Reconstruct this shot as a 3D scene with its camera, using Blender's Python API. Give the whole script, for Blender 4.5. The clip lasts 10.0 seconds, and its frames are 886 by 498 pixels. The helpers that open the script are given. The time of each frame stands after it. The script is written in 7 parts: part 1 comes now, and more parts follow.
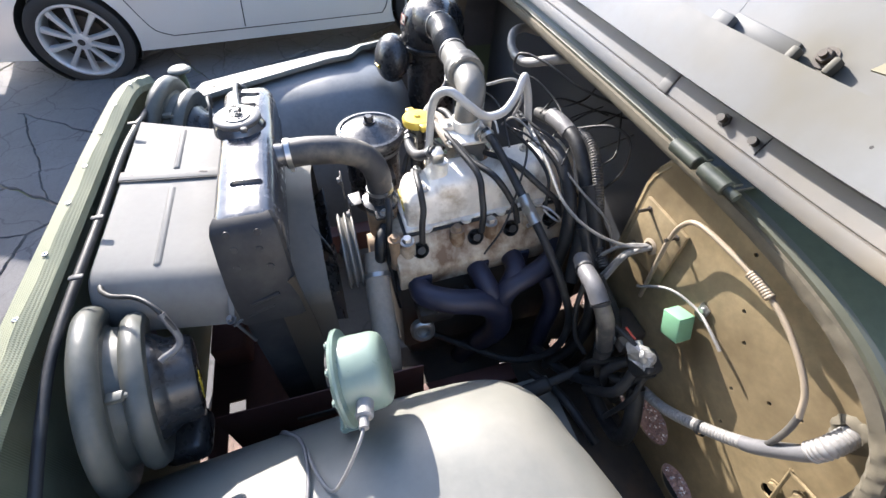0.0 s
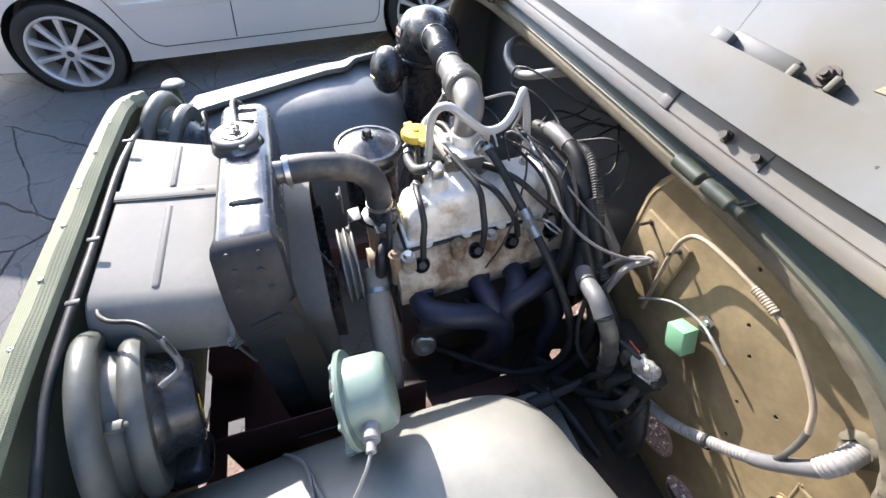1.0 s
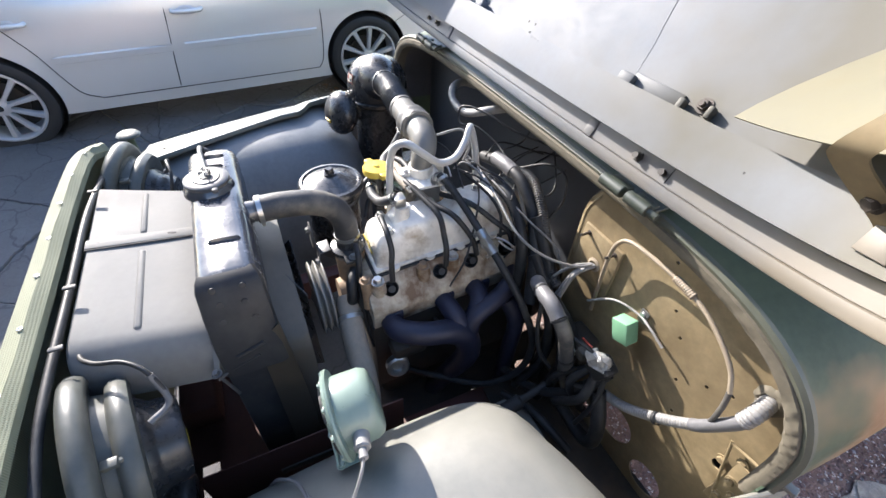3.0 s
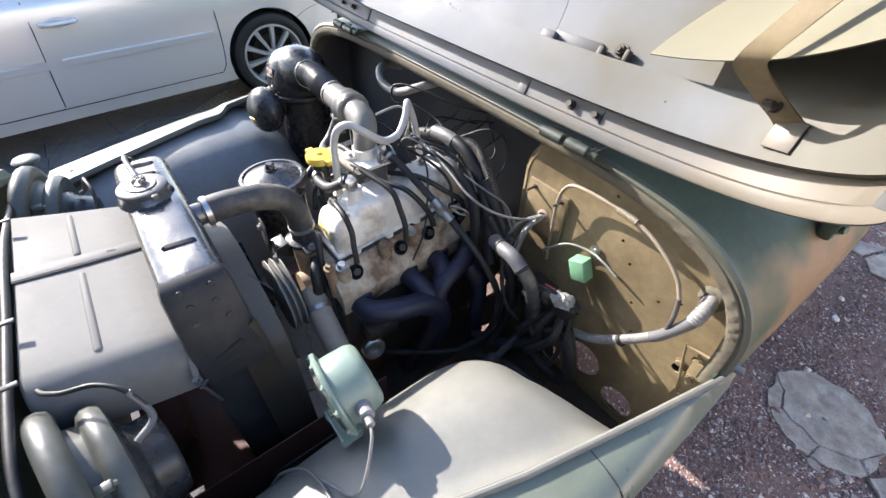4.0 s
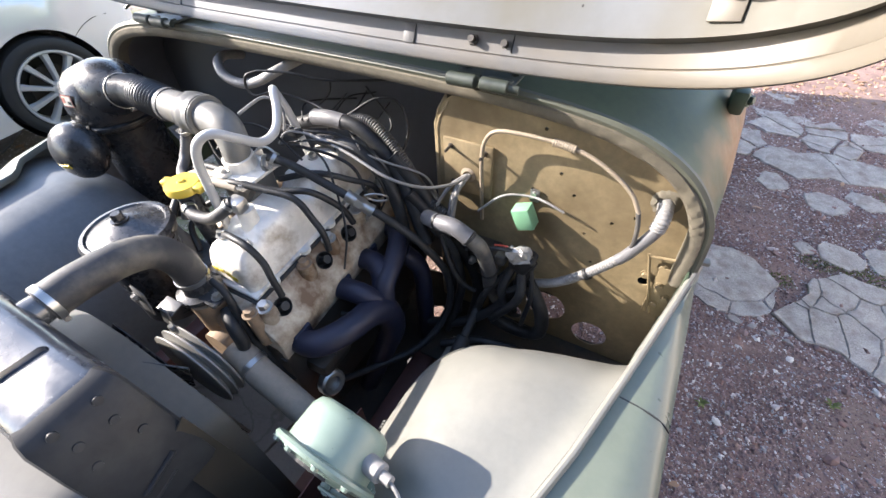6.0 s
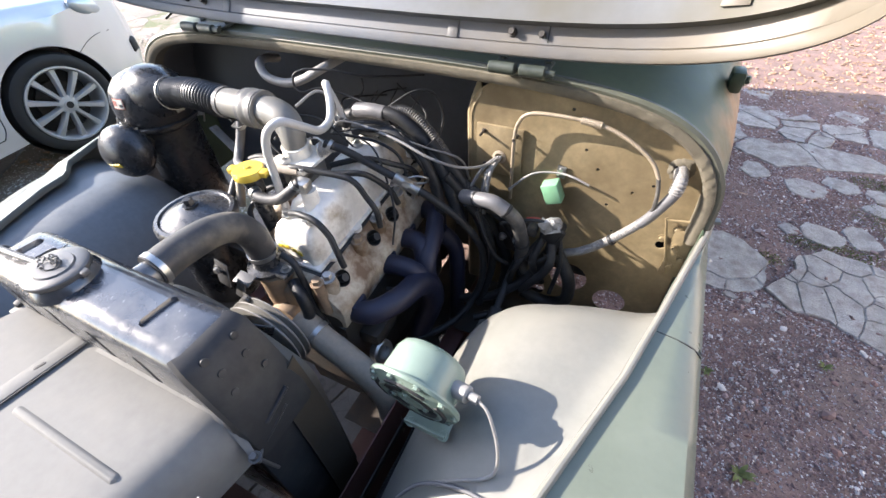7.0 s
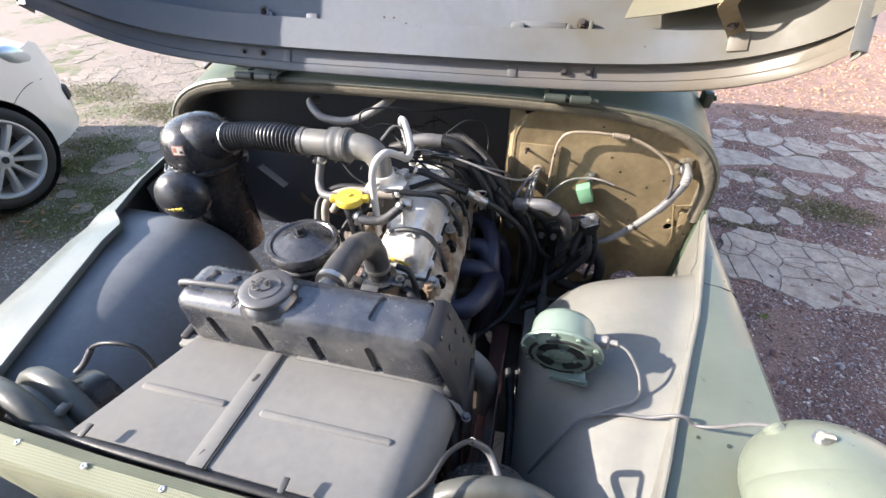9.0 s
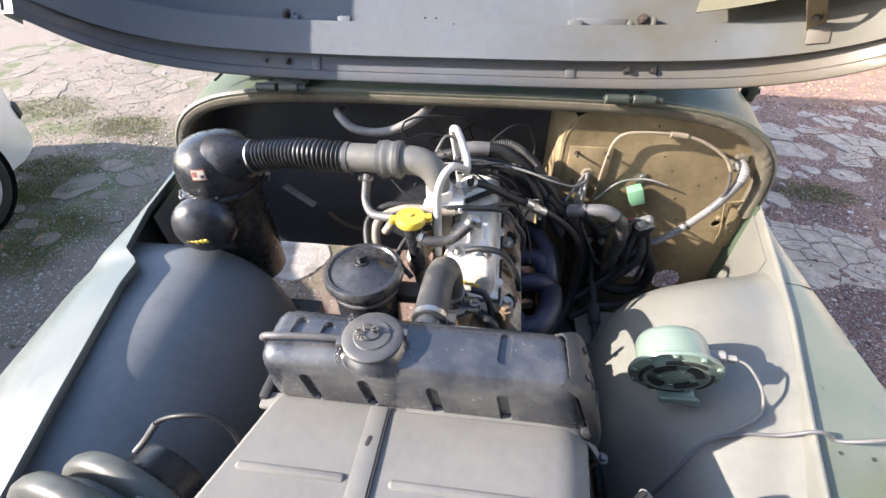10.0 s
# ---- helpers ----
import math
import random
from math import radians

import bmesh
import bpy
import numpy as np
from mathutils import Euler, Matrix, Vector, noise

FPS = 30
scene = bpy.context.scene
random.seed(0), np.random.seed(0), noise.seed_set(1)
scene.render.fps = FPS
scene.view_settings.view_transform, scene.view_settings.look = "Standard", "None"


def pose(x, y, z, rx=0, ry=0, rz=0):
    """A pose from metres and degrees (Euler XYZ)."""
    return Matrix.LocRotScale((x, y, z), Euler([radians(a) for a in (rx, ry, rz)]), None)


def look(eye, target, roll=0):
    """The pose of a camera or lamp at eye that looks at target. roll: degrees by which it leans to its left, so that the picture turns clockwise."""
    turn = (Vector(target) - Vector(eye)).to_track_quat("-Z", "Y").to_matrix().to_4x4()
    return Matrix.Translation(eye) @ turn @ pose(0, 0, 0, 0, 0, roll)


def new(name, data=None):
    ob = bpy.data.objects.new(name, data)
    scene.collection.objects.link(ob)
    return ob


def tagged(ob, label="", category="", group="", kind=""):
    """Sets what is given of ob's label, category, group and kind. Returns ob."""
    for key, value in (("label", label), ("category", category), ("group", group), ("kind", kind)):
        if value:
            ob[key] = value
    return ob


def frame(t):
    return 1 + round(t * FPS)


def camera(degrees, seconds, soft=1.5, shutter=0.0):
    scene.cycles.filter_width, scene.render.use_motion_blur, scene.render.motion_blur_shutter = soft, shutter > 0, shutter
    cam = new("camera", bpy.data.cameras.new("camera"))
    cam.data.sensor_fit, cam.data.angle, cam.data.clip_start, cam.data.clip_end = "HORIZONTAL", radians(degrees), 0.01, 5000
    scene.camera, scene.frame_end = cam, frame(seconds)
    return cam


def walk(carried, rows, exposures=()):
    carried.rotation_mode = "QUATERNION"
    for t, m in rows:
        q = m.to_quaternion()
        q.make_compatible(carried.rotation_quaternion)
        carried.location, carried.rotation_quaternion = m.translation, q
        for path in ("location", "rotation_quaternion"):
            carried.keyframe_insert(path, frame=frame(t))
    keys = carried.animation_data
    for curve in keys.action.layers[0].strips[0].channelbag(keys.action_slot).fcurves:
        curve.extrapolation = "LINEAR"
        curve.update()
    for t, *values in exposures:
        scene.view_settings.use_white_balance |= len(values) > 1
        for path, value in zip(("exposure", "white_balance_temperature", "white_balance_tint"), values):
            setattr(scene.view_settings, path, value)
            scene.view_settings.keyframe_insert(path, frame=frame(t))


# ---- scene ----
cam = camera(92.6, 10.0)
PATH = [
    (0, (0.902, 0.242, 1.704), (-0.375, 0.661, 0.222), 2.5),
    (0.5, (0.887, 0.239, 1.706), (-0.389, 0.671, 0.228), 2.5),
    (1, (0.877, 0.23, 1.715), (-0.407, 0.684, 0.25), 2.6),
    (1.5, (0.876, 0.228, 1.723), (-0.423, 0.717, 0.283), 2.8),
    (2, (0.876, 0.221, 1.733), (-0.437, 0.764, 0.326), 3.1),
    (2.5, (0.897, 0.19, 1.76), (-0.425, 0.801, 0.389), 3.4),
    (3.8, (0.995, 0.131, 1.756), (-0.201, 1.001, 0.409), 2.9),
    (4, (0.965, 0.094, 1.735), (-0.172, 1.027, 0.38), 2.2),
    (4.5, (0.912, 0.051, 1.708), (-0.049, 1.136, 0.329), 1.1),
    (5, (0.862, 0.09, 1.676), (0.052, 1.256, 0.267), -0.0),
    (5.2, (0.849, 0.111, 1.67), (0.083, 1.286, 0.245), -0.4),
    (6.5, (0.801, 0.076, 1.644), (0.085, 1.303, 0.237), -4.1),
    (7, (0.764, -0.077, 1.665), (0.082, 1.191, 0.277), -3.7),
    (7.5, (0.698, -0.229, 1.738), (0.08, 1.111, 0.388), -3.2),
    (8, (0.675, -0.261, 1.749), (0.13, 1.141, 0.431), -1.7),
    (8.5, (0.558, -0.348, 1.746), (0.12, 1.104, 0.443), -1.1),
    (9, (0.437, -0.38, 1.761), (0.074, 1.087, 0.45), -1.0),
    (9.5, (0.343, -0.327, 1.753), (0.06, 1.149, 0.434), -1.1),
    (10, (0.164, -0.327, 1.746), (-0.041, 1.164, 0.428), -1.0),
]
EXPOSURES = [(0.0, 2.20, 6150, 13), (1.5, 2.22, 6150, 13), (2.5, 2.12, 6150, 13), (4.0, 2.03, 6200, 13), (4.5, 2.10, 6200, 13), (6.5, 2.28, 6350, 14), (7.5, 2.17, 6350, 14), (9.5, 1.99, 6400, 14), (10.0, 2.00, 6400, 14)]
walk(cam, [(t, look(eye, target, roll)) for t, eye, target, roll in PATH], EXPOSURES)

# ---- world, sun ----
SUN_DIR = Vector((1.0, 0.28, -0.54)).normalized()
world = bpy.data.worlds.new("sky")
scene.world = world
world.use_nodes = True
wn = world.node_tree
sky = wn.nodes.new("ShaderNodeTexSky")
sky.sky_type, sky.sun_disc = "NISHITA", False
sky.sun_elevation = math.asin(-SUN_DIR.z)
sky.sun_rotation = math.atan2(-SUN_DIR.x, -SUN_DIR.y)
wn.links.new(sky.outputs[0], wn.nodes["Background"].inputs[0])
wn.nodes["Background"].inputs[1].default_value = 0.145
sun = new("sun", bpy.data.lights.new("sun", "SUN"))
sun.data.energy, sun.data.angle, sun.data.color = 4.1, radians(0.5), (1.0, 0.91, 0.79)
sun.matrix_world = Matrix.Translation((-4, -1, 5)) @ SUN_DIR.to_track_quat("-Z", "Y").to_matrix().to_4x4()


# ---- materials ----
def material(name, color, rough=0.5, metal=0.0, vary=0.25, scale=6.0, fine=60.0, bump=0.15, dirt=None, dirt_amount=0.4, dirt_scale=3.0, coat=0.0, spread=0.0, sheen_noise=1.0, spec=0.5, relief=0.004, dents=0.0, spots=(0.48, 0.72)):
    """A surface with broad blotches, fine grain, a second colour of dirt, and relief."""
    m = bpy.data.materials.new(name)
    m.use_nodes = True
    nt, n = m.node_tree, m.node_tree.nodes
    b = n["Principled BSDF"]
    tc = n.new("ShaderNodeTexCoord")

    def noise_node(size, detail):
        t = n.new("ShaderNodeTexNoise")
        t.inputs["Scale"].default_value, t.inputs["Detail"].default_value = size, detail
        t.inputs["Roughness"].default_value = 0.6
        nt.links.new(tc.outputs["Object"], t.inputs["Vector"])
        return t

    big, small = noise_node(scale, 4.0), noise_node(fine, 5.0)
    lo = [c * (1 - vary) for c in color]
    hi = [min(1, c * (1 + vary)) for c in color]
    mix = n.new("ShaderNodeMix")
    mix.data_type = "RGBA"
    mix.inputs["A"].default_value, mix.inputs["B"].default_value = (*lo, 1), (*hi, 1)
    add = n.new("ShaderNodeMath")
    add.operation = "MULTIPLY_ADD"
    add.inputs[1].default_value = 0.45
    nt.links.new(small.outputs["Fac"], add.inputs[0])
    half = n.new("ShaderNodeMath")
    half.operation = "MULTIPLY"
    half.inputs[1].default_value = 0.55
    nt.links.new(big.outputs["Fac"], half.inputs[0])
    nt.links.new(half.outputs[0], add.inputs[2])
    stretch = n.new("ShaderNodeMapRange")
    stretch.inputs["From Min"].default_value, stretch.inputs["From Max"].default_value = 0.32, 0.68
    nt.links.new(add.outputs[0], stretch.inputs["Value"])
    nt.links.new(stretch.outputs["Result"], mix.inputs["Factor"])
    col = mix.outputs["Result"]
    if spread:
        info = n.new("ShaderNodeObjectInfo")
        hsv = n.new("ShaderNodeHueSaturation")
        rng = n.new("ShaderNodeMapRange")
        rng.inputs["To Min"].default_value, rng.inputs["To Max"].default_value = 1 - spread, 1 + spread
        nt.links.new(info.outputs["Random"], rng.inputs["Value"])
        nt.links.new(rng.outputs["Result"], hsv.inputs["Value"])
        nt.links.new(col, hsv.inputs["Color"])
        col = hsv.outputs["Color"]
    if dirt:
        d = noise_node(dirt_scale, 8.0)
        ramp = n.new("ShaderNodeMapRange")
        ramp.inputs["From Min"].default_value, ramp.inputs["From Max"].default_value = spots
        ramp.inputs["To Max"].default_value = dirt_amount
        nt.links.new(d.outputs["Fac"], ramp.inputs["Value"])
        dm = n.new("ShaderNodeMix")
        dm.data_type = "RGBA"
        dm.inputs["B"].default_value = (*dirt, 1)
        nt.links.new(col, dm.inputs["A"])
        nt.links.new(ramp.outputs["Result"], dm.inputs["Factor"])
        col = dm.outputs["Result"]
    nt.links.new(col, b.inputs["Base Color"])
    rr = n.new("ShaderNodeMapRange")
    rr.inputs["To Min"].default_value, rr.inputs["To Max"].default_value = max(0.02, rough - 0.12 * sheen_noise), min(1, rough + 0.14 * sheen_noise)
    nt.links.new(stretch.outputs["Result"], rr.inputs["Value"])
    nt.links.new(rr.outputs["Result"], b.inputs["Roughness"])
    b.inputs["Metallic"].default_value = metal
    b.inputs["Coat Weight"].default_value = coat
    b.inputs["Specular IOR Level"].default_value = spec
    if bump:
        bp = n.new("ShaderNodeBump")
        bp.inputs["Strength"].default_value, bp.inputs["Distance"].default_value = bump, relief
        nt.links.new(add.outputs[0], bp.inputs["Height"])
        nt.links.new(bp.outputs["Normal"], b.inputs["Normal"])
        if dents:
            wide, hollow = noise_node(6.0, 1.0), n.new("ShaderNodeBump")
            hollow.inputs["Strength"].default_value, hollow.inputs["Distance"].default_value = 1.0, dents
            nt.links.new(wide.outputs["Fac"], hollow.inputs["Height"])
            nt.links.new(hollow.outputs["Normal"], bp.inputs["Normal"])
    return m


def overspray(m, color, start=0.35, wide=0.6, amp=1.3):
    """Camouflage overspray that thickens towards one end of the hood, in soft clouds."""
    nt, n = m.node_tree, m.node_tree.nodes
    b = n["Principled BSDF"]
    old = b.inputs["Base Color"].links[0].from_socket
    tc, sep, cloud = n.new("ShaderNodeTexCoord"), n.new("ShaderNodeSeparateXYZ"), n.new("ShaderNodeTexNoise")
    cloud.inputs["Scale"].default_value, cloud.inputs["Detail"].default_value = 4.5, 3.0
    nt.links.new(tc.outputs["Object"], sep.inputs[0])
    nt.links.new(tc.outputs["Object"], cloud.inputs["Vector"])
    add, rng, mix = n.new("ShaderNodeMath"), n.new("ShaderNodeMapRange"), n.new("ShaderNodeMix")
    add.operation = "MULTIPLY_ADD"
    add.inputs[1].default_value = amp
    nt.links.new(cloud.outputs["Fac"], add.inputs[0])
    nt.links.new(sep.outputs["X"], add.inputs[2])
    rng.inputs["From Min"].default_value, rng.inputs["From Max"].default_value = start + amp / 2, start + amp / 2 + wide
    rng.inputs["To Max"].default_value = 0.8
    nt.links.new(add.outputs[0], rng.inputs["Value"])
    mix.data_type = "RGBA"
    mix.inputs["B"].default_value = (*color, 1)
    nt.links.new(old, mix.inputs["A"])
    nt.links.new(rng.outputs["Result"], mix.inputs["Factor"])
    nt.links.new(mix.outputs["Result"], b.inputs["Base Color"])
    return m


def weave(m):
    """Crossing threads, as relief and as lighter and darker cells."""
    nt, n = m.node_tree, m.node_tree.nodes
    b = n["Principled BSDF"]
    old = b.inputs["Base Color"].links[0].from_socket
    tc, total = n.new("ShaderNodeTexCoord"), n.new("ShaderNodeMath")
    total.operation = "MULTIPLY"
    for k, way in enumerate(("X", "Y")):
        w = n.new("ShaderNodeTexWave")
        w.bands_direction = way
        w.inputs["Scale"].default_value, w.inputs["Distortion"].default_value = 85.0, 0.8
        nt.links.new(tc.outputs["Object"], w.inputs["Vector"])
        nt.links.new(w.outputs["Fac"], total.inputs[k])
    bp, mix = n.new("ShaderNodeBump"), n.new("ShaderNodeMix")
    bp.inputs["Strength"].default_value, bp.inputs["Distance"].default_value = 0.5, 0.0007
    nt.links.new(total.outputs[0], bp.inputs["Height"])
    nt.links.new(bp.outputs["Normal"], b.inputs["Normal"])
    mix.data_type, mix.blend_type = "RGBA", "MULTIPLY"
    mix.inputs["B"].default_value = (0.70, 0.71, 0.66, 1)
    nt.links.new(old, mix.inputs["A"])
    nt.links.new(total.outputs[0], mix.inputs["Factor"])
    nt.links.new(mix.outputs["Result"], b.inputs["Base Color"])
    return m


def two_soils(m, grey, green):
    """Red gravel on one side of the yard, grey-brown earth with mossy clouds on the other."""
    nt, n = m.node_tree, m.node_tree.nodes
    b = n["Principled BSDF"]
    col = b.inputs["Base Color"].links[0].from_socket
    tc, sep = n.new("ShaderNodeTexCoord"), n.new("ShaderNodeSeparateXYZ")
    nt.links.new(tc.outputs["Object"], sep.inputs[0])
    side = n.new("ShaderNodeMapRange")
    side.inputs["From Min"].default_value, side.inputs["From Max"].default_value = 0.4, -1.0
    side.inputs["To Max"].default_value = 0.85
    nt.links.new(sep.outputs["X"], side.inputs["Value"])
    cloud, moss_amount, both = n.new("ShaderNodeTexNoise"), n.new("ShaderNodeMapRange"), n.new("ShaderNodeMath")
    cloud.inputs["Scale"].default_value, cloud.inputs["Detail"].default_value = 1.7, 9.0
    cloud.inputs["Roughness"].default_value = 0.72
    nt.links.new(tc.outputs["Object"], cloud.inputs["Vector"])
    moss_amount.inputs["From Min"].default_value, moss_amount.inputs["From Max"].default_value = 0.50, 0.62
    nt.links.new(cloud.outputs["Fac"], moss_amount.inputs["Value"])
    both.operation = "MULTIPLY"
    nt.links.new(side.outputs["Result"], both.inputs[0])
    nt.links.new(moss_amount.outputs["Result"], both.inputs[1])
    for shade, amount in ((grey, side.outputs["Result"]), (green, both.outputs[0])):
        mix = n.new("ShaderNodeMix")
        mix.data_type = "RGBA"
        mix.inputs["B"].default_value = (*shade, 1)
        nt.links.new(col, mix.inputs["A"])
        nt.links.new(amount, mix.inputs["Factor"])
        col = mix.outputs["Result"]
    nt.links.new(col, b.inputs["Base Color"])
    return m


def cracked(m, colour):
    """A web of fine dark cracks that wander."""
    nt, n = m.node_tree, m.node_tree.nodes
    b = n["Principled BSDF"]
    old = b.inputs["Base Color"].links[0].from_socket
    tc, wob, add = n.new("ShaderNodeTexCoord"), n.new("ShaderNodeTexNoise"), n.new("ShaderNodeMixRGB")
    wob.inputs["Scale"].default_value, wob.inputs["Detail"].default_value = 5.0, 5.0
    add.blend_type = "ADD"
    add.inputs[0].default_value = 0.22
    nt.links.new(tc.outputs["Object"], wob.inputs["Vector"])
    nt.links.new(tc.outputs["Object"], add.inputs[1])
    nt.links.new(wob.outputs["Color"], add.inputs[2])
    for size, width in ((2.6, 0.012), (7.0, 0.010)):
        v, rng = n.new("ShaderNodeTexVoronoi"), n.new("ShaderNodeMapRange")
        v.feature = "DISTANCE_TO_EDGE"
        v.inputs["Scale"].default_value = size
        nt.links.new(add.outputs[0], v.inputs["Vector"])
        rng.inputs["From Min"].default_value, rng.inputs["From Max"].default_value = width * 0.3, width * 1.6
        rng.inputs["To Min"].default_value, rng.inputs["To Max"].default_value = 0.5 if size < 5 else 0.25, 0.0
        nt.links.new(v.outputs["Distance"], rng.inputs["Value"])
        mix = n.new("ShaderNodeMix")
        mix.data_type = "RGBA"
        mix.inputs["B"].default_value = (*colour, 1)
        nt.links.new(old, mix.inputs["A"])
        nt.links.new(rng.outputs["Result"], mix.inputs["Factor"])
        old = mix.outputs["Result"]
    nt.links.new(old, b.inputs["Base Color"])
    return m


DUST = (0.33, 0.29, 0.22)
M_GREEN = material("green_paint", (0.118, 0.136, 0.103), 0.36, vary=0.10, dirt=(0.16, 0.175, 0.142), dirt_amount=0.5, bump=0.05, spec=0.6)
# A darker version of M_GREEN, for the left fender alone.
M_GREEN_LEFT = material("darker_grey_green_paint", (0.060, 0.074, 0.068), 0.38, vary=0.16, dirt=(0.10, 0.11, 0.10), dirt_amount=0.45, bump=0.06, spec=0.75)
M_DGREEN = material("dark_green_paint", (0.056, 0.080, 0.052), 0.46, vary=0.15, dirt=(0.14, 0.15, 0.11), dirt_amount=0.4, bump=0.05, spec=0.35)
M_HINGE = material("chipped_black_green_paint", (0.035, 0.043, 0.034), 0.45, vary=0.3, dirt=(0.12, 0.12, 0.10), dirt_amount=0.5, dirt_scale=20, bump=0.1)
M_RIMGREEN = material("worn_green_edge", (0.078, 0.083, 0.063), 0.5, vary=0.15, dirt=(0.13, 0.118, 0.092), dirt_amount=0.5, bump=0.1)
M_BROWN = material("brown_camouflage_paint", (0.33, 0.19, 0.10), 0.5, vary=0.12, bump=0.05)
M_HOUSE = material("dusty_grey_green_paint", (0.160, 0.160, 0.143), 0.42, dents=0.006, vary=0.12, dirt=(0.195, 0.183, 0.155), dirt_amount=0.6, bump=0.06)
M_LAMPD = material("dark_olive_enamel", (0.064, 0.068, 0.062), 0.42, vary=0.2, dirt=(0.13, 0.126, 0.105), dirt_amount=0.6, dirt_scale=10, bump=0.06, spec=0.4)
M_HOUSE_D = material("dull_green_paint", (0.148, 0.160, 0.171), 0.42, vary=0.16, dirt=(0.185, 0.192, 0.195), dirt_amount=0.5, bump=0.06, spec=0.25)
M_TAN = material("olive_tan_paint", (0.225, 0.176, 0.100), 0.55, vary=0.30, dirt=(0.120, 0.088, 0.046), dirt_amount=0.85, dirt_scale=7, bump=0.12, spots=(0.42, 0.68))
M_STIFF = material("cream_olive_paint", (0.120, 0.112, 0.074), 0.6, vary=0.12, dirt=(0.12, 0.10, 0.055), dirt_amount=0.5, bump=0.08, spec=0.3)
M_RECESS_SHADE = material("shaded_firewall_tone", (0.040, 0.044, 0.052), 0.5, vary=0.3, dirt=(0.07, 0.07, 0.072), dirt_amount=0.4, bump=0.06)
M_COWL = overspray(material("camouflage_green_paint", (0.078, 0.096, 0.062), 0.46, vary=0.18, dirt=(0.13, 0.13, 0.092), dirt_amount=0.5, bump=0.05, spec=0.15), (0.30, 0.175, 0.095), 0.885, 0.06, 0.35)
# Tan overspray, its tone also lowered where the hood's end faces the sun.
M_HOOD_IN = overspray(material("grey_hood_paint", (0.122, 0.135, 0.154), 0.55, vary=0.10, dirt=(0.15, 0.14, 0.12), dirt_amount=0.4, dirt_scale=2.6, bump=0.05, spec=0.2), (0.088, 0.079, 0.054), 0.22, 0.5)
# The base holds the shaded left end's dark blue; tan overspray covers the right.
M_LIP = overspray(material("worn_lip_paint", (0.088, 0.098, 0.116), 0.45, vary=0.12, dirt=(0.14, 0.115, 0.09), dirt_amount=0.4, dirt_scale=5.0, bump=0.08, spec=0.35), (0.120, 0.102, 0.073), 0.15, 0.55)
M_PANEL = material("grey_dusty_sheet", (0.160, 0.159, 0.152), 0.62, vary=0.12, dirt=(0.205, 0.19, 0.165), dirt_amount=0.5, bump=0.05, spec=0.10)
M_CAP = material("dark_grey_pressed_steel", (0.068, 0.069, 0.072), 0.42, vary=0.2, dirt=(0.2, 0.18, 0.15), dirt_amount=0.4, dirt_scale=20, bump=0.1)
M_LAMP = material("grey_green_enamel", (0.138, 0.158, 0.124), 0.36, vary=0.10, bump=0.04)
M_TANK = material("black_gloss_paint", (0.036, 0.039, 0.047), 0.22, vary=0.3, dirt=(0.145, 0.143, 0.135), dirt_amount=0.65, dirt_scale=9, bump=0.09, spec=1.0, dents=0.012)
M_BLACK = material("black_paint", (0.020, 0.021, 0.024), 0.27, vary=0.25, bump=0.04, dirt=(0.085, 0.085, 0.08), dirt_amount=0.5, dirt_scale=9)
M_RUBBER = material("black_rubber", (0.015, 0.016, 0.018), 0.5, vary=0.3, fine=150, bump=0.2, spec=0.35, dirt=(0.07, 0.068, 0.062), dirt_amount=0.45, dirt_scale=16)
M_BELLOWS = material("glossy_black_rubber", (0.014, 0.015, 0.017), 0.38, vary=0.3, bump=0.1, spec=0.6, dirt=(0.06, 0.06, 0.06), dirt_amount=0.5, dirt_scale=18)
M_GREYHOSE = material("grey_dusty_rubber", (0.032, 0.033, 0.036), 0.6, vary=0.25, fine=120, bump=0.25, dirt=DUST, dirt_amount=0.34, dirt_scale=14)
M_TANHOSE = material("dusty_brown_rubber", (0.24, 0.21, 0.172), 0.75, vary=0.2, fine=100, bump=0.3)
M_WELT = material("dusty_cloth_welt", (0.100, 0.088, 0.064), 0.8, vary=0.35, scale=9, fine=60, bump=0.35, relief=0.004)
M_LOOM = material("pale_grey_conduit", (0.19, 0.185, 0.178), 0.5, vary=0.3, bump=0.15)
M_TAPE = material("grey_cloth_tape", (0.105, 0.105, 0.11), 0.5, vary=0.2, fine=90, bump=0.3)
M_ALU = material("cast_aluminium", (0.70, 0.675, 0.62), 0.42, metal=0.12, vary=0.16, dirt=(0.22, 0.16, 0.085), dirt_amount=0.8, dirt_scale=14, bump=0.15, spots=(0.50, 0.70))
M_HEAD = material("dirty_cast_aluminium", (0.44, 0.385, 0.30), 0.55, metal=0.1, vary=0.28, dirt=(0.12, 0.066, 0.030), dirt_amount=0.95, dirt_scale=12, bump=0.3, spots=(0.40, 0.60))
M_RUSTALU = material("rusty_stained_casting", (0.235, 0.165, 0.105), 0.7, metal=0.15, vary=0.3, dirt=(0.08, 0.05, 0.03), dirt_amount=0.8, dirt_scale=16, bump=0.35)
M_STEEL = material("zinc_steel", (0.42, 0.42, 0.41), 0.34, metal=0.9, vary=0.12, bump=0.05)
M_FOIL = material("crumpled_silver_foil", (0.30, 0.30, 0.295), 0.4, metal=0.5, vary=0.3, scale=30, bump=0.5)
M_FOOT = material("dull_bare_steel", (0.19, 0.185, 0.175), 0.5, metal=0.2, vary=0.2, bump=0.1)
M_WING = material("dark_brown_sheet", (0.048, 0.040, 0.030), 0.6, vary=0.3, bump=0.1)
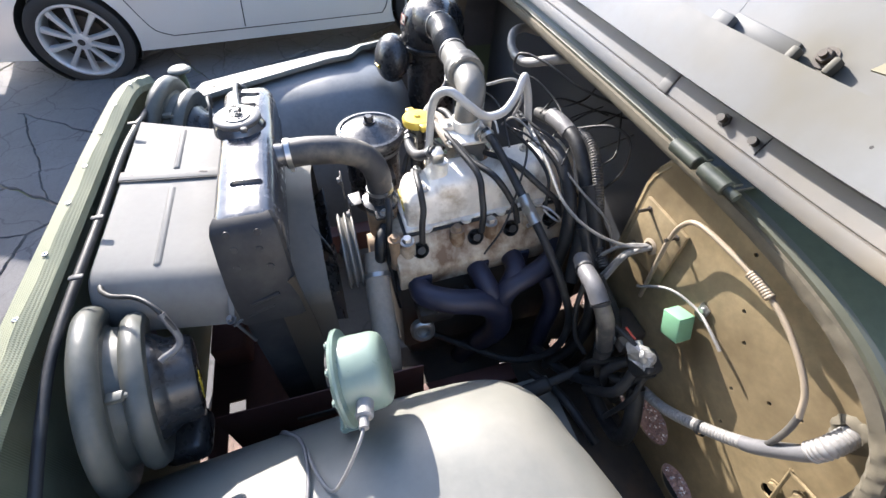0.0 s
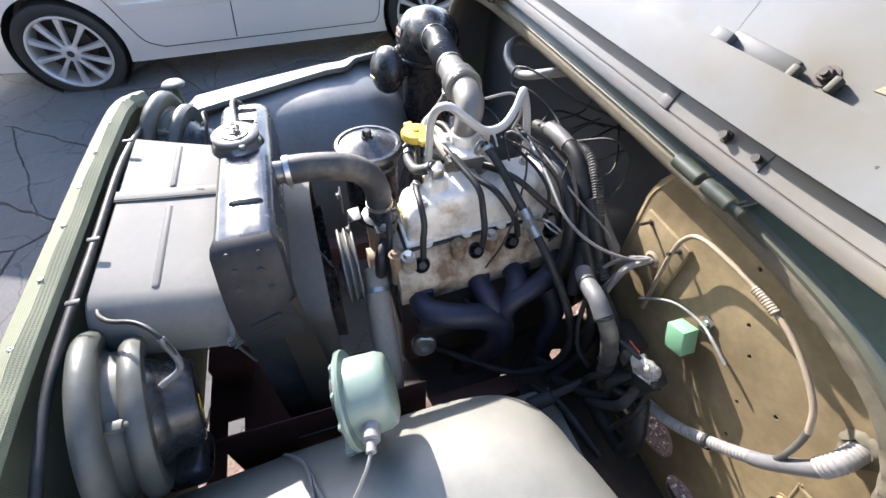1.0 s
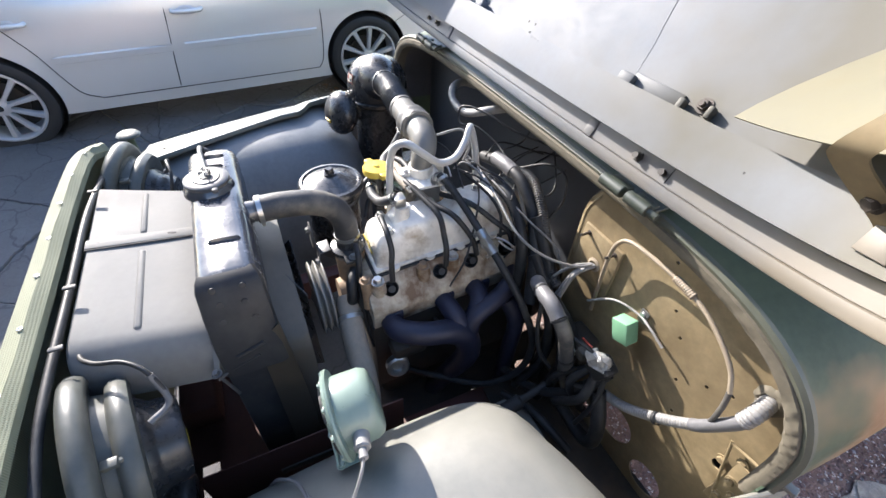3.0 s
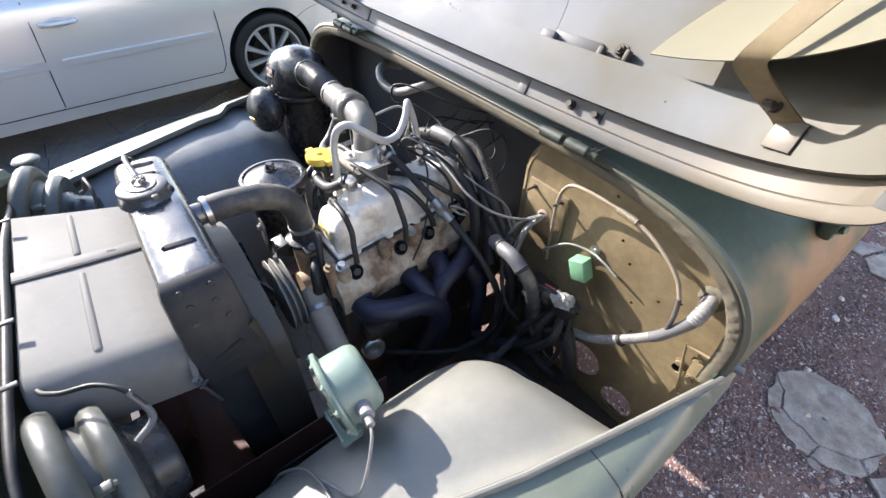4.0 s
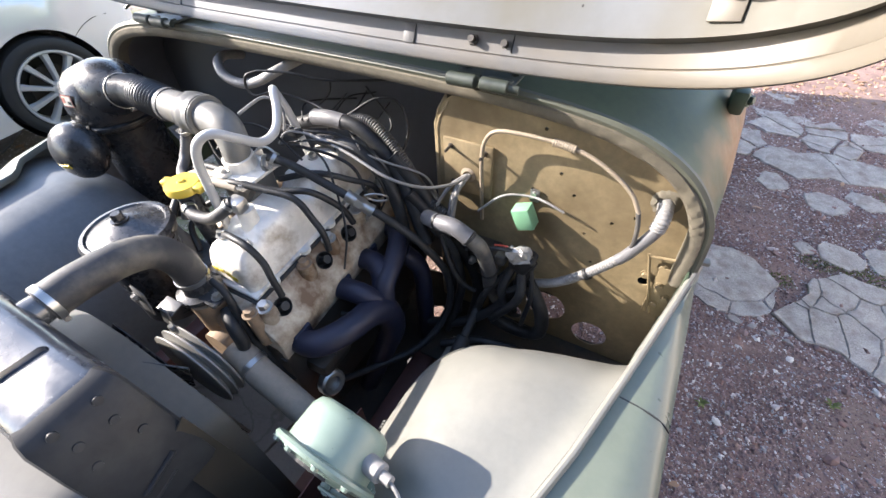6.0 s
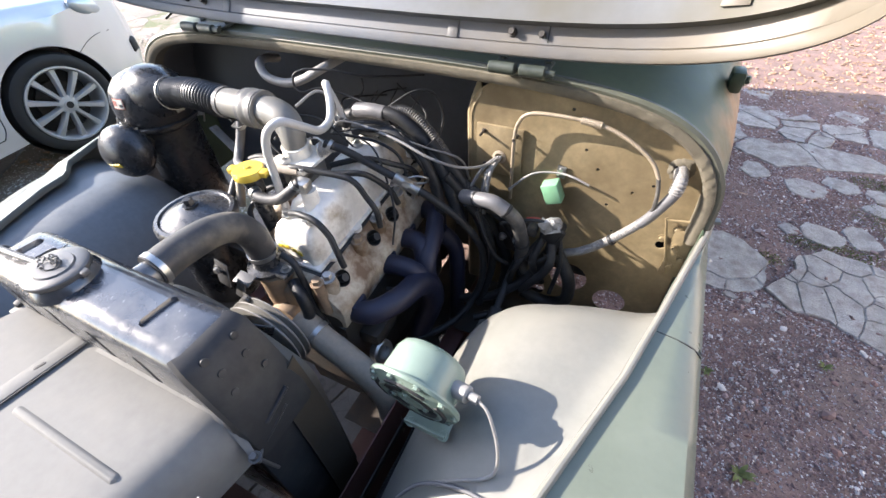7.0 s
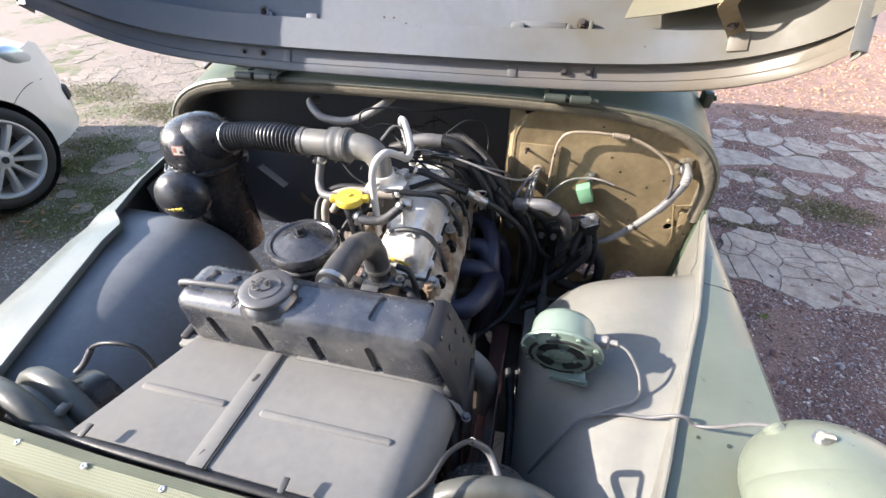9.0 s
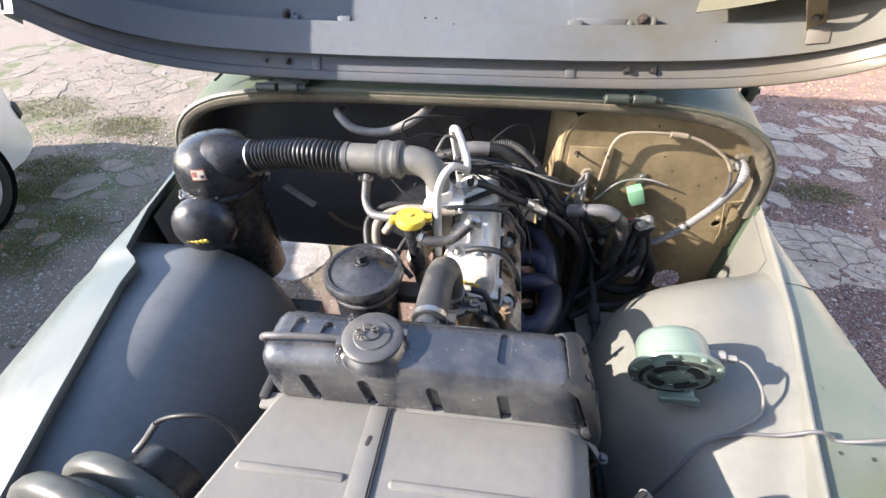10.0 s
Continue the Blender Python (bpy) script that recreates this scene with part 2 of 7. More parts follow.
M_SHROUD = material("grey_beige_sheet", (0.072, 0.068, 0.060), 0.6, vary=0.25, bump=0.1)
M_PIPE = material("aluminium_tube", (0.44, 0.44, 0.43), 0.42, metal=0.15, vary=0.08, bump=0.04)
M_IRON = material("oily_black_iron", (0.030, 0.026, 0.022), 0.55, vary=0.4, dirt=(0.07, 0.045, 0.028), dirt_amount=0.7, dirt_scale=12, bump=0.35)
M_MANIF = material("blue_black_manifold", (0.017, 0.018, 0.036), 0.5, metal=0.2, vary=0.3, bump=0.3)
M_RED = material("red_oxide_rail", (0.085, 0.034, 0.028), 0.6, vary=0.3, bump=0.2)
M_HORN = material("pale_green_enamel", (0.160, 0.212, 0.178), 0.33, vary=0.08, bump=0.04, dirt=(0.24, 0.285, 0.23), dirt_amount=0.35)
M_ELBOW = material("grey_cast_tube", (0.125, 0.125, 0.118), 0.45, metal=0.1, vary=0.2, bump=0.1, dirt=(0.19, 0.17, 0.13), dirt_amount=0.5, dirt_scale=18)
M_YELLOW = material("yellow_plastic", (0.58, 0.42, 0.055), 0.35, vary=0.08, bump=0.05, dirt=(0.40, 0.27, 0.04), dirt_amount=0.3, dirt_scale=20)
M_YPAINT = material("yellow_writing_paint", (0.62, 0.47, 0.05), 0.5, vary=0.1, bump=0)
M_RELAY = material("green_plastic", (0.16, 0.33, 0.20), 0.4, vary=0.06, bump=0.03)
M_CANVAS = weave(material("olive_canvas", (0.165, 0.175, 0.115), 0.8, vary=0.12, fine=300, bump=0.5, dirt=(0.23, 0.235, 0.16), dirt_amount=0.5))
M_LID = material("dusty_black_paint", (0.032, 0.033, 0.037), 0.30, vary=0.25, bump=0.04, dirt=(0.11, 0.11, 0.10), dirt_amount=0.5, dirt_scale=14, spec=0.7)
M_BRAKE = material("dusty_beige_pipe", (0.25, 0.205, 0.15), 0.55, vary=0.15, bump=0.1)
M_TYRE = material("tyre_rubber", (0.022, 0.022, 0.023), 0.7, vary=0.2, fine=120, bump=0.2)
M_RIM = material("silver_alloy", (0.55, 0.55, 0.56), 0.38, metal=0.45, vary=0.05, bump=0.02)
M_SILVER = material("silver_car_paint", (0.79, 0.775, 0.75), 0.26, metal=0.32, vary=0.01, bump=0.0, coat=0.4, sheen_noise=0.0)
M_SEAM = material("dark_gap", (0.02, 0.02, 0.02), 0.7, bump=0)
M_GLASS = material("dark_window_glass", (0.02, 0.025, 0.03), 0.05, vary=0.05, bump=0)
M_TANKD = material("matt_black_plate", (0.030, 0.031, 0.034), 0.5, vary=0.25, dirt=(0.075, 0.073, 0.066), dirt_amount=0.5, dirt_scale=10, bump=0.08, spec=0.15)
M_LENS = material("clear_lens", (0.55, 0.58, 0.6), 0.08, metal=0.4, vary=0.05, bump=0)
M_LABELRED = material("red_sticker", (0.45, 0.06, 0.04), 0.4, vary=0.1, bump=0)
M_STICKER = material("faded_red_sticker", (0.34, 0.13, 0.10), 0.4, vary=0.15, bump=0)
M_LABELWHITE = material("white_sticker", (0.6, 0.58, 0.5), 0.4, vary=0.1, bump=0)
M_BOUNCE = material("pale_bounce_surface", (0.62, 0.57, 0.50), 0.9, vary=0.08, scale=1.5, bump=0.3)
M_SKY_BLOCK = material("dark_sky_block", (0.10, 0.09, 0.08), 0.9, vary=0.2, scale=1.5, bump=0.3)
M_GROUND = two_soils(material("red_gravel_earth", (0.205, 0.132, 0.112), 0.9, vary=0.5, scale=9, fine=90, bump=0.9, dirt=(0.19, 0.15, 0.125), dirt_amount=0.6, dirt_scale=1.1, relief=0.012), (0.225, 0.185, 0.150), (0.085, 0.105, 0.032))
M_SLAB = material("grey_paving_stone", (0.335, 0.310, 0.285), 0.85, vary=0.42, scale=12, fine=120, bump=1.0, dirt=(0.20, 0.165, 0.145), dirt_amount=1.0, dirt_scale=15, spread=0.06, relief=0.012)
M_SLAB_W = material("dusty_tan_paving", (0.225, 0.187, 0.152), 0.9, vary=0.3, scale=7, fine=70, bump=0.8, dirt=(0.19, 0.165, 0.13), dirt_amount=0.8, dirt_scale=4, spread=0.12, relief=0.01)
M_CONC = cracked(material("cracked_grey_concrete", (0.105, 0.102, 0.104), 0.85, vary=0.25, scale=5, fine=60, bump=0.8, dirt=(0.085, 0.08, 0.078), dirt_amount=0.6, dirt_scale=2, spread=0.08), (0.03, 0.03, 0.028))
M_MOSS = material("moss_and_grass", (0.15, 0.165, 0.05), 0.9, vary=0.4, bump=0.2)


# ---- mesh helpers ----
ROOTS = {}


def thing(name, at=(0, 0, 0), label="", category="", group="", kind="", m=None):
    ob = new(name)
    ob.matrix_world = m or Matrix.Translation(at)
    ROOTS[ob] = Vector((0, 0, 0)) if m else Vector(at)
    return tagged(ob, label, category, group, kind)


def part(name, bm, mat, parent, label="", smooth=True):
    """Links a bmesh in world metres as one mesh under a thing or a part."""
    root = parent
    while root.parent:
        root = root.parent
    bmesh.ops.translate(bm, verts=bm.verts, vec=-ROOTS[root])
    me = bpy.data.meshes.new(name)
    if smooth:
        for f in bm.faces:
            f.smooth = True
        for e in bm.edges:
            if len(e.link_faces) == 2 and e.calc_face_angle(0) > 0.7:
                e.smooth = False
    bm.to_mesh(me)
    bm.free()
    me.materials.append(mat)
    ob = new(name, me)
    ob.parent = parent
    if label:
        tagged(ob, label)
    return ob


def solo(name, bm, mat, label, category, group="", kind="", smooth=True):
    """A thing that is one mesh."""
    me = bpy.data.meshes.new(name)
    if smooth:
        for f in bm.faces:
            f.smooth = True
        for e in bm.edges:
            if len(e.link_faces) == 2 and e.calc_face_angle(0) > 0.7:
                e.smooth = False
    bm.to_mesh(me)
    bm.free()
    me.materials.append(mat)
    return tagged(new(name, me), label, category, group, kind)


def frame_of(d):
    d = Vector(d).normalized()
    a = Vector((0, 0, 1)) if abs(d.z) < 0.9 else Vector((1, 0, 0))
    u = d.cross(a).normalized()
    return u, d.cross(u), d


def box(c, s, bevel=0.0, seg=2, m=None, bm=None):
    """A block round c of size s with rounded edges."""
    b = bmesh.new()
    bmesh.ops.create_cube(b, size=1.0)
    bmesh.ops.scale(b, vec=s, verts=b.verts)
    if bevel:
        bmesh.ops.bevel(b, geom=b.edges[:], offset=bevel, segments=seg, profile=0.5, affect="EDGES")
    if m:
        bmesh.ops.transform(b, matrix=m, verts=b.verts)
    bmesh.ops.translate(b, vec=c, verts=b.verts)
    return join(bm, b) if bm else b


def join(a, b):
    """Adds b to a."""
    me = bpy.data.meshes.new("tmp")
    b.to_mesh(me)
    b.free()
    a.from_mesh(me)
    bpy.data.meshes.remove(me)
    return a


def lathe(profile, at, axis=(0, 0, 1), seg=32, bm=None):
    """Turns (radius, height) pairs about an axis through at."""
    bm = bm or bmesh.new()
    u, v, d = frame_of(axis)
    at = Vector(at)
    rings = []
    for r, h in profile:
        if r < 1e-5:
            rings.append([bm.verts.new(at + d * h)])
        else:
            rings.append([bm.verts.new(at + d * h + (u * math.cos(a) + v * math.sin(a)) * r) for a in (2 * math.pi * k / seg for k in range(seg))])
    for p, q in zip(rings, rings[1:]):
        for k in range(seg):
            j = (k + 1) % seg
            if len(p) == 1 and len(q) == 1:
                continue
            if len(p) == 1:
                bm.faces.new((p[0], q[j], q[k]))
            elif len(q) == 1:
                bm.faces.new((p[k], p[j], q[0]))
            else:
                bm.faces.new((p[k], p[j], q[j], q[k]))
    bmesh.ops.recalc_face_normals(bm, faces=bm.faces)
    return bm


def cyl(p, q, r, r2=None, seg=20, bm=None, bevel=0.0):
    p, q = Vector(p), Vector(q)
    h, r2 = (q - p).length, r if r2 is None else r2
    e = min(bevel, h * 0.45)
    prof = [(0, 0), (r - e, 0), (r, e), (r2, h - e), (r2 - e, h), (0, h)] if e else [(0, 0), (r, 0), (r2, h), (0, h)]
    return lathe(prof, p, q - p, seg, bm)


def spline(pts, n=8):
    """Catmull-Rom points through pts."""
    p = [Vector(v) for v in pts]
    if len(p) < 3:
        return [p[0].lerp(p[-1], k / n) for k in range(n + 1)]
    p = [2 * p[0] - p[1], *p, 2 * p[-1] - p[-2]]
    out = []
    for a, b, c, d in zip(p, p[1:], p[2:], p[3:]):
        for k in range(n):
            t = k / n
            out.append(0.5 * (2 * b + (c - a) * t + (2 * a - 5 * b + 4 * c - d) * t * t + (3 * b - a - 3 * c + d) * t**3))
    return out + [p[-2]]


def tube(pts, r, seg=10, n=8, ribs=0.0, pitch=0.008, bm=None, radii=None):
    """A round tube through pts; ribs: height of corrugations."""
    bm = bm or bmesh.new()
    line = spline(pts, n)
    if ribs:
        total = sum((b - a).length for a, b in zip(line, line[1:]))
        count = max(8, int(total / pitch) * 4)
        acc, k, fine = [0.0], 0, []
        for a, b in zip(line, line[1:]):
            acc.append(acc[-1] + (b - a).length)
        for i in range(count + 1):
            s = total * i / count
            while k < len(line) - 2 and acc[k + 1] < s:
                k += 1
            fine.append(line[k].lerp(line[k + 1], (s - acc[k]) / max(1e-9, acc[k + 1] - acc[k])))
        line = fine
    rings, u = [], None
    for i, c in enumerate(line):
        d = (line[min(i + 1, len(line) - 1)] - line[max(i - 1, 0)]).normalized()
        u = frame_of(d)[0] if u is None else (u - d * u.dot(d)).normalized()
        v = d.cross(u)
        rad = r if radii is None else np.interp(i / (len(line) - 1), np.linspace(0, 1, len(radii)), radii)
        if ribs:
            rad = r + ribs * (0, 0.8, 1, 0.8)[i % 4]
        rings.append([bm.verts.new(c + (u * math.cos(a) + v * math.sin(a)) * rad) for a in (2 * math.pi * k / seg for k in range(seg))])
    for p, q in zip(rings, rings[1:]):
        for k in range(seg):
            bm.faces.new((p[k], p[(k + 1) % seg], q[(k + 1) % seg], q[k]))
    bm.faces.new(rings[0][::-1])
    bm.faces.new(rings[-1])
    bmesh.ops.recalc_face_normals(bm, faces=bm.faces)
    return bm


def sheet(rows, thick=0.0, bm=None, flip=False):
    """A surface through rows of points, given a thickness along its normals."""
    b = bmesh.new()
    grid = [[b.verts.new(Vector(p)) for p in row] for row in rows]
    for p, q in zip(grid, grid[1:]):
        for k in range(len(p) - 1):
            b.faces.new((p[k], p[k + 1], q[k + 1], q[k]))
    bmesh.ops.remove_doubles(b, verts=b.verts, dist=1e-5)
    bmesh.ops.recalc_face_normals(b, faces=b.faces)
    if flip:
        bmesh.ops.reverse_faces(b, faces=b.faces)
    if thick:
        b.normal_update()
        solid = bmesh.ops.solidify(b, geom=b.faces[:], thickness=thick)
        bmesh.ops.recalc_face_normals(b, faces=b.faces)
    return join(bm, b) if bm else b


def hexbolt(p, d, r=0.008, h=0.006, bm=None):
    """A hexagon head on a washer."""
    p, d = Vector(p), Vector(d).normalized()
    bm = cyl(p, p + d * h * 0.25, r * 1.45, seg=14, bm=bm)
    return lathe([(0, h * 0.2), (r, h * 0.2), (r, h * 0.95), (r * 0.85, h * 1.1), (0, h * 1.1)], p, d, 6, bm)


def clamp_ring(c, d, r, w=0.011, bm=None):
    """A hose clip with its screw housing."""
    c, d = Vector(c), Vector(d).normalized()
    u, v, _ = frame_of(d)
    bm = lathe([(r, -w / 2), (r + 0.0018, -w / 2), (r + 0.0018, w / 2), (r, w / 2)], c, d, 24, bm)
    s = c + v * (r + 0.006)
    cyl(s - u * 0.011, s + u * 0.011, 0.005, seg=8, bm=bm)
    return bm


def bool_cut(bm, cutters):
    """Cuts closed bmeshes out of another one."""
    def temp(b):
        me = bpy.data.meshes.new("tmp")
        b.to_mesh(me)
        b.free()
        return new("tmp", me)
    ob, cuts = temp(bm), [temp(c) for c in cutters]
    for c in cuts:
        md = ob.modifiers.new("cut", "BOOLEAN")
        md.operation, md.object, md.solver = "DIFFERENCE", c, "EXACT"
    dg = bpy.context.evaluated_depsgraph_get()
    dg.update()
    out = bmesh.new()
    out.from_mesh(ob.evaluated_get(dg).to_mesh())
    for o in (ob, *cuts):
        me = o.data
        bpy.data.objects.remove(o)
        bpy.data.meshes.remove(me)
    return out


# ---- ground ----
def height(x, y):
    """The yard falls gently from the parked car to the other side."""
    return 0.02 - 0.043 * 6 * math.tanh(x / 6) + 0.012 * 5 * math.tanh(y / 5)


ground = thing("ground", label="red gravel yard with worn paving stones and moss", category="ground", kind="structure")
edges = [-300, -60, -20, -9, *np.linspace(-7, 7, 71), 9, 20, 60, 300]
b = sheet([[(x, y, height(x, y) + 0.006 * noise.noise((x * 3, y * 3, 0))) for x in edges] for y in edges])
if b.faces[0].normal.z < 0:
    bmesh.ops.reverse_faces(b, faces=b.faces)
part("earth", b, M_GROUND, ground)
# Unseen pale wall, added to throw sunlight back onto the shaded gravel.
solo("wall_east", box((6.4, 2.0, 1.6), (0.3, 12.0, 3.6), 0.01), M_BOUNCE, "unseen pale wall added to bounce sunlight into the yard", "wall", kind="structure")
# Unseen dark wall, added to keep skylight out of the engine bay.
solo("wall_south", box((3.0, -3.9, 3.2), (10.5, 0.25, 6.6), 0.01), M_SKY_BLOCK, "unseen dark wall added to block skylight", "wall", kind="structure")

# ---- the off-road vehicle: body ----
jeep = thing("off_road_vehicle", (0.045, 1.4, 0.0), "green camouflage off-road vehicle with its hood open", "vehicle")
CX = 0.045
HOOD_HALF = [(0, 1.302), (0.2, 1.302), (0.36, 1.298), (0.5, 1.29), (0.62, 1.275), (0.72, 1.25), (0.80, 1.213), (0.86, 1.162), (0.895, 1.105), (0.91, 1.04), (0.915, 0.95)]

HALF = [(0, 1.302), (0.2, 1.302), (0.36, 1.300), (0.5, 1.296), (0.62, 1.286), (0.72, 1.268), (0.80, 1.238), (0.86, 1.195), (0.90, 1.14), (0.92, 1.075), (0.925, 0.95)]


def arch(inset=0.0, wide=1.0, lift=0.0, n=4):
    """Points of the cowl's arch from left to right, as (x, z)."""
    half = spline([(d, 0, z) for d, z in HALF], n)
    line = [(-p.x, p.z) for p in half[:0:-1]] + [(p.x, p.z) for p in half]
    out = []
    for i, (x, z) in enumerate(line):
        a, c = line[max(i - 1, 0)], line[min(i + 1, len(line) - 1)]
        t = Vector((c[0] - a[0], c[1] - a[1])).normalized()
        out.append((CX + wide * x + t.y * inset, z + lift - t.x * inset))
    return out


def arch_sheet(steps):
    """Rows of the arch for steps of (inset, y, wide, lift)."""
    return [[(x, y, z) for x, z in arch(i, w, l)] for i, y, w, l in steps]


cowl = part("cowl", sheet(arch_sheet([(0, 0.830, 1, 0), (0, 0.86, 1, 0.002), (0, 0.9, 1.002, 0.010), (0, 1.02, 1.012, 0.028), (0, 1.2, 1.02, 0.04), (0, 1.4, 1.025, 0.045)]), 0.003), M_COWL, jeep, "dark green camouflage painted cowl")
part("cowl_rim", sheet(arch_sheet([(-0.003, 0.834, 1, 0), (-0.003, 0.824, 1, 0), (0.004, 0.819, 1, 0), (0.012, 0.821, 1, 0)]), 0.002), M_RIMGREEN, cowl, "grey-green rolled edge")
b = sheet([[(x, y, z) for x, z in arch(inset, n=14)] for inset, y in ((0.010, 0.823), (0.013, 0.816), (0.022, 0.815), (0.031, 0.817), (0.038, 0.824), (0.039, 0.859))], 0.002)
for v in b.verts:
    # gathered into pleats where it goes round the corners
    d = abs(v.co.x - CX)
    pleat = min(1.0, max(0.0, (d - 0.62) / 0.12))
    v.co.y -= (0.0014 * pleat * math.sin(v.co.z * 420 + v.co.x * 260) + 0.0012 * noise.noise(v.co * 40)) * (1.0 if v.co.y < 0.83 else 0.2)
part("rim_welt", b, M_WELT, cowl, "grey-brown cloth sealing welt, gathered at the corners")


def side_wall(x, name, mat):
    s = 1 if x > CX else -1
    rows = [[(x - s * 0.0, 0.80, z), (x + s * 0.015, 1.0, z), (x + s * 0.03, 1.4, z), (x + s * 0.03, 2.4, z), (x + s * 0.02, 3.6, z)] for z in (1.0, 0.97, 0.8, 0.55 if s > 0 else 0.66)]
    return part(name, sheet(rows, 0.004), mat, jeep)


side_wall(CX + 0.912, "body_side", M_DGREEN)
side_wall(CX - 0.912, "body_side", M_DGREEN)
part("floor_pan", box((CX, 2.25, 0.565), (1.84, 2.5, 0.01), 0.002), M_IRON, jeep)
part("rear_body", box((CX, 2.75, 0.90), (1.86, 1.7, 0.55), 0.04), M_DGREEN, jeep)
part("canvas_top", box((CX, 2.49, 1.50), (1.78, 2.36, 0.66), 0.12, 4), M_CANVAS, jeep, "olive canvas top")
b = box((0.935, 1.09, 1.235), (0.03, 0.05, 0.05), 0.008)
hexbolt((0.95, 1.08, 1.24), (1, -0.4, 0.3), 0.009, 0.01, b)
part("windscreen_hinge", b, M_DGREEN, cowl)
part("cowl_flap", box((-0.50, 0.93, 1.328), (0.30, 0.12, 0.006), 0.002), M_GREEN, cowl)
b = tube([(-0.68, 0.86, 1.30), (-0.63, 0.90, 1.335), (-0.56, 0.93, 1.34)], 0.004)
part("flap_wire", b, M_BLACK, cowl)

# firewall: a tan panel on one side, a set-back wall in shade-dark colour on the other
arc = [(x, z) for x, z in arch(0.02)]
def wall_shape(y, x0, x1, low, thick, corner=()):
    pts = [(x, z) for x, z in arc if (corner[-1][0] + 0.08 if corner else x0) < x < x1]
    zi = np.interp([x0, x1], [p[0] for p in arc], [p[1] for p in arc])
    ring = [(x0, low), *(corner or [(x0, float(zi[0]))]), *pts, (x1, float(zi[1])), (x1, low)]
    b = bmesh.new()
    f = b.faces.new([b.verts.new((x, y, z)) for x, z in ring])
    r = bmesh.ops.extrude_face_region(b, geom=[f])
    bmesh.ops.translate(b, vec=(0, thick, 0), verts=[v for v in r["geom"] if isinstance(v, bmesh.types.BMVert)])
    bmesh.ops.recalc_face_normals(b, faces=b.faces)
    return b


b = wall_shape(0.857, 0.362, 0.952, 0.56, 0.004, [(0.362, 1.155), (0.365, 1.180), (0.374, 1.205), (0.390, 1.230), (0.42, 1.250), (0.47, 1.262)])
holes = [cyl((x, 0.8, z), (x, 0.9, z), r, seg=24) for x, z, r in ((0.820, 0.632, 0.047), (0.688, 0.685, 0.056), (0.590, 0.600, 0.036), (0.892, 0.895, 0.0125), (0.665, 1.121, 0.004), (0.70, 1.075, 0.004), (0.62, 1.215, 0.004), (0.79, 1.03, 0.004), (0.83, 1.06, 0.004), (0.74, 0.98, 0.004), (0.77, 0.90, 0.004))]
tan_wall = part("firewall_panel", bool_cut(b, holes), M_TAN, jeep, "olive-tan painted firewall panel with holes", smooth=False)
part("firewall_return", sheet([[(0.37, 0.8555, z), (0.362, 0.857, z), (0.352, 0.872, z), (0.335, 0.99, z)] for z in (0.56, 0.9, 1.1, 1.16)] + [[(0.376, 0.8555, 1.185), (0.370, 0.858, 1.188), (0.360, 0.875, 1.195), (0.335, 0.99, 1.205)], [(0.40, 0.8555, 1.225), (0.396, 0.858, 1.232), (0.385, 0.88, 1.24), (0.36, 0.99, 1.25)]], 0.003), M_TAN, jeep)
# The recess's shade is put into the dark colour of these walls.
part("firewall_recess", wall_shape(0.99, -0.84, 0.36, 0.56, 0.004), M_RECESS_SHADE, jeep, "set-back firewall with the recess's shade in its colour", smooth=False)
part("firewall_recess", wall_shape(0.99, 0.362, 0.84, 1.02, 0.004), M_RECESS_SHADE, jeep, smooth=False)
part("firewall_roof", sheet([[(x, y, z) for x, z in arch(0.034)] for y in (0.84, 1.0)], 0.002), M_RECESS_SHADE, jeep)
part("access_plate", box((0.450, 0.852, 1.076), (0.125, 0.009, 0.14), 0.003, 2), M_TAN, tan_wall)
for x, z in ((0.408, 1.128), (0.494, 1.129), (0.413, 1.031)):
    b = hexbolt((x, 0.852, z), (0, -1, 0), 0.007, 0.006)
    cyl((x, 0.855, z), (x, 0.820, z), 0.0035, seg=8, bm=b)
    part("plate_stud", b, M_IRON, tan_wall)
for x, z in ((0.915, 0.955), (0.925, 0.93), (0.89, 0.92)):
    part("bolt", hexbolt((x, 0.855, z), (0, -1, 0), 0.008, 0.007), M_TAN, tan_wall)

# fenders and wheel houses
FL = [(-0.30, 0.630), (-0.2, 0.66), (0, 0.727), (0.086, 0.753), (0.2, 0.79), (0.38, 0.849), (0.55, 0.893), (0.70, 0.93), (0.855, 0.968)]


def flange_x(y, left):
    x = float(np.interp(y, [p[0] for p in FL], [p[1] for p in FL]))
    return x + (0.02 if y > 0.47 else 0.02 * max(0, (y - 0.39) / 0.08)) if left else x


def house_z(x, y, left):
    deep = 0.385 if left else 0.385 + 0.065 * min(1.0, max(0.0, (x - 0.70) / 0.22))
    a, c = max(0.0, 0.80 - x) / 0.32, max(0.0, y - 0.25) / deep
    e = min(1.0, a**2.6 + c**5)
    return (0.59 if left else 0.60) + 0.378 * math.sqrt(1 - e) - 0.05 * (max(0.0, 0.3 - y) / 0.4) ** 1.6


def side(p, left):
    return (0.06 - p[0], p[1], p[2]) if left else p


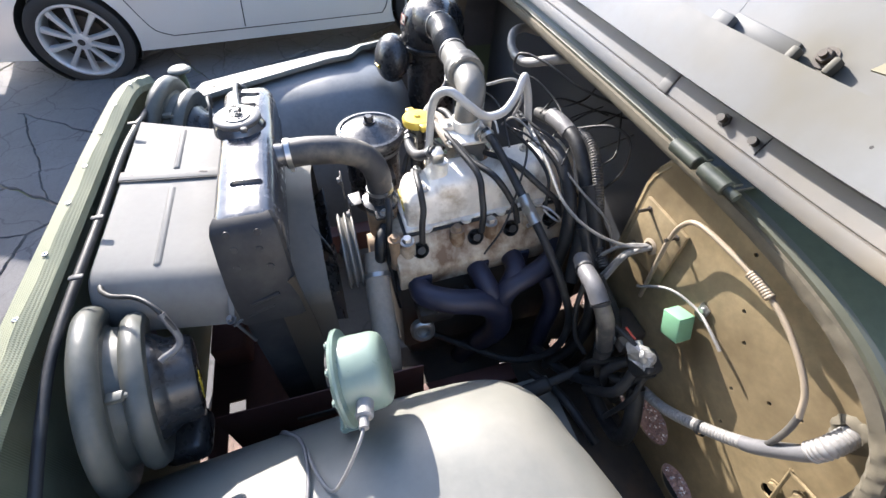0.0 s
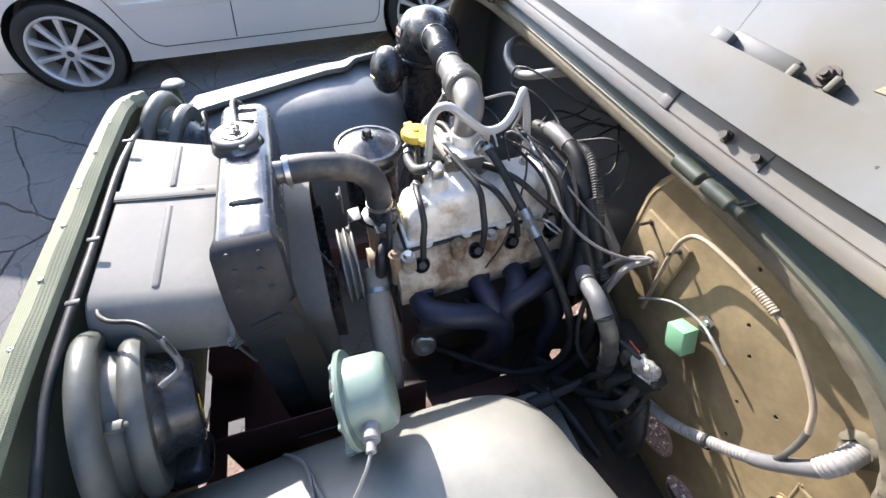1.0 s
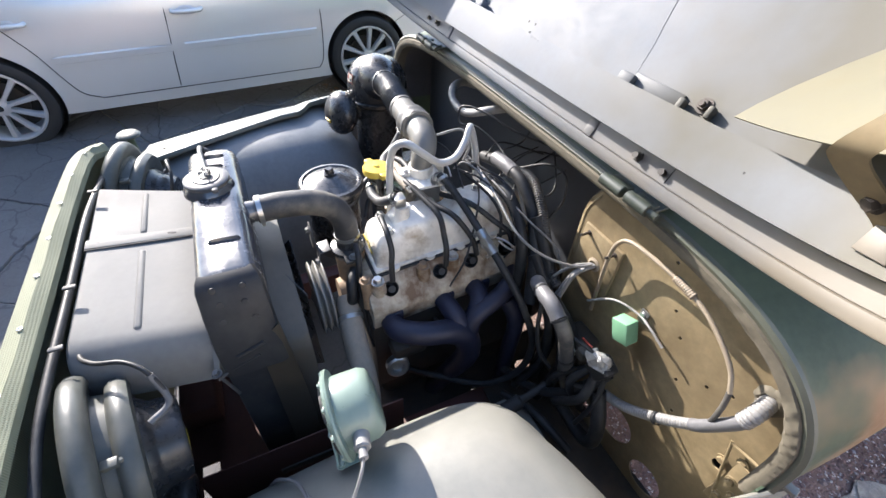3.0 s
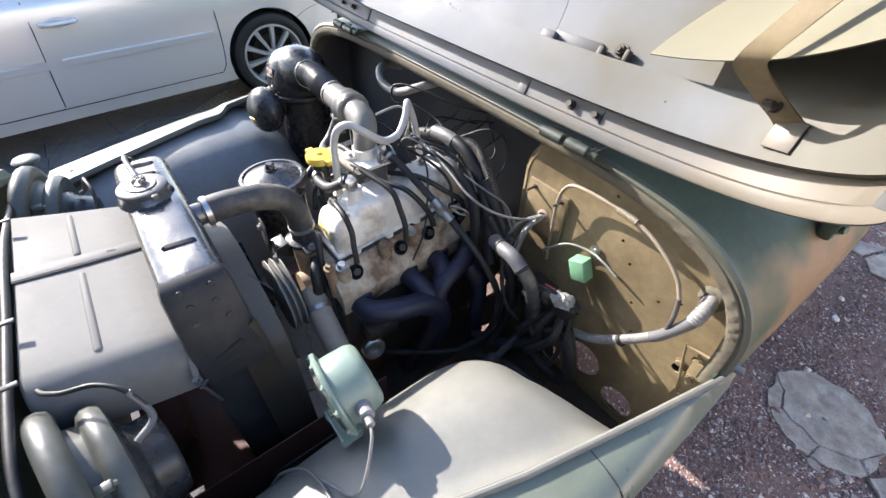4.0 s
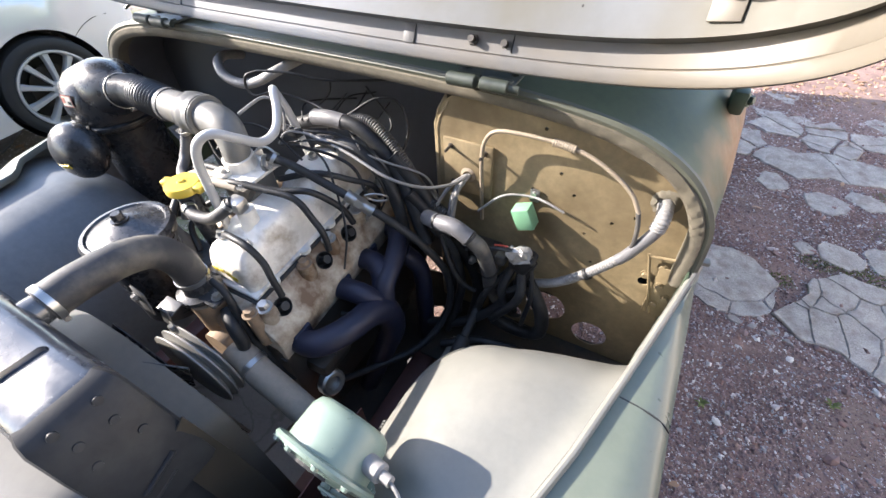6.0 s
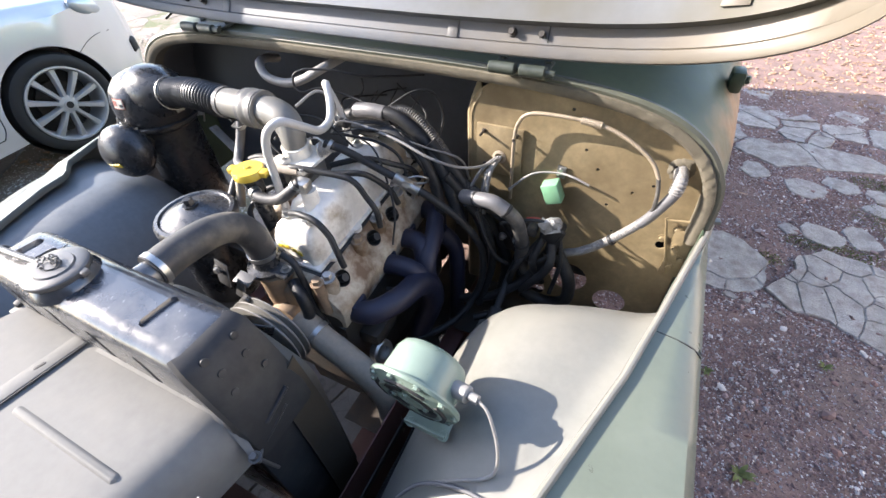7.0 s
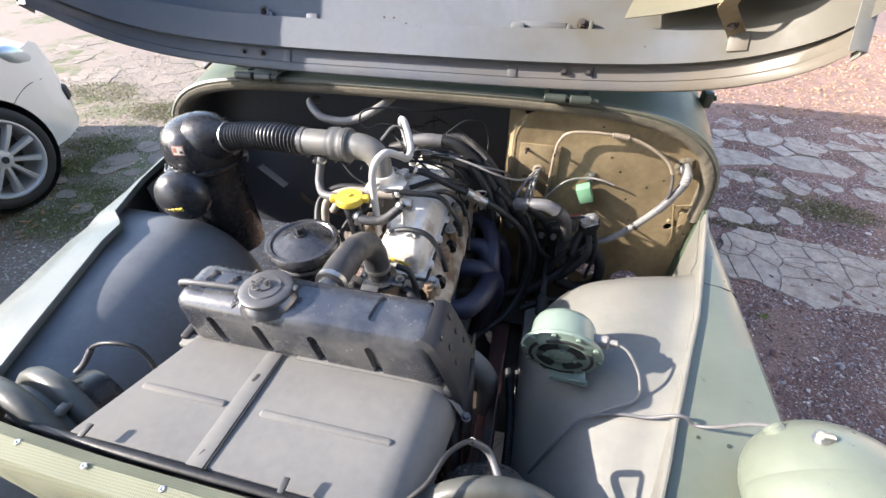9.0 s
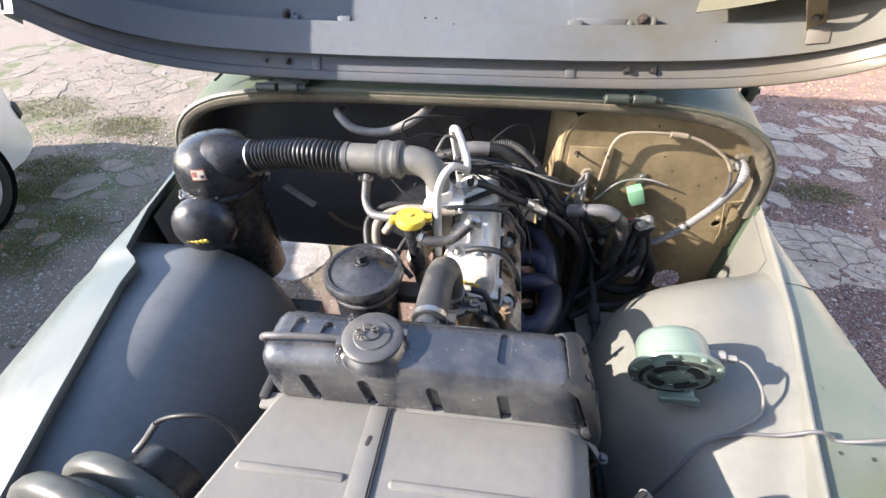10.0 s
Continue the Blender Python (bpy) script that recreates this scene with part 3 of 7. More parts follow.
def fender(left):
    mat_in = M_HOUSE_D if left else M_HOUSE
    mat_out = M_GREEN_LEFT if left else M_GREEN
    ys = np.linspace(-0.30, 0.646 if left else 0.70, 50)
    rows = []
    for y in ys:
        fx = flange_x(y, left)
        us = [0.48 + (min(fx + (0.05 if left else 0.0), 0.98) - 0.48) * (k / 30) ** 1.0 for k in range(31)]
        rows.append([side((0.478, y, 0.40), left)] + [side((x, y, house_z(x, y, left) + (0.0 if left else 0.012 * max(0.0, 1 - (us[-1] - x) / 0.04) ** 2)), left) for x in us])
    end = 0.648 if left else 0.702
    rows.append([side((0.478, end, 0.40), left)] + [side((0.48 + (0.93 - 0.48) * k / 30, end, 0.40), left) for k in range(31)])
    house = part("wheel_house", sheet(rows, 0.002), mat_in, jeep, "dull blue-green inner wheel house" if left else "dusty grey-green inner wheel house")
    ys = [*np.linspace(-0.30, 0.855, 64)]
    if left:
        # a flat plate that falls towards the front and outwards; its inner edge steps back at a notch
        rows = []
        for y in np.linspace(-0.195, 0.855, 60):
            xi = float(np.interp(y, [-0.30, -0.17, 0.0, 0.3, 0.375, 0.40, 0.42, 0.6, 0.855], [-0.600, -0.635, -0.670, -0.732, -0.742, -0.765, -0.805, -0.862, -0.905]))
            zi = float(np.interp(y, [-0.3, -0.17, 0.0, 0.3, 0.855], [0.93, 0.95, 0.97, 1.0, 1.012]))
            xo, zo = min(-0.905, xi - 0.035), zi - 0.20 * (xi + 0.905) - 0.008
            rows.append([(xi + 0.002, y, zi - 0.016), (xi, y, zi - 0.003), (xi - 0.003, y, zi), ((xi + xo) / 2, y, (zi + zo) / 2 + 0.002), (xo + 0.012, y, zo), (xo, y, zo - 0.010), (xo - 0.014, y, zo - 0.06), (-0.925, y, 0.67)])
        f = part("fender", sheet(rows, 0.002), mat_out, jeep, "darker green front fender with a notched inner edge")
        part("fender_nose", sheet([[(x, y, 0.885 - 0.10 * max(0.0, -x - 0.66) - 0.5 * max(0.0, -0.20 - y)) for x in (-0.58, -0.66, -0.75, -0.84, -0.90, -0.925)] for y in (-0.185, -0.22, -0.26, -0.30)], 0.002), M_DGREEN, f, "dark green lower nose of the fender")
        for x, y in ((-0.798, 0.046), (-0.675, -0.165), (-0.725, -0.178), (-0.735, -0.12)):
            z = float(np.interp(y, [-0.3, -0.17, 0.0, 0.3], [0.93, 0.95, 0.97, 1.0])) - 0.20 * (-x - 0.64)
            part("fender_rivet", cyl((x, y, z - 0.02), (x, y, z + 0.004), 0.005, seg=10), M_SEAM, f)
        part("front_panel", sheet([[(x, -0.30, z) for x in (-0.40, -0.54, -0.69, -0.89, -0.925)] for z in (0.86, 0.75, 0.55)], 0.003), M_GREEN, f)
        return house
    lip = [[(flange_x(y, left) + dx, y, z) for dx, z in ((0, 0.955 if y > 0.61 else 0.87), (0, 0.988), (0.002, 0.995), (0.006, 0.9985), (0.010, 0.998), (0.014, 0.992), (0.015, 0.962))] for y in ys]
    skin = [[(flange_x(y, left) + 0.014, y, 0.984), (flange_x(y, left) * 0.5 + 0.49, y, 0.982), (max(flange_x(y, left) + 0.012, 0.962), y, 0.974), (max(0.980, flange_x(y, left) + 0.016), y, 0.954), (0.987, y, 0.90), (0.985, y, 0.55)] for y in ys]
    f = part("fender", sheet(skin, 0.002), mat_out, jeep, "sun-faded green front fender")
    part("fender_flange", sheet(lip, 0.0015), M_HOUSE, f, "dusty rounded upright edge of the fender")
    seam = tube([(flange_x(0.50, left) + 0.016, 0.50, 0.9850), (0.935, 0.497, 0.9822), (0.962, 0.494, 0.9748), (0.980, 0.492, 0.9555), (0.988, 0.49, 0.91)], 0.0018, seg=6)
    part("fender_seam", seam, M_SEAM, f)
    for k, (x, y) in enumerate(((0.80, 0.075), (0.85, 0.07), (0.775, 0.13))):
        part("fender_rivet", cyl((x, y, 0.955), (x, y, 0.9865), 0.0036, seg=10), M_HINGE, f)
    rows = [[(x, -0.30, z) for x in (0.46, 0.60, 0.75, 0.95, 0.985)] for z in (0.97, 0.8, 0.55)]
    part("front_panel", sheet(rows, 0.003), M_GREEN, f)
    return house


fender(False)
fender(True)
for left in (False, True):
    part("inner_fender_plate", sheet([[side((flange_x(y, left) - 0.001, y, z), left) for z in (0.67 if left else 0.58, 0.8, 0.97)] for y in (0.60, 0.68, 0.76, 0.853)], 0.002), M_HOUSE_D if left else M_HOUSE, jeep)
part("flange_cap", box((0.964, 0.848, 1.008), (0.050, 0.018, 0.010), 0.003, m=Matrix.Rotation(0.15, 4, "Z")), M_HOUSE, jeep)
for x, z in ((0.905, 0.905), (0.925, 0.875), (0.908, 0.845)):
    part("panel_bolt", hexbolt((x + 0.02, 0.847, z), (0, -1, 0), 0.008, 0.008), M_TAN, jeep)
part("bracket_rim", tube([(0.928, 0.846, 0.812), (0.884, 0.846, 0.975), (0.888, 0.846, 0.984), (0.955, 0.846, 0.996)], 0.0032, seg=8, n=3), M_TAN, jeep)
b = box((0.938, 0.849, 0.885), (0.055, 0.004, 0.15), 0.0015)
part("fender_bracket", box((0.962, 0.835, 0.885), (0.004, 0.03, 0.15), 0.0015, bm=b), M_TAN, jeep)
for s in (-1, 1):
    part("frame_rail", box((CX + s * 0.36, 0.725, 0.47), (0.06, 1.65, 0.10), 0.008), M_RED, jeep, "red oxide frame rail")
part("splash_panel", sheet([[(0.43, y, z) for y in (-0.12, 0.05, 0.2, 0.36)] for z in (0.50, 0.62, 0.74)], 0.003), M_RED, jeep, "dark red-brown splash panel")
# Added plates: they darken the bay's floor and hide the bright ground.
part("under_tray", box((0.35, 0.13, 0.44), (0.16, 0.46, 0.004), 0.001), M_RED, jeep)
part("lower_splash_panel", box((0.68, 0.765, 0.545), (0.56, 0.26, 0.004), 0.001), M_IRON, jeep)
# Made-up dark plate for the deep shade below; gaps show the ground.
b = box((0.36, 0.64, 0.45), (0.30, 0.74, 0.004))
cuts = [cyl((x, y, 0.4), (x, y, 0.5), r, seg=7) for x, y, r in ((0.338, 0.845, 0.03), (0.388, 0.62, 0.032), (0.362, 0.64, 0.02))]
part("engine_undershield", bool_cut(b, cuts), M_IRON, jeep, "added dark plate with gaps, for the shade under the engine", smooth=False)
# Another added plate over bright ground, with one slit left open.
part("lower_front_panel", bool_cut(box((0.22, -0.12, 0.445), (0.84, 0.24, 0.004)), [box((0.335, -0.166, 0.445), (0.17, 0.046, 0.05))]), M_RED, jeep, smooth=False)
part("front_crossmember", box((-0.13, -0.16, 0.52), (0.55, 0.10, 0.10), 0.01), M_RED, jeep)
part("lamp_junction_box", box((0.475, -0.150, 0.79), (0.10, 0.09, 0.07), 0.022, 3), M_BLACK, jeep, "black rounded box under the headlamp")
b = lathe([(0.20, -0.09), (0.33, -0.1), (0.365, -0.07), (0.37, 0), (0.365, 0.07), (0.33, 0.1), (0.20, 0.09)], (0, 0, 0), (1, 0, 0), 40)
for x, y in ((0.82, 0.13), (-0.73, 0.13), (0.82, 2.6), (-0.73, 2.6)):
    t = b.copy()
    bmesh.ops.translate(t, vec=(x, y, 0.37 + height(x, y)), verts=t.verts)
    w = part("wheel", t, M_TYRE, jeep, "black rubber tyre on a green wheel")
    h = height(x, y)
    part("rim", lathe([(0, 0.02), (0.08, 0.03), (0.15, -0.03), (0.205, 0.06), (0.205, -0.09), (0, -0.09)], (x, y, 0.37 + h), (1 if x > 0 else -1, 0, 0), 28), M_DGREEN, w)
b.free()

# front canvas-covered grille edge
APR = [(-0.408, -0.196), (-0.39, -0.222), (-0.34, -0.240), (-0.12, -0.250), (0.13, -0.252), (0.40, -0.254), (0.52, -0.252), (0.66, -0.244), (0.74, -0.235)]
line = spline([(x, y, 1.14) for x, y in APR], 6)
rows = []
for i, p in enumerate(line):
    d = (line[min(i + 1, len(line) - 1)] - line[max(i - 1, 0)]).normalized()
    o = Vector((d.y, -d.x, 0))
    wob = 0.002 * math.sin(i * 1.3)
    drop = 0.10 * max(0, -p.x - 0.32)
    rows.append([p - o * 0.018 + Vector((0, 0, -0.02 - drop)), p - o * 0.016 + Vector((0, 0, -0.006 - drop)), p + Vector((0, 0, 0.006 + wob - drop)), p + o * 0.026 + Vector((0, 0, 0.001 - drop)), p + o * 0.034 + Vector((0, 0, -0.012 - drop)), p + o * 0.036 + Vector((0, 0, -0.10)), p + o * 0.03 + Vector((0, 0, -0.75))])
apron = part("grille_cover", sheet(rows, 0.003), M_CANVAS, jeep, "woven olive canvas grille cover with rivets")
for x in (-0.36, -0.245, -0.12, 0.01, 0.127, 0.261, 0.396, 0.51, 0.62):
    y = float(np.interp(x, [p[0] for p in APR], [p[1] for p in APR])) - 0.004
    z = 1.1465 - 0.10 * max(0, -x - 0.32)
    part("rivet", lathe([(0.0048, 0), (0.0043, 0.0013), (0.0026, 0.0017), (0.0014, 0.0006), (0, 0.0004)], (x, y, z), (0, 0, 1), 14), M_STEEL, apron)
b = tube([(x, y + 0.032, 1.108 - 0.35 * max(0, -x - 0.28) - 0.25 * max(0, x - 0.45)) for x, y in APR], 0.008, n=8)
part("edge_tube", b, M_RUBBER, apron, "dark rubber edge tube")
for x, y in ((-0.18, -0.212), (0.16, -0.215), (0.31, -0.215)):
    part("tube_clip", box((x, y + 0.006, 1.128), (0.010, 0.022, 0.005), 0.002), M_GREYHOSE, apron)

# ---- hood, swung back on its hinges ----
HUP, HFW, H0 = Vector((0, 0.5, 0.866)), Vector((0, -0.866, 0.5)), Vector((0, 0.80, 1.322))


def hood_pt(x, drop, v, off=0.0):
    """x across, drop down the curved side, v along the hood, off towards its underside."""
    return Vector((x, 0, 0)) + H0 + HFW * (drop + off) + HUP * (v + 0.22 * max(0.0, drop) * max(0.0, 1 - v))


HPROF = [(-(d), 1.302 - z) for d, z in reversed(HOOD_HALF)] + [(d, 1.302 - z) for d, z in HOOD_HALF[1:]]


def hood_rows(steps, wide=1.035, cut=0.285):
    line = spline([(CX + d * wide, drop, 0) for d, drop in HPROF], 5)
    line = [p for p in line if p.y < (cut if p.x > CX else cut + 0.03)]
    return [[hood_pt(p.x, p.y, v, o) for p in line] for v, o in steps]


hood = part("hood", sheet(hood_rows([(0.012, -0.008), (0.05, -0.030), (0.3, -0.034), (0.7, -0.034), (1.04, -0.030)]), 0.002), M_DGREEN, jeep, "hood with grey painted underside")
part("hood_skin_inside", sheet(hood_rows([(0.150, -0.012), (0.175, -0.013), (0.4, -0.014), (0.7, -0.014), (1.03, -0.010)]), 0.0015), M_HOOD_IN, hood, "grey painted hood underside")
part("hood_lip", sheet(hood_rows([(0.012, -0.004), (0.013, 0.003), (0.016, 0.005), (0.032, 0.005), (0.0345, 0.001), (0.037, 0.004), (0.070, 0.005), (0.074, -0.004)]), 0.0015), M_LIP, hood, "worn grey lip with rust stains")
part("hood_channel", sheet(hood_rows([(0.0705, -0.006), (0.0712, 0.034), (0.110, 0.0345), (0.1500, 0.033), (0.155, -0.012)]), 0.0015), M_HOOD_IN, hood, "flat grey channel along the hood")
for s in (-1, 1):
    x = CX + s * 0.915 * 1.035
    d = 0.275 if s > 0 else 0.305
    b = sheet([[hood_pt(x + s * 0.002, d - 0.03, v), hood_pt(x + s * 0.004, d + 0.008, v), hood_pt(x - s * 0.008, d + 0.012, v), hood_pt(x - s * 0.028, d + 0.012, v)] for v in (0.0, 0.3, 0.7, 1.03)], 0.002)
    part("hood_side_edge", b, M_HOUSE, hood, "pale grey-green turned edge")
for x in (0.478, 0.540, -0.471, -0.410):
    p = hood_pt(x, 0, 0.055, 0.006)
    b = hexbolt(p, HFW, 0.010, 0.009)
    cyl(p, p + HFW * 0.022, 0.006, seg=10, bm=b)
    part("hinge_bolt", b, M_IRON, hood)
    part("bolt_washer", cyl(p - HFW * 0.001, p + HFW * 0.0025, 0.0155, seg=18), M_STEEL, hood)
for x in (0.50, -0.445):
    part("hinge_plate", box(hood_pt(x, 0, 0.052, 0.0065), (0.11, 0.05, 0.003), 0.001, m=Matrix((Vector((1, 0, 0)), HUP, HFW)).transposed().to_4x4()), M_LIP, hood)
    b = box((x, 0.835, 1.309), (0.125, 0.06, 0.006), 0.002)
    for dx, w in ((-0.033, 0.058), (0.033, 0.054)):
        cyl((x + dx - w / 2, 0.789, 1.314), (x + dx + w / 2, 0.789, 1.314), 0.0125, seg=16, bevel=0.002, bm=b)
        box((x + dx, 0.805, 1.311), (w * 0.9, 0.035, 0.012), 0.003, bm=b)
    cyl((x + 0.055, 0.789, 1.314), (x + 0.078, 0.792, 1.312), 0.008, seg=10, bm=b)
    part("hinge", b, M_HINGE, cowl, "dark green hood hinge")
    for dx in (-0.05, 0.05):
        part("hinge_screw", hexbolt((x + dx, 0.85, 1.311), (0, 0, 1), 0.008, 0.006), M_HINGE, cowl)
def on_hood(x, v, off):
    """A point of the underside at x and v, with the fall of the hood's curve."""
    d = abs(x - CX) / 1.035
    return hood_pt(x, float(np.interp(d, [p[0] for p in HOOD_HALF], [1.302 - p[1] for p in HOOD_HALF])), v, off)


HOOD_M = Matrix((Vector((1, 0, 0)), HUP, HFW)).transposed().to_4x4()
for x, v in ((0.343, 0.052), (-0.33, 0.052)):
    part("spot_tab", box(on_hood(x, v, 0.0065), (0.024, 0.036, 0.004), 0.001, m=HOOD_M), M_LIP, hood)
part("lip_joint", tube([on_hood(0.553, 0.040, 0.006), on_hood(0.553, 0.070, 0.006)], 0.0012, seg=6), M_SEAM, hood)
# raised tabs on the channel's upper edge, with the pressed crease above one of them
for s in (-1, 1):
    part("edge_tab", box(on_hood(CX + s * 0.298, 0.158, 0.004), (0.036, 0.026, 0.020), 0.004, m=HOOD_M), M_HOOD_IN, hood)
    part("edge_tab", box(on_hood(CX + s * 0.430, 0.158, 0.000), (0.012, 0.026, 0.018), 0.003, m=HOOD_M), M_HOOD_IN, hood)
    part("edge_plate", box(on_hood(CX + s * 0.364, 0.166, -0.008), (0.12, 0.026, 0.012), 0.003, m=HOOD_M), M_HOOD_IN, hood)
    part("pressed_crease", tube([on_hood(CX + s * 0.296, 0.175, -0.013), on_hood(CX + s * 0.288, 0.24, -0.013), on_hood(CX + s * 0.27, 0.33, -0.013), on_hood(CX + s * 0.20, 0.75, -0.013)], 0.0013, seg=10), M_HOOD_IN, hood)
    c = CX + s * 0.463
    b = hexbolt(on_hood(c, 0.176, -0.012), HFW, 0.010, 0.010)
    cyl(on_hood(c, 0.176, -0.012), on_hood(c, 0.176, 0.006), 0.005, seg=10, bm=b)
    part("latch_stud", b, M_IRON, hood)
    part("latch_tongue", box(on_hood(c + 0.022, 0.168, -0.002), (0.010, 0.022, 0.018), 0.003, m=HOOD_M), M_HOOD_IN, hood)
part("drain_hole", cyl(on_hood(0.027, 0.107, 0.0332), on_hood(0.027, 0.107, 0.0356), 0.0058, seg=14), M_SEAM, hood)
for x, v, r in ((-0.041, 0.177, 0.0034), (-0.012, 0.177, 0.0030), (0.04, 0.150, 0.0022), (0.66, 0.11, 0.002)):
    part("rivet_hole", cyl(on_hood(x, v, -0.014 if v > 0.16 else 0.025), on_hood(x, v, -0.0112 if v > 0.16 else 0.0352), r, seg=10), M_SEAM, hood)
for x, v in ((0.055, 0.144), (0.068, 0.145), (0.083, 0.143), (0.092, 0.128), (0.02, 0.082), (0.03, 0.082), (0.012, 0.135)):
    part("weld_bead", lathe([(0.0042, -0.001), (0.0032, 0.0014), (0, 0.0022)], on_hood(x, v, 0.0335), HFW, 10), M_HOOD_IN, hood)
# stiffener standing off the underside, with its strap
edge = spline([(0.600, 0.822, 1.506), (0.66, 0.80, 1.520), (0.72, 0.775, 1.538), (0.775, 0.742, 1.560), (0.81, 0.722, 1.576), (0.85, 0.70, 1.598), (0.90, 0.685, 1.63)], 6)
part("hood_stiffener", sheet([[p + HUP * v + Vector((0.9 - p.x, 0, 0)) * min(0.75, 2.2 * v ** 1.4 + 0.5 * v) - HFW * 0.35 * v for p in edge] for v in (0, 0.03, 0.07, 0.12, 0.2, 0.45)], 0.002), M_STIFF, hood, "curved tan sheet stiffener under the hood")
path = spline([(0.846, 0.786, 1.478), (0.838, 0.780, 1.494), (0.81, 0.752, 1.525), (0.781, 0.724, 1.558), (0.783, 0.713, 1.576), (0.80, 0.716, 1.61), (0.83, 0.735, 1.67)], 6)
strap = part("stiffener_strap", sheet([[p - Vector((0.018, 0.004, 0.004)), p + Vector((0.018, -0.004, 0.004))] for p in path], 0.003), M_TAN, hood, "tan steel strap")
part("strap_foot", box(on_hood(0.843, 0.105, 0.0375), (0.040, 0.040, 0.003), 0.001, m=HOOD_M @ Matrix.Rotation(-0.42, 4, "Y")), M_LIP, strap, "bare steel foot of the strap")
part("strap_bolt", hexbolt((0.815, 0.755, 1.518), (-0.3, -0.8, -0.3), 0.009, 0.010), M_IRON, strap)

# ---- radiator ----
radiator = thing("radiator", (0.07, 0.07, 0.5), "black radiator with a chained filler cap and dusty grey air duct", "radiator")
b = box((0, 0, 0), (0.53, 0.115, 0.13), 0.030, 4)
for v in b.verts:
    v.co.z += 0.004 * math.sin(v.co.x * 14) * (1 if v.co.z > 0 else 0)
    if v.co.x > 0.2:
        v.co.x -= 0.048 * (v.co.z + 0.065) / 0.13 - 0.020
bmesh.ops.translate(b, vec=(0.078, 0.073, 1.125), verts=b.verts)
def stadium_cut(c, u, v, n, length, width, depth):
    """A closed block with rounded ends, from a little outside c to depth inside."""
    c, u, v, n = (Vector(q) for q in (c, u, v, n))
    t = bmesh.new()
    rings = []
    for s, h in ((1.25, 0.012), (1.0, 0.0), (0.72, -depth)):
        rings.append([t.verts.new(c + u * ((length / 2 - width / 2) * (1 if math.cos(a) >= 0 else -1) + math.cos(a) * width / 2 * s) + v * (math.sin(a) * width / 2 * s) + n * h) for a in (2 * math.pi * (k + 0.5) / 20 for k in range(20))])
    for p, q in zip(rings, rings[1:]):
        for a in range(20):
            t.faces.new((p[a], p[(a + 1) % 20], q[(a + 1) % 20], q[a]))
    t.faces.new(rings[0])
    t.faces.new(rings[-1])
    bmesh.ops.recalc_face_normals(t, faces=t.faces)
    return t


slots = [stadium_cut((x, 0.0155, 1.118), Vector((0.18, 0, -1)).normalized(), Vector((1, 0, 0.18)).normalized(), (0, -1, 0), 0.078, 0.019, 0.009) for x in (-0.105, -0.01, 0.10, 0.21)]
slots += [stadium_cut((x, 0.078, 1.190), Vector((0.1, 1, 0)).normalized(), Vector((1, -0.1, 0)).normalized(), (0, 0, 1), w, 0.022, 0.007) for x, w in ((0.205, 0.062), (-0.085, 0.04), (-0.135, 0.05))]
b = bool_cut(b, slots)
tank = part("header_tank", b, M_TANK, radiator, "dented black gloss header tank")


def stadium(c, u, v, n, length, width, depth):
    """A long rounded emboss at c, along u, standing off along n."""
    c, u, v, n = (Vector(q) for q in (c, u, v, n))
    b = bmesh.new()
    rings = []
    for k, (s, h) in enumerate(((1.0, -0.0005), (0.85, depth * 0.22), (0.6, depth * 0.75), (0.3, depth))):
        ring = []
        for a in range(20):
            t = 2 * math.pi * a / 20
            off = (length / 2 - width / 2) * (1 if math.cos(t) >= 0 else -1)
            ring.append(b.verts.new(c + u * (off + math.cos(t) * width / 2 * s) + v * (math.sin(t) * width / 2 * s) + n * h))
        rings.append(ring)
    for p, q in zip(rings, rings[1:]):
        for a in range(20):
            b.faces.new((p[a], p[(a + 1) % 20], q[(a + 1) % 20], q[a]))
    b.faces.new(rings[-1])
    bmesh.ops.recalc_face_normals(b, faces=b.faces)
    return b


b = sheet([[(x - 0.016, y0, z - 0.010), (x - 0.005, y0 + 0.004, z), (x, y0 + 0.014, z), (x, (y0 + y1) / 2, z), (x, y1 - 0.014, z), (x - 0.005, y1 - 0.004, z), (x - 0.016, y1, z - 0.010)] for x, z, y0, y1 in ((0.300, 1.1935, 0.022, 0.120), (0.318, 1.191, 0.017, 0.126), (0.330, 1.180, 0.014, 0.130), (0.350, 1.13, 0.012, 0.132), (0.370, 1.07, 0.011, 0.134), (0.376, 1.03, 0.011, 0.135), (0.378, 0.985, 0.011, 0.136))], 0.004)
plate = part("tank_end_plate", b, M_TANKD, tank, "matt black riveted end plate")
for x, y, z in ((0.329, 0.045, 1.182), (0.331, 0.095, 1.180), (0.341, 0.05, 1.155), (0.343, 0.09, 1.150), (0.353, 0.045, 1.122), (0.356, 0.10, 1.116)):
    part("rivet", lathe([(0.0065, -0.003), (0.0058, 0.0004), (0, 0.0012)], (x + 0.001, y, z), (1, 0, 0.4), 14), M_TANKD, plate)
for y0, y1, z in ((0.045, 0.10, 1.060), (0.03, 0.085, 1.03)):
    part("pressed_rib", tube([(0.374, y0, z - 0.02), (0.374, y1, z)], 0.004, seg=8), M_TANKD, plate)
part("tank_seam", box((0.045, 0.012, 1.066), (0.50, 0.03, 0.012), 0.004), M_PANEL, tank, "dusty soldered tank seam")
b = lathe([(0.0, 0.0), (0.030, 0.0), (0.030, 0.018), (0.0, 0.018)], (-0.003, 0.064, 1.185), (0, 0, 1), 28)
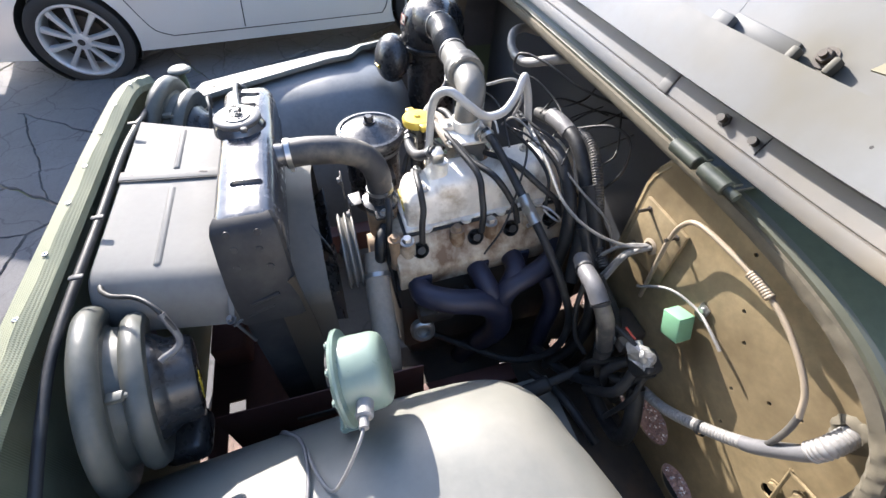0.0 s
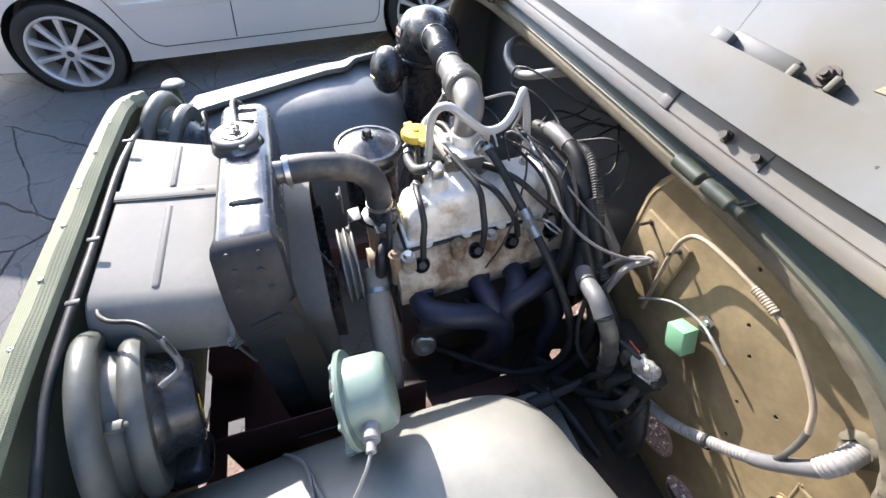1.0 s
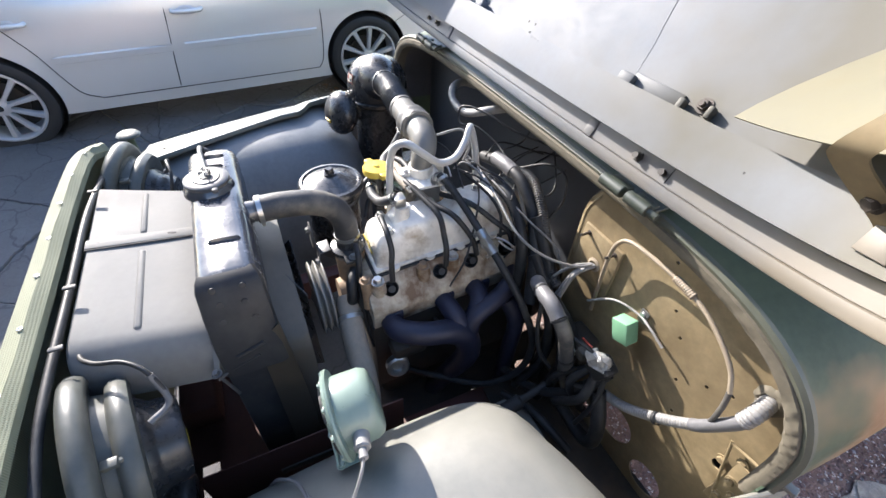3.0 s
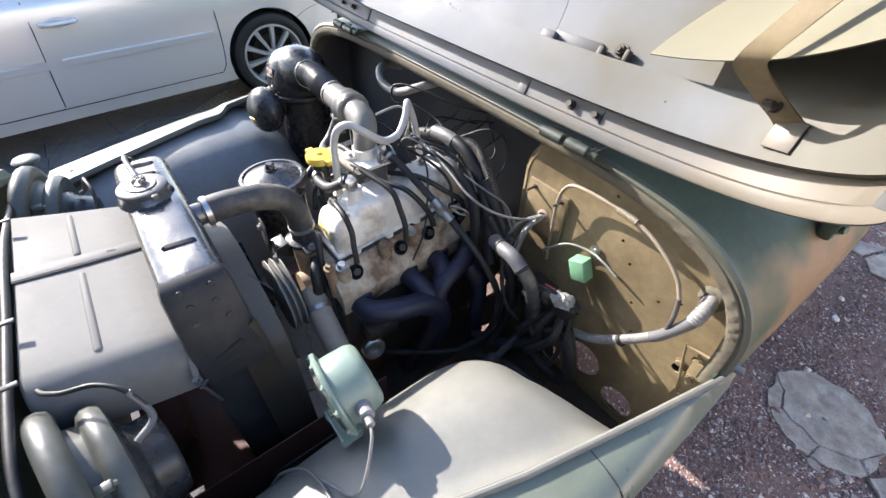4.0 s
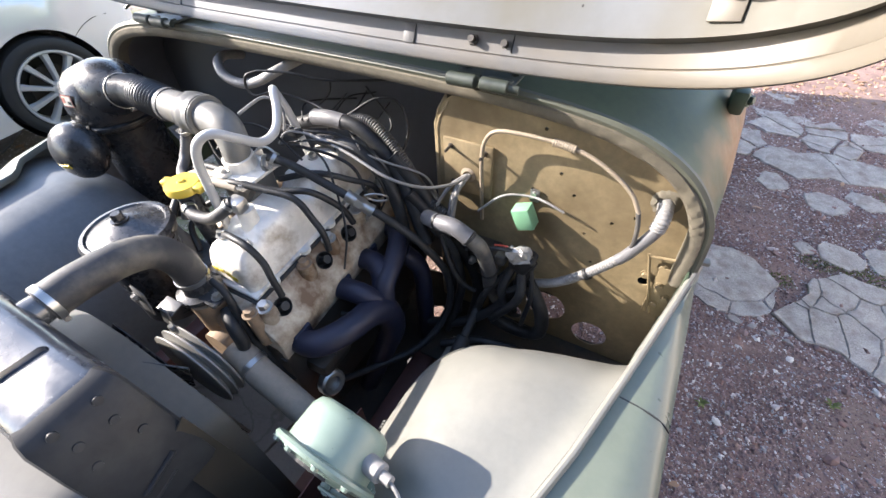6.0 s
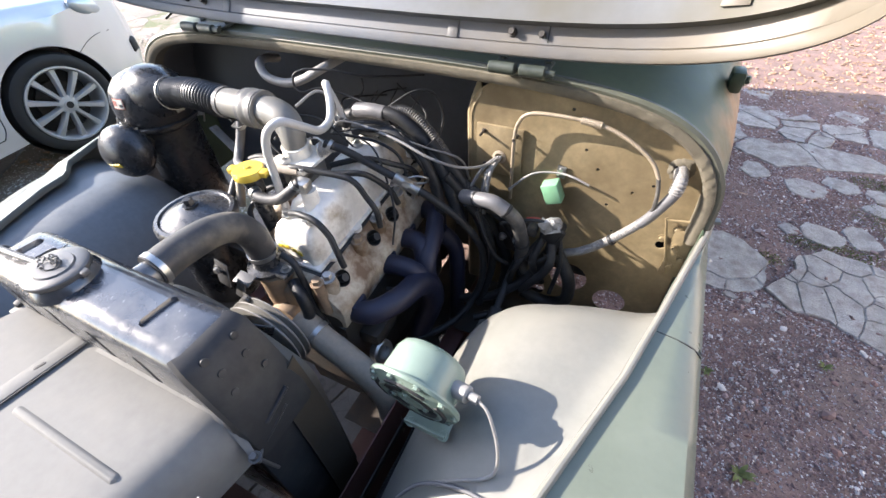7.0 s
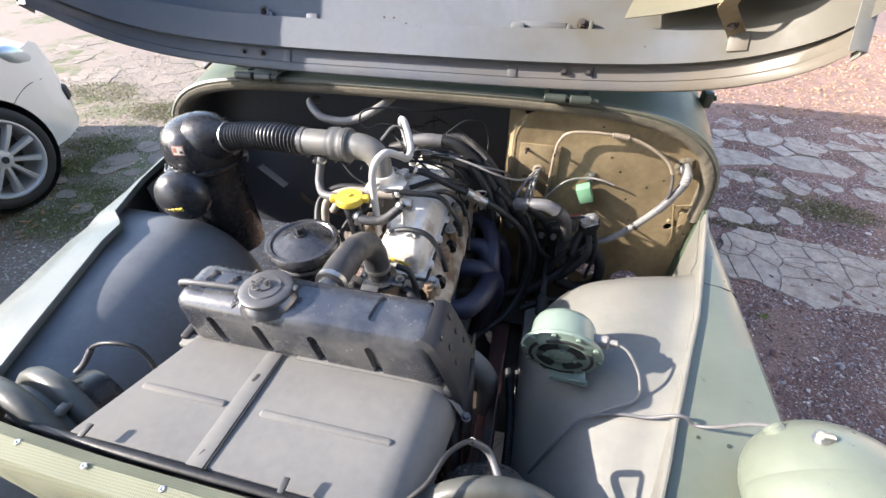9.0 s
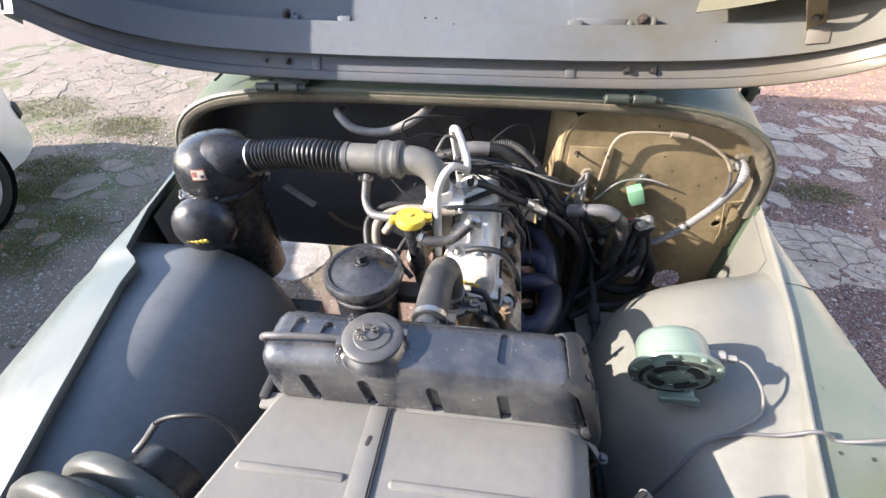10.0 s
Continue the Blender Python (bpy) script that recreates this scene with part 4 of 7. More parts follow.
lathe([(0.055, -0.004), (0.053, 0.004), (0.048, 0.011), (0.043, 0.018), (0, 0.018)], (-0.003, 0.062, 1.186), (0, 0, 1), 36, b)
part("filler_neck", b, M_TANK, tank)
b = lathe([(0.0, 0), (0.046, 0.0), (0.048, 0.003), (0.048, 0.009), (0.045, 0.0115), (0.030, 0.0115), (0.028, 0.014), (0.013, 0.0145), (0.012, 0.017), (0.0, 0.018)], (-0.003, 0.062, 1.202), (0, 0, 1), 36)
for a in (0.3, 0.3 + math.pi):
    box((-0.003 + 0.048 * math.cos(a), 0.062 + 0.048 * math.sin(a), 1.206), (0.016, 0.014, 0.010), 0.003, bm=b)
cap = part("radiator_cap", b, M_CAP, tank, "grey pressed radiator cap with a chain")
for k in range(12):
    a = k * 0.42
    r = 0.006 + 0.0016 * k
    c = Vector((-0.003 + r * math.cos(a) * 0.8 - 0.0006 * k, 0.064 + r * math.sin(a) * 0.6, 1.219 + 0.004 * math.sin(k * 1.7) + 0.002))
    ring = spline([c + Vector((0.006 * math.cos(q + a), 0.0035 * math.sin(q + a), 0.002 * math.sin(2 * q))) for q in np.linspace(0, 2 * math.pi, 7)], 2)
    part("chain_link", tube(ring, 0.0011, seg=6, n=1), M_CAP, cap)
for k in range(14):
    c = Vector((-0.05 + 0.004 * math.sin(k), 0.10 - k * 0.006, 1.205 - 0.0008 * k))
    ring = [c + Vector((0.0035 * math.cos(q), 0.006 * math.sin(q), 0.002 * math.cos(q + k))) for q in np.linspace(0, 2 * math.pi, 7)]
    part("chain_link", tube(ring, 0.0011, seg=6, n=2), M_CAP, cap)
part("overflow_pipe", tube([(-0.035, 0.062, 1.198), (-0.06, 0.060, 1.200), (-0.11, 0.055, 1.203), (-0.160, 0.052, 1.202), (-0.186, 0.056, 1.188), (-0.194, 0.072, 1.13), (-0.205, 0.09, 0.75)], 0.006), M_CAP, tank)
b = lathe([(0.0, 0), (0.026, 0.0), (0.024, 0.03), (0.0, 0.03)], (0.072, 0.125, 1.15), (0, 1, 0), 24)
part("hose_outlet", b, M_TANK, tank)
b = box((0.07, 0.065, 0.78), (0.54, 0.09, 0.56), 0.004)
part("core", b, M_BLACK, radiator, "black radiator core")
for x in (-0.2, 0.345):
    part("side_frame", box((x, 0.065, 0.78), (0.02, 0.11, 0.60), 0.006), M_TANKD, radiator)
# duct cover in front
rows = []
for y, z in ((0.018, 1.078), (0.008, 1.082), (-0.05, 1.087), (-0.12, 1.094), (-0.205, 1.104), (-0.212, 1.098)):
    w = 0.06 * (-y / 0.21)
    left, right = -0.185 - 0.9 * w, 0.345 - 0.35 * w
    rows.append([(left - 0.003, y, z - 0.30), (left - 0.002, y, z - 0.05), (left, y, z - 0.012), (left + 0.012, y, z)] + [(left + 0.012 + (right - 0.062 - left) * k / 10, y, z) for k in range(1, 11)] + [(right - 0.05 + 0.06 * math.sin(a), y, z - 0.06 * (1 - math.cos(a))) for a in (0.3, 0.6, 0.9, 1.2, 1.5)] + [(right + 0.012, y, z - 0.08), (right + 0.013, y, z - 0.11)])
duct = part("duct_cover", sheet(rows, 0.0025), M_PANEL, radiator, "dusty grey sheet metal air duct cover")
part("duct_rib", stadium((-0.10, -0.105, 1.0925), (1, 0, 0), (0, 1, -0.08), (0, 0.08, 1), 0.17, 0.015, 0.0042), M_PANEL, duct)
part("duct_rib", stadium((0.165, -0.105, 1.0925), (1, 0, 0), (0, 1, -0.08), (0, 0.08, 1), 0.235, 0.015, 0.0042), M_PANEL, duct)
b = box((0, 0, 0), (0.030, 0.225, 0.003), 0.001, m=Matrix.Rotation(-0.105, 4, "X"))
bmesh.ops.translate(b, vec=(0.006, -0.098, 1.0955), verts=b.verts)
part("duct_strap", b, M_PANEL, duct)
part("duct_strap_edge", tube([(0.024, -0.21, 1.106), (0.024, 0.012, 1.084)], 0.0016, seg=6), M_SEAM, duct)
for y in (-0.047, -0.19):
    part("strap_hole", stadium((0.004, y, 1.0965 - (y + 0.1) * 0.1), (0.2, 1, -0.1), (1, -0.2, 0), (0, 0.1, 1), 0.020, 0.010, 0.0012), M_SEAM, duct)
part("duct_edge", sheet([[(0.05, 0.010, 1.0835), (0.28, 0.012, 1.083), (0.325, 0.010, 1.075), (0.352, 0.006, 1.050), (0.372, 0.0, 1.020)], [(0.05, 0.024, 1.0845), (0.28, 0.026, 1.084), (0.329, 0.024, 1.076), (0.357, 0.018, 1.050), (0.377, 0.008, 1.018)]], 0.002), M_PANEL, duct)
# bolt and wing plates behind
b = cyl((0.380, 0.003, 1.015), (0.372, 0.02, 0.92), 0.003, seg=8)
hexbolt((0.380, 0.003, 1.015), (0.1, -0.1, 1), 0.0065, 0.010, b)
cyl((0.345, 0.06, 1.005), (0.384, 0.002, 1.0), 0.0028, seg=8, bm=b)
part("stay_bolt", b, M_CAP, radiator)
half = spline([(0.246, 0.50), (0.246, 0.70), (0.246, 0.90), (0.240, 0.948), (0.215, 0.978), (0.13, 1.024), (0.06, 1.056), (0.0, 1.064)], 4)
outline = [Vector((0.082 + p[0], 0, p[1])) for p in half] + [Vector((0.082 - p[0], 0, p[1])) for p in reversed(half[:-1])]
rows = [[(0.082 + (p.x - 0.082) * k, y, 0.80 + (p.z - 0.80) * k) for p in outline] for y, k in ((0.116, 1.06), (0.126, 1.03), (0.150, 1.01), (0.178, 1.0), (0.183, 0.99), (0.182, 0.975))]
part("fan_shroud", sheet(rows, 0.002), M_SHROUD, radiator, "dusty grey-beige curved fan shroud")
rows = [[(0.357, 0.085, 1.04), (0.364, 0.105, 1.065), (0.372, 0.135, 1.095)], [(0.362, 0.085, 0.95), (0.368, 0.115, 0.95), (0.374, 0.145, 0.95)], [(0.366, 0.085, 0.80), (0.370, 0.115, 0.80), (0.374, 0.150, 0.80)], [(0.366, 0.085, 0.55), (0.370, 0.12, 0.55), (0.374, 0.150, 0.55)]]
part("wing_plate", sheet(rows, 0.003), M_WING, radiator, "dark brown side baffle plate")

# ---- engine ----
engine = thing("engine", (0.14, 0.6, 0.5), "four-cylinder engine with pale aluminium rocker cover", "engine")
block = part("block", box((0.13, 0.60, 0.70), (0.26, 0.52, 0.34), 0.02), M_IRON, engine, "oily dark engine block")
part("oil_pan", box((0.13, 0.60, 0.48), (0.22, 0.48, 0.14), 0.03), M_IRON, engine)
PLUGS = [(Vector((0.238, y, 0.950)), Vector((0.78, 0, 0.62)).normalized()) for y in (0.405, 0.545, 0.638, 0.745)]
b = bmesh.new()
f = b.faces.new([b.verts.new((x, 0.345, z)) for x, z in ((0.02, 0.842), (0.262, 0.842), (0.266, 0.895), (0.258, 0.912), (0.214, 0.966), (0.198, 0.975), (0.02, 0.970))])
r = bmesh.ops.extrude_face_region(b, geom=[f])
bmesh.ops.translate(b, vec=(0, 0.50, 0), verts=[v for v in r["geom"] if isinstance(v, bmesh.types.BMVert)])
bmesh.ops.recalc_face_normals(b, faces=b.faces)
bmesh.ops.bevel(b, geom=b.edges[:], offset=0.004, segments=2, profile=0.5, affect="EDGES")
b = bool_cut(b, [lathe([(0, -0.035), (0.016, -0.035), (0.021, -0.004), (0.026, 0.012), (0, 0.012)], p, d, 20) for p, d in PLUGS])
head = part("cylinder_head", b, M_HEAD, engine, "dirt-stained aluminium cylinder head")
part("head_gasket", box((0.135, 0.595, 0.842), (0.25, 0.51, 0.004), 0.001), M_SEAM, head)
for y in (0.375, 0.50, 0.585, 0.69, 0.80):
    b = lathe([(0.021, -0.10), (0.021, -0.02), (0.017, 0.0), (0.0, 0.0)], (0.221, y, 0.972), (0, 0, 1), 16)
    part("stud_boss", b, M_HEAD, head)
    part("head_bolt", hexbolt((0.221, y, 0.972), (0, 0, 1), 0.012, 0.014), M_STEEL if y != 0.50 else M_RUSTALU, head)
for p, d in PLUGS:
    # Black lining that gives each plug well its shade as colour.
    part("plug_seal", lathe([(0.0155, -0.034), (0.0205, -0.004), (0.0195, -0.004), (0.0145, -0.033), (0, -0.033)], p, d, 20), M_SEAM, head)
    b = cyl(p - d * 0.03, p + d * 0.006, 0.0080, seg=12)
    part("spark_plug", cyl(p - d * 0.01, p + d * 0.008, 0.0095, seg=14, bm=b), M_RUBBER, head)


def cover_mesh():
    rows = []
    ys = np.concatenate([[0.385, 0.386, 0.388, 0.393, 0.40, 0.41], np.linspace(0.43, 0.79, 37), [0.805, 0.812, 0.817, 0.819, 0.82]])
    for y in ys:
        e = min((y - 0.385) / 0.025, (0.82 - y) / 0.025, 1.0)
        r = math.sqrt(max(0, 1 - (1 - e) ** 2))
        dip = math.exp(-((y - 0.605) / 0.022) ** 4) * 0.030
        top = 1.088 - dip - (0.022 if y < 0.45 else 0.022 * max(0, 1 - (y - 0.45) / 0.02)) * 0.8
        row = []
        for k in range(25):
            a = math.pi * k / 24
            sx, sz = -math.cos(a), math.sin(a)
            px = math.copysign(abs(sx) ** 0.36, sx)
            pz = abs(sz) ** 0.5
            w = 0.067 - 0.010 * pz
            row.append((0.126 + px * w * (0.80 + 0.20 * r), y, 0.972 + (top - 0.972) * pz * (0.25 + 0.75 * r)))
        rows.append(row)
    b = sheet(rows)
    bmesh.ops.holes_fill(b, edges=[e for e in b.edges if e.is_boundary])
    bmesh.ops.recalc_face_normals(b, faces=b.faces)
    return b


cover = part("rocker_cover", cover_mesh(), M_ALU, engine, "pale cast aluminium rocker cover with yellow paint marks")
part("cover_gasket", box((0.126, 0.602, 0.9735), (0.162, 0.462, 0.006), 0.002), M_SEAM, cover)
b = box((0.126, 0.602, 0.980), (0.148, 0.448, 0.009), 0.004, 3)
for x, y in ((0.197, 0.43), (0.197, 0.53), (0.197, 0.62), (0.197, 0.72), (0.197, 0.79)):
    cyl((x, y, 0.9755), (x, y, 0.985), 0.014, seg=16, bm=b)
part("cover_flange", b, M_ALU, cover)
b = lathe([(0.022, 0), (0.019, 0.02), (0.018, 0.045), (0.0, 0.045)], (0.134, 0.477, 1.075), (0, 0, 1), 20)
part("vent_tower", b, M_ALU, cover)
b = box((0.13, 0.470, 1.135), (0.035, 0.03, 0.028), 0.006)
part("vent_elbow", b, M_STEEL, cover)
for y, x in ((0.43, 0.095), (0.43, 0.165), (0.70, 0.115), (0.76, 0.115)):
    part("cover_nut", hexbolt((x, y, 1.074 if y < 0.45 else 1.088), (0, 0, 1), 0.009, 0.012), M_STEEL, cover)
for k, (dx, dz) in enumerate(((-0.03, 0.0), (-0.012, 0.003), (0.008, -0.002), (0.022, -0.008))):
    part("paint_mark", box((0.126 + dx, 0.3835, 1.022 + dz), (0.014, 0.002, 0.010), 0.0006), M_YPAINT, cover)
b = box((0.115, 0.348, 0.905), (0.11, 0.07, 0.11), 0.026, 3)
lathe([(0.05, -0.04), (0.045, 0.02), (0, 0.02)], (0.13, 0.31, 0.86), (0, -1, 0), 24, b)
pump = part("water_pump", b, M_RUSTALU, engine, "rust-stained cast water pump")
b = lathe([(0.036, -0.09), (0.038, -0.02), (0.040, 0.0), (0.0, 0.0)], (0.105, 0.337, 0.985), (0, 0, 1), 24)
part("thermostat_housing", b, M_RUSTALU, pump)
b = lathe([(0.045, 0), (0.045, 0.010), (0.03, 0.014), (0.027, 0.035), (0.0, 0.035)], (0.09, 0.337, 0.987), (0, 0, 1), 24)
box((0.10, 0.337, 0.992), (0.115, 0.045, 0.010), 0.004, bm=b)
part("water_outlet", b, M_BLACK, pump)
for x in (0.055, 0.145):
    part("outlet_bolt", hexbolt((x, 0.337, 0.998), (0, 0, 1), 0.008, 0.009), M_STEEL, pump)
b = lathe([(0.0, 0.0), (0.03, 0.0), (0.09, 0.0), (0.098, 0.004), (0.085, 0.012), (0.098, 0.020), (0.085, 0.028), (0.098, 0.036), (0.092, 0.04), (0.03, 0.04), (0, 0.05)], (0.13, 0.262, 0.875), (0, -1, 0), 40)
pulley = part("fan_pulley", b, M_ELBOW, engine, "grooved steel fan pulley")
for off in (0.0015, 0.0175, 0.0335):
    part("pulley_edge", lathe([(0.0955, 0), (0.0990, 0.001), (0.0990, 0.004), (0.0955, 0.005)], (0.13, 0.262 - off, 0.875), (0, -1, 0), 48), M_FOOT, pulley)
for k in range(4):
    a = k * math.pi / 2 + 0.5
    m = Matrix.Rotation(a, 4, "Y") @ Matrix.Translation((0.095, 0, 0)) @ Matrix.Rotation(0.5, 4, "X")
    t = box((0, 0, 0), (0.15, 0.003, 0.07), 0.001, m=m)
    bmesh.ops.translate(t, vec=(0.13, 0.185, 0.875), verts=t.verts)
    part("fan_blade", t, M_BLACK, engine)
b = box((0, 0, 0), (0.030, 0.004, 0.085), 0.0012, m=Matrix.Translation((0.062, 0.252, 1.035)) @ Matrix.Rotation(0.35, 4, "Y"))
box((0, 0, 0), (0.022, 0.004, 0.075), 0.0012, m=Matrix.Translation((0.080, 0.260, 0.985)) @ Matrix.Rotation(0.5, 4, "Y"), bm=b)
box((0, 0, 0), (0.045, 0.030, 0.004), 0.0012, m=Matrix.Translation((0.085, 0.275, 1.005)) @ Matrix.Rotation(0.2, 4, "X"), bm=b)
hexbolt((0.060, 0.250, 1.050), (0, -1, 0), 0.008, 0.008, b)
hexbolt((0.092, 0.258, 0.965), (0, -1, 0), 0.009, 0.009, b)
part("adjusting_bracket", b, M_CAP, engine, "slotted steel adjusting bracket")
# exhaust manifold
b = tube([(0.220, 0.400, 0.845), (0.265, 0.390, 0.858), (0.31, 0.40, 0.865), (0.345, 0.46, 0.86), (0.355, 0.53, 0.84), (0.36, 0.57, 0.80), (0.365, 0.58, 0.72), (0.33, 0.55, 0.60), (0.28, 0.52, 0.45)], 0.03, seg=14, radii=[0.026, 0.027, 0.030, 0.031, 0.033, 0.036, 0.034, 0.03, 0.03])
man = part("exhaust_manifold", b, M_MANIF, engine, "blue-black cast exhaust manifold")
for pts in ([(0.215, 0.76, 0.865), (0.25, 0.76, 0.872), (0.30, 0.74, 0.89), (0.335, 0.68, 0.885), (0.35, 0.60, 0.86), (0.36, 0.575, 0.80)], [(0.215, 0.545, 0.852), (0.31, 0.545, 0.872), (0.352, 0.56, 0.84)], [(0.215, 0.64, 0.860), (0.31, 0.63, 0.88), (0.35, 0.59, 0.84)]):
    part("runner", tube(pts, 0.026, seg=14), M_MANIF, man)
part("down_pipe", tube([(0.34, 0.70, 0.87), (0.375, 0.72, 0.80), (0.385, 0.71, 0.68), (0.37, 0.72, 0.45)], 0.024, seg=12), M_MANIF, man)
for y in (0.40, 0.55, 0.66):
    part("manifold_clamp", box((0.268, y, 0.865), (0.012, 0.05, 0.045), 0.005), M_MANIF, man)
b = lathe([(0.033, 0.0), (0.033, 0.02), (0.027, 0.024), (0.018, 0.022), (0.016, 0.012), (0, 0.012)], (0.30, 0.39, 0.70), (0.9, -0.1, 0.3), 24)
part("fuel_pump_cap", b, M_STEEL, block, "round steel cap")
part("fuel_pump", box((0.28, 0.43, 0.75), (0.07, 0.10, 0.05), 0.015), M_IRON, block)
for y, z in ((0.45, 0.79), (0.48, 0.78), (0.52, 0.79), (0.41, 0.77)):
    part("linkage", cyl((0.26, y, z), (0.31, y + 0.02, z - 0.005), 0.008, seg=8), M_IRON, block)
part("bellhousing", lathe([(0.17, 0), (0.16, 0.03), (0.13, 0.15), (0.0, 0.15)], (0.13, 0.85, 0.70), (0, 1, 0), 24), M_IRON, engine)
part("intake_manifold", tube([(0.03, 0.44, 0.95), (-0.02, 0.50, 0.98), (0.0, 0.56, 1.0), (-0.02, 0.66, 0.98), (0.03, 0.74, 0.95)], 0.03, seg=12), M_HEAD, engine)
# carburettor and grey intake elbow
b = box((0.045, 0.572, 1.075), (0.062, 0.085, 0.09), 0.010, 3)
cyl((0.078, 0.545, 1.085), (0.092, 0.545, 1.085), 0.018, bm=b)
cyl((0.0, 0.59, 1.06), (-0.03, 0.59, 1.06), 0.022, bm=b)
box((0.03, 0.535, 1.10), (0.03, 0.03, 0.05), 0.006, bm=b)
carb = part("carburettor", b, M_ELBOW, engine, "grey carburettor")
b = box((0.050, 0.565, 1.128), (0.098, 0.112, 0.010), 0.004)
box((0.020, 0.528, 1.136), (0.040, 0.034, 0.014), 0.005, bm=b)
cyl((0.088, 0.60, 1.130), (0.088, 0.60, 1.152), 0.016, seg=16, bm=b)
cyl((0.034, 0.572, 1.130), (0.034, 0.570, 1.160), 0.034, seg=24, bm=b)
part("top_plate", b, M_ALU, carb, "stained aluminium top plate")
for x, y in ((0.008, 0.515), (0.092, 0.515), (0.008, 0.615), (0.060, 0.618), (0.030, 0.530)):
    part("carburettor_screw", hexbolt((x, y, 1.133 if y < 0.53 or y > 0.6 else 1.142), (0, 0, 1), 0.006, 0.006), M_STEEL, carb)
b = cyl((0.090, 0.585, 1.150), (0.128, 0.600, 1.152), 0.0085, seg=12)
hexbolt((0.094, 0.586, 1.150), (0.93, 0.37, 0.05), 0.013, 0.010, b)
part("fuel_union", b, M_STEEL, carb, "steel hose union")
b = tube([(0.012, 0.62, 1.10), (-0.005, 0.64, 1.12), (0.02, 0.655, 1.13), (0.06, 0.65, 1.12)], 0.003)
box((0.0, 0.63, 1.10), (0.006, 0.05, 0.05), 0.002, bm=b)
part("throttle_lever", b, M_STEEL, carb)
# oil filler and breather pipe
b = lathe([(0.014, 0), (0.016, 0.05), (0.022, 0.20), (0.024, 0.235), (0, 0.235)], (0.0, 0.455, 0.90), (-0.08, 0.02, 1), 18)
filler = part("oil_filler_tube", b, M_BLACK, engine)
b = lathe([(0.036, 0), (0.037, 0.004), (0.037, 0.014), (0.034, 0.018), (0.008, 0.019), (0.006, 0.023), (0, 0.023)], (-0.021, 0.462, 1.128), (0, 0, 1), 28)
for a in (0.2, 0.2 + math.pi):
    box((-0.021 + 0.041 * math.cos(a), 0.462 + 0.041 * math.sin(a), 1.137), (0.020, 0.022, 0.016), 0.004, m=Matrix.Rotation(a, 4, "Z"), bm=b)
part("oil_filler_cap", b, M_YELLOW, filler, "yellow plastic filler cap")
part("vent_pipe", tube([(0.042, 0.475, 1.02), (0.042, 0.478, 1.14), (0.043, 0.482, 1.20), (0.054, 0.492, 1.238), (0.074, 0.515, 1.252), (0.094, 0.550, 1.228), (0.101, 0.593, 1.198), (0.098, 0.638, 1.202), (0.082, 0.672, 1.232), (0.066, 0.690, 1.258), (0.054, 0.702, 1.250), (0.060, 0.718, 1.19), (0.075, 0.73, 1.06)], 0.0095, seg=14, n=8), M_PIPE, engine, "bent aluminium breather pipe")
b = cyl((0.225, 0.345, 0.885), (0.217, 0.345, 0.975), 0.013, seg=14)
hexbolt((0.217, 0.345, 0.975), (0, 0, 1), 0.011, 0.012, b)
part("coolant_drain", b, M_RUSTALU, engine)
# hoses of the cooling system
hose = thing("upper_radiator_hose", (0.072, 0.2, 1.1), "thick dusty grey rubber radiator hose with steel clips", "hose")
part("rubber_hose", tube([(0.072, 0.145, 1.152), (0.073, 0.20, 1.152), (0.075, 0.27, 1.142), (0.080, 0.315, 1.118), (0.085, 0.337, 1.075), (0.088, 0.339, 1.02)], 0.031, seg=20, n=8), M_GREYHOSE, hose)
for c, d in (((0.072, 0.153, 1.152), (0, 1, 0)), ((0.088, 0.339, 1.03), (0, 0.05, -1))):
    part("hose_clip", clamp_ring(c, d, 0.0312), M_STEEL, hose)
hose = thing("lower_radiator_hose", (0.25, 0.28, 0.8), "dusty brown lower radiator hose", "hose")
part("rubber_hose", tube([(0.165, 0.302, 0.880), (0.198, 0.298, 0.863), (0.235, 0.292, 0.845), (0.30, 0.288, 0.812), (0.358, 0.285, 0.768), (0.395, 0.28, 0.70), (0.40, 0.27, 0.58)], 0.031, seg=16), M_TANHOSE, hose)
part("hose_clip", clamp_ring((0.217, 0.295, 0.854), (0.66, -0.06, -0.35), 0.0315), M_STEEL, hose)
part("bypass_hose", tube([(0.155, 0.335, 0.965), (0.19, 0.315, 0.95), (0.20, 0.31, 0.91), (0.185, 0.31, 0.875)], 0.014, seg=12), M_RUBBER, hose)

# ---- oil filter canister ----
canister = thing("oil_filter", (-0.118, 0.36, 0.8), "round black oil bath filter canister with a domed lid", "filter")
FC = (-0.117, 0.353)
part("body", lathe([(0.0, 0), (0.070, 0.0), (0.076, 0.01), (0.076, 0.225), (0.072, 0.24), (0, 0.24)], (*FC, 0.82), (0, 0, 1), 40), M_BLACK, canister)
part("band", lathe([(0.077, 0), (0.080, 0.004), (0.080, 0.008), (0.077, 0.012)], (*FC, 1.01), (0, 0, 1), 40), M_TAPE, canister)
lid = part("lid", lathe([(0.080, -0.024), (0.090, -0.022), (0.0935, -0.012), (0.093, 0.0), (0.088, 0.007), (0.080, 0.008), (0.076, 0.004), (0.068, 0.006), (0.036, 0.022), (0.016, 0.0265), (0, 0.027)], (*FC, 1.062), (0, 0, 1), 48), M_LID, canister)
part("wing_bolt", hexbolt((*FC, 1.088), (0, 0, 1), 0.012, 0.018), M_BLACK, lid)
part("filter_bracket", box((-0.03, 0.37, 0.98), (0.09, 0.05, 0.03), 0.006), M_IRON, canister)

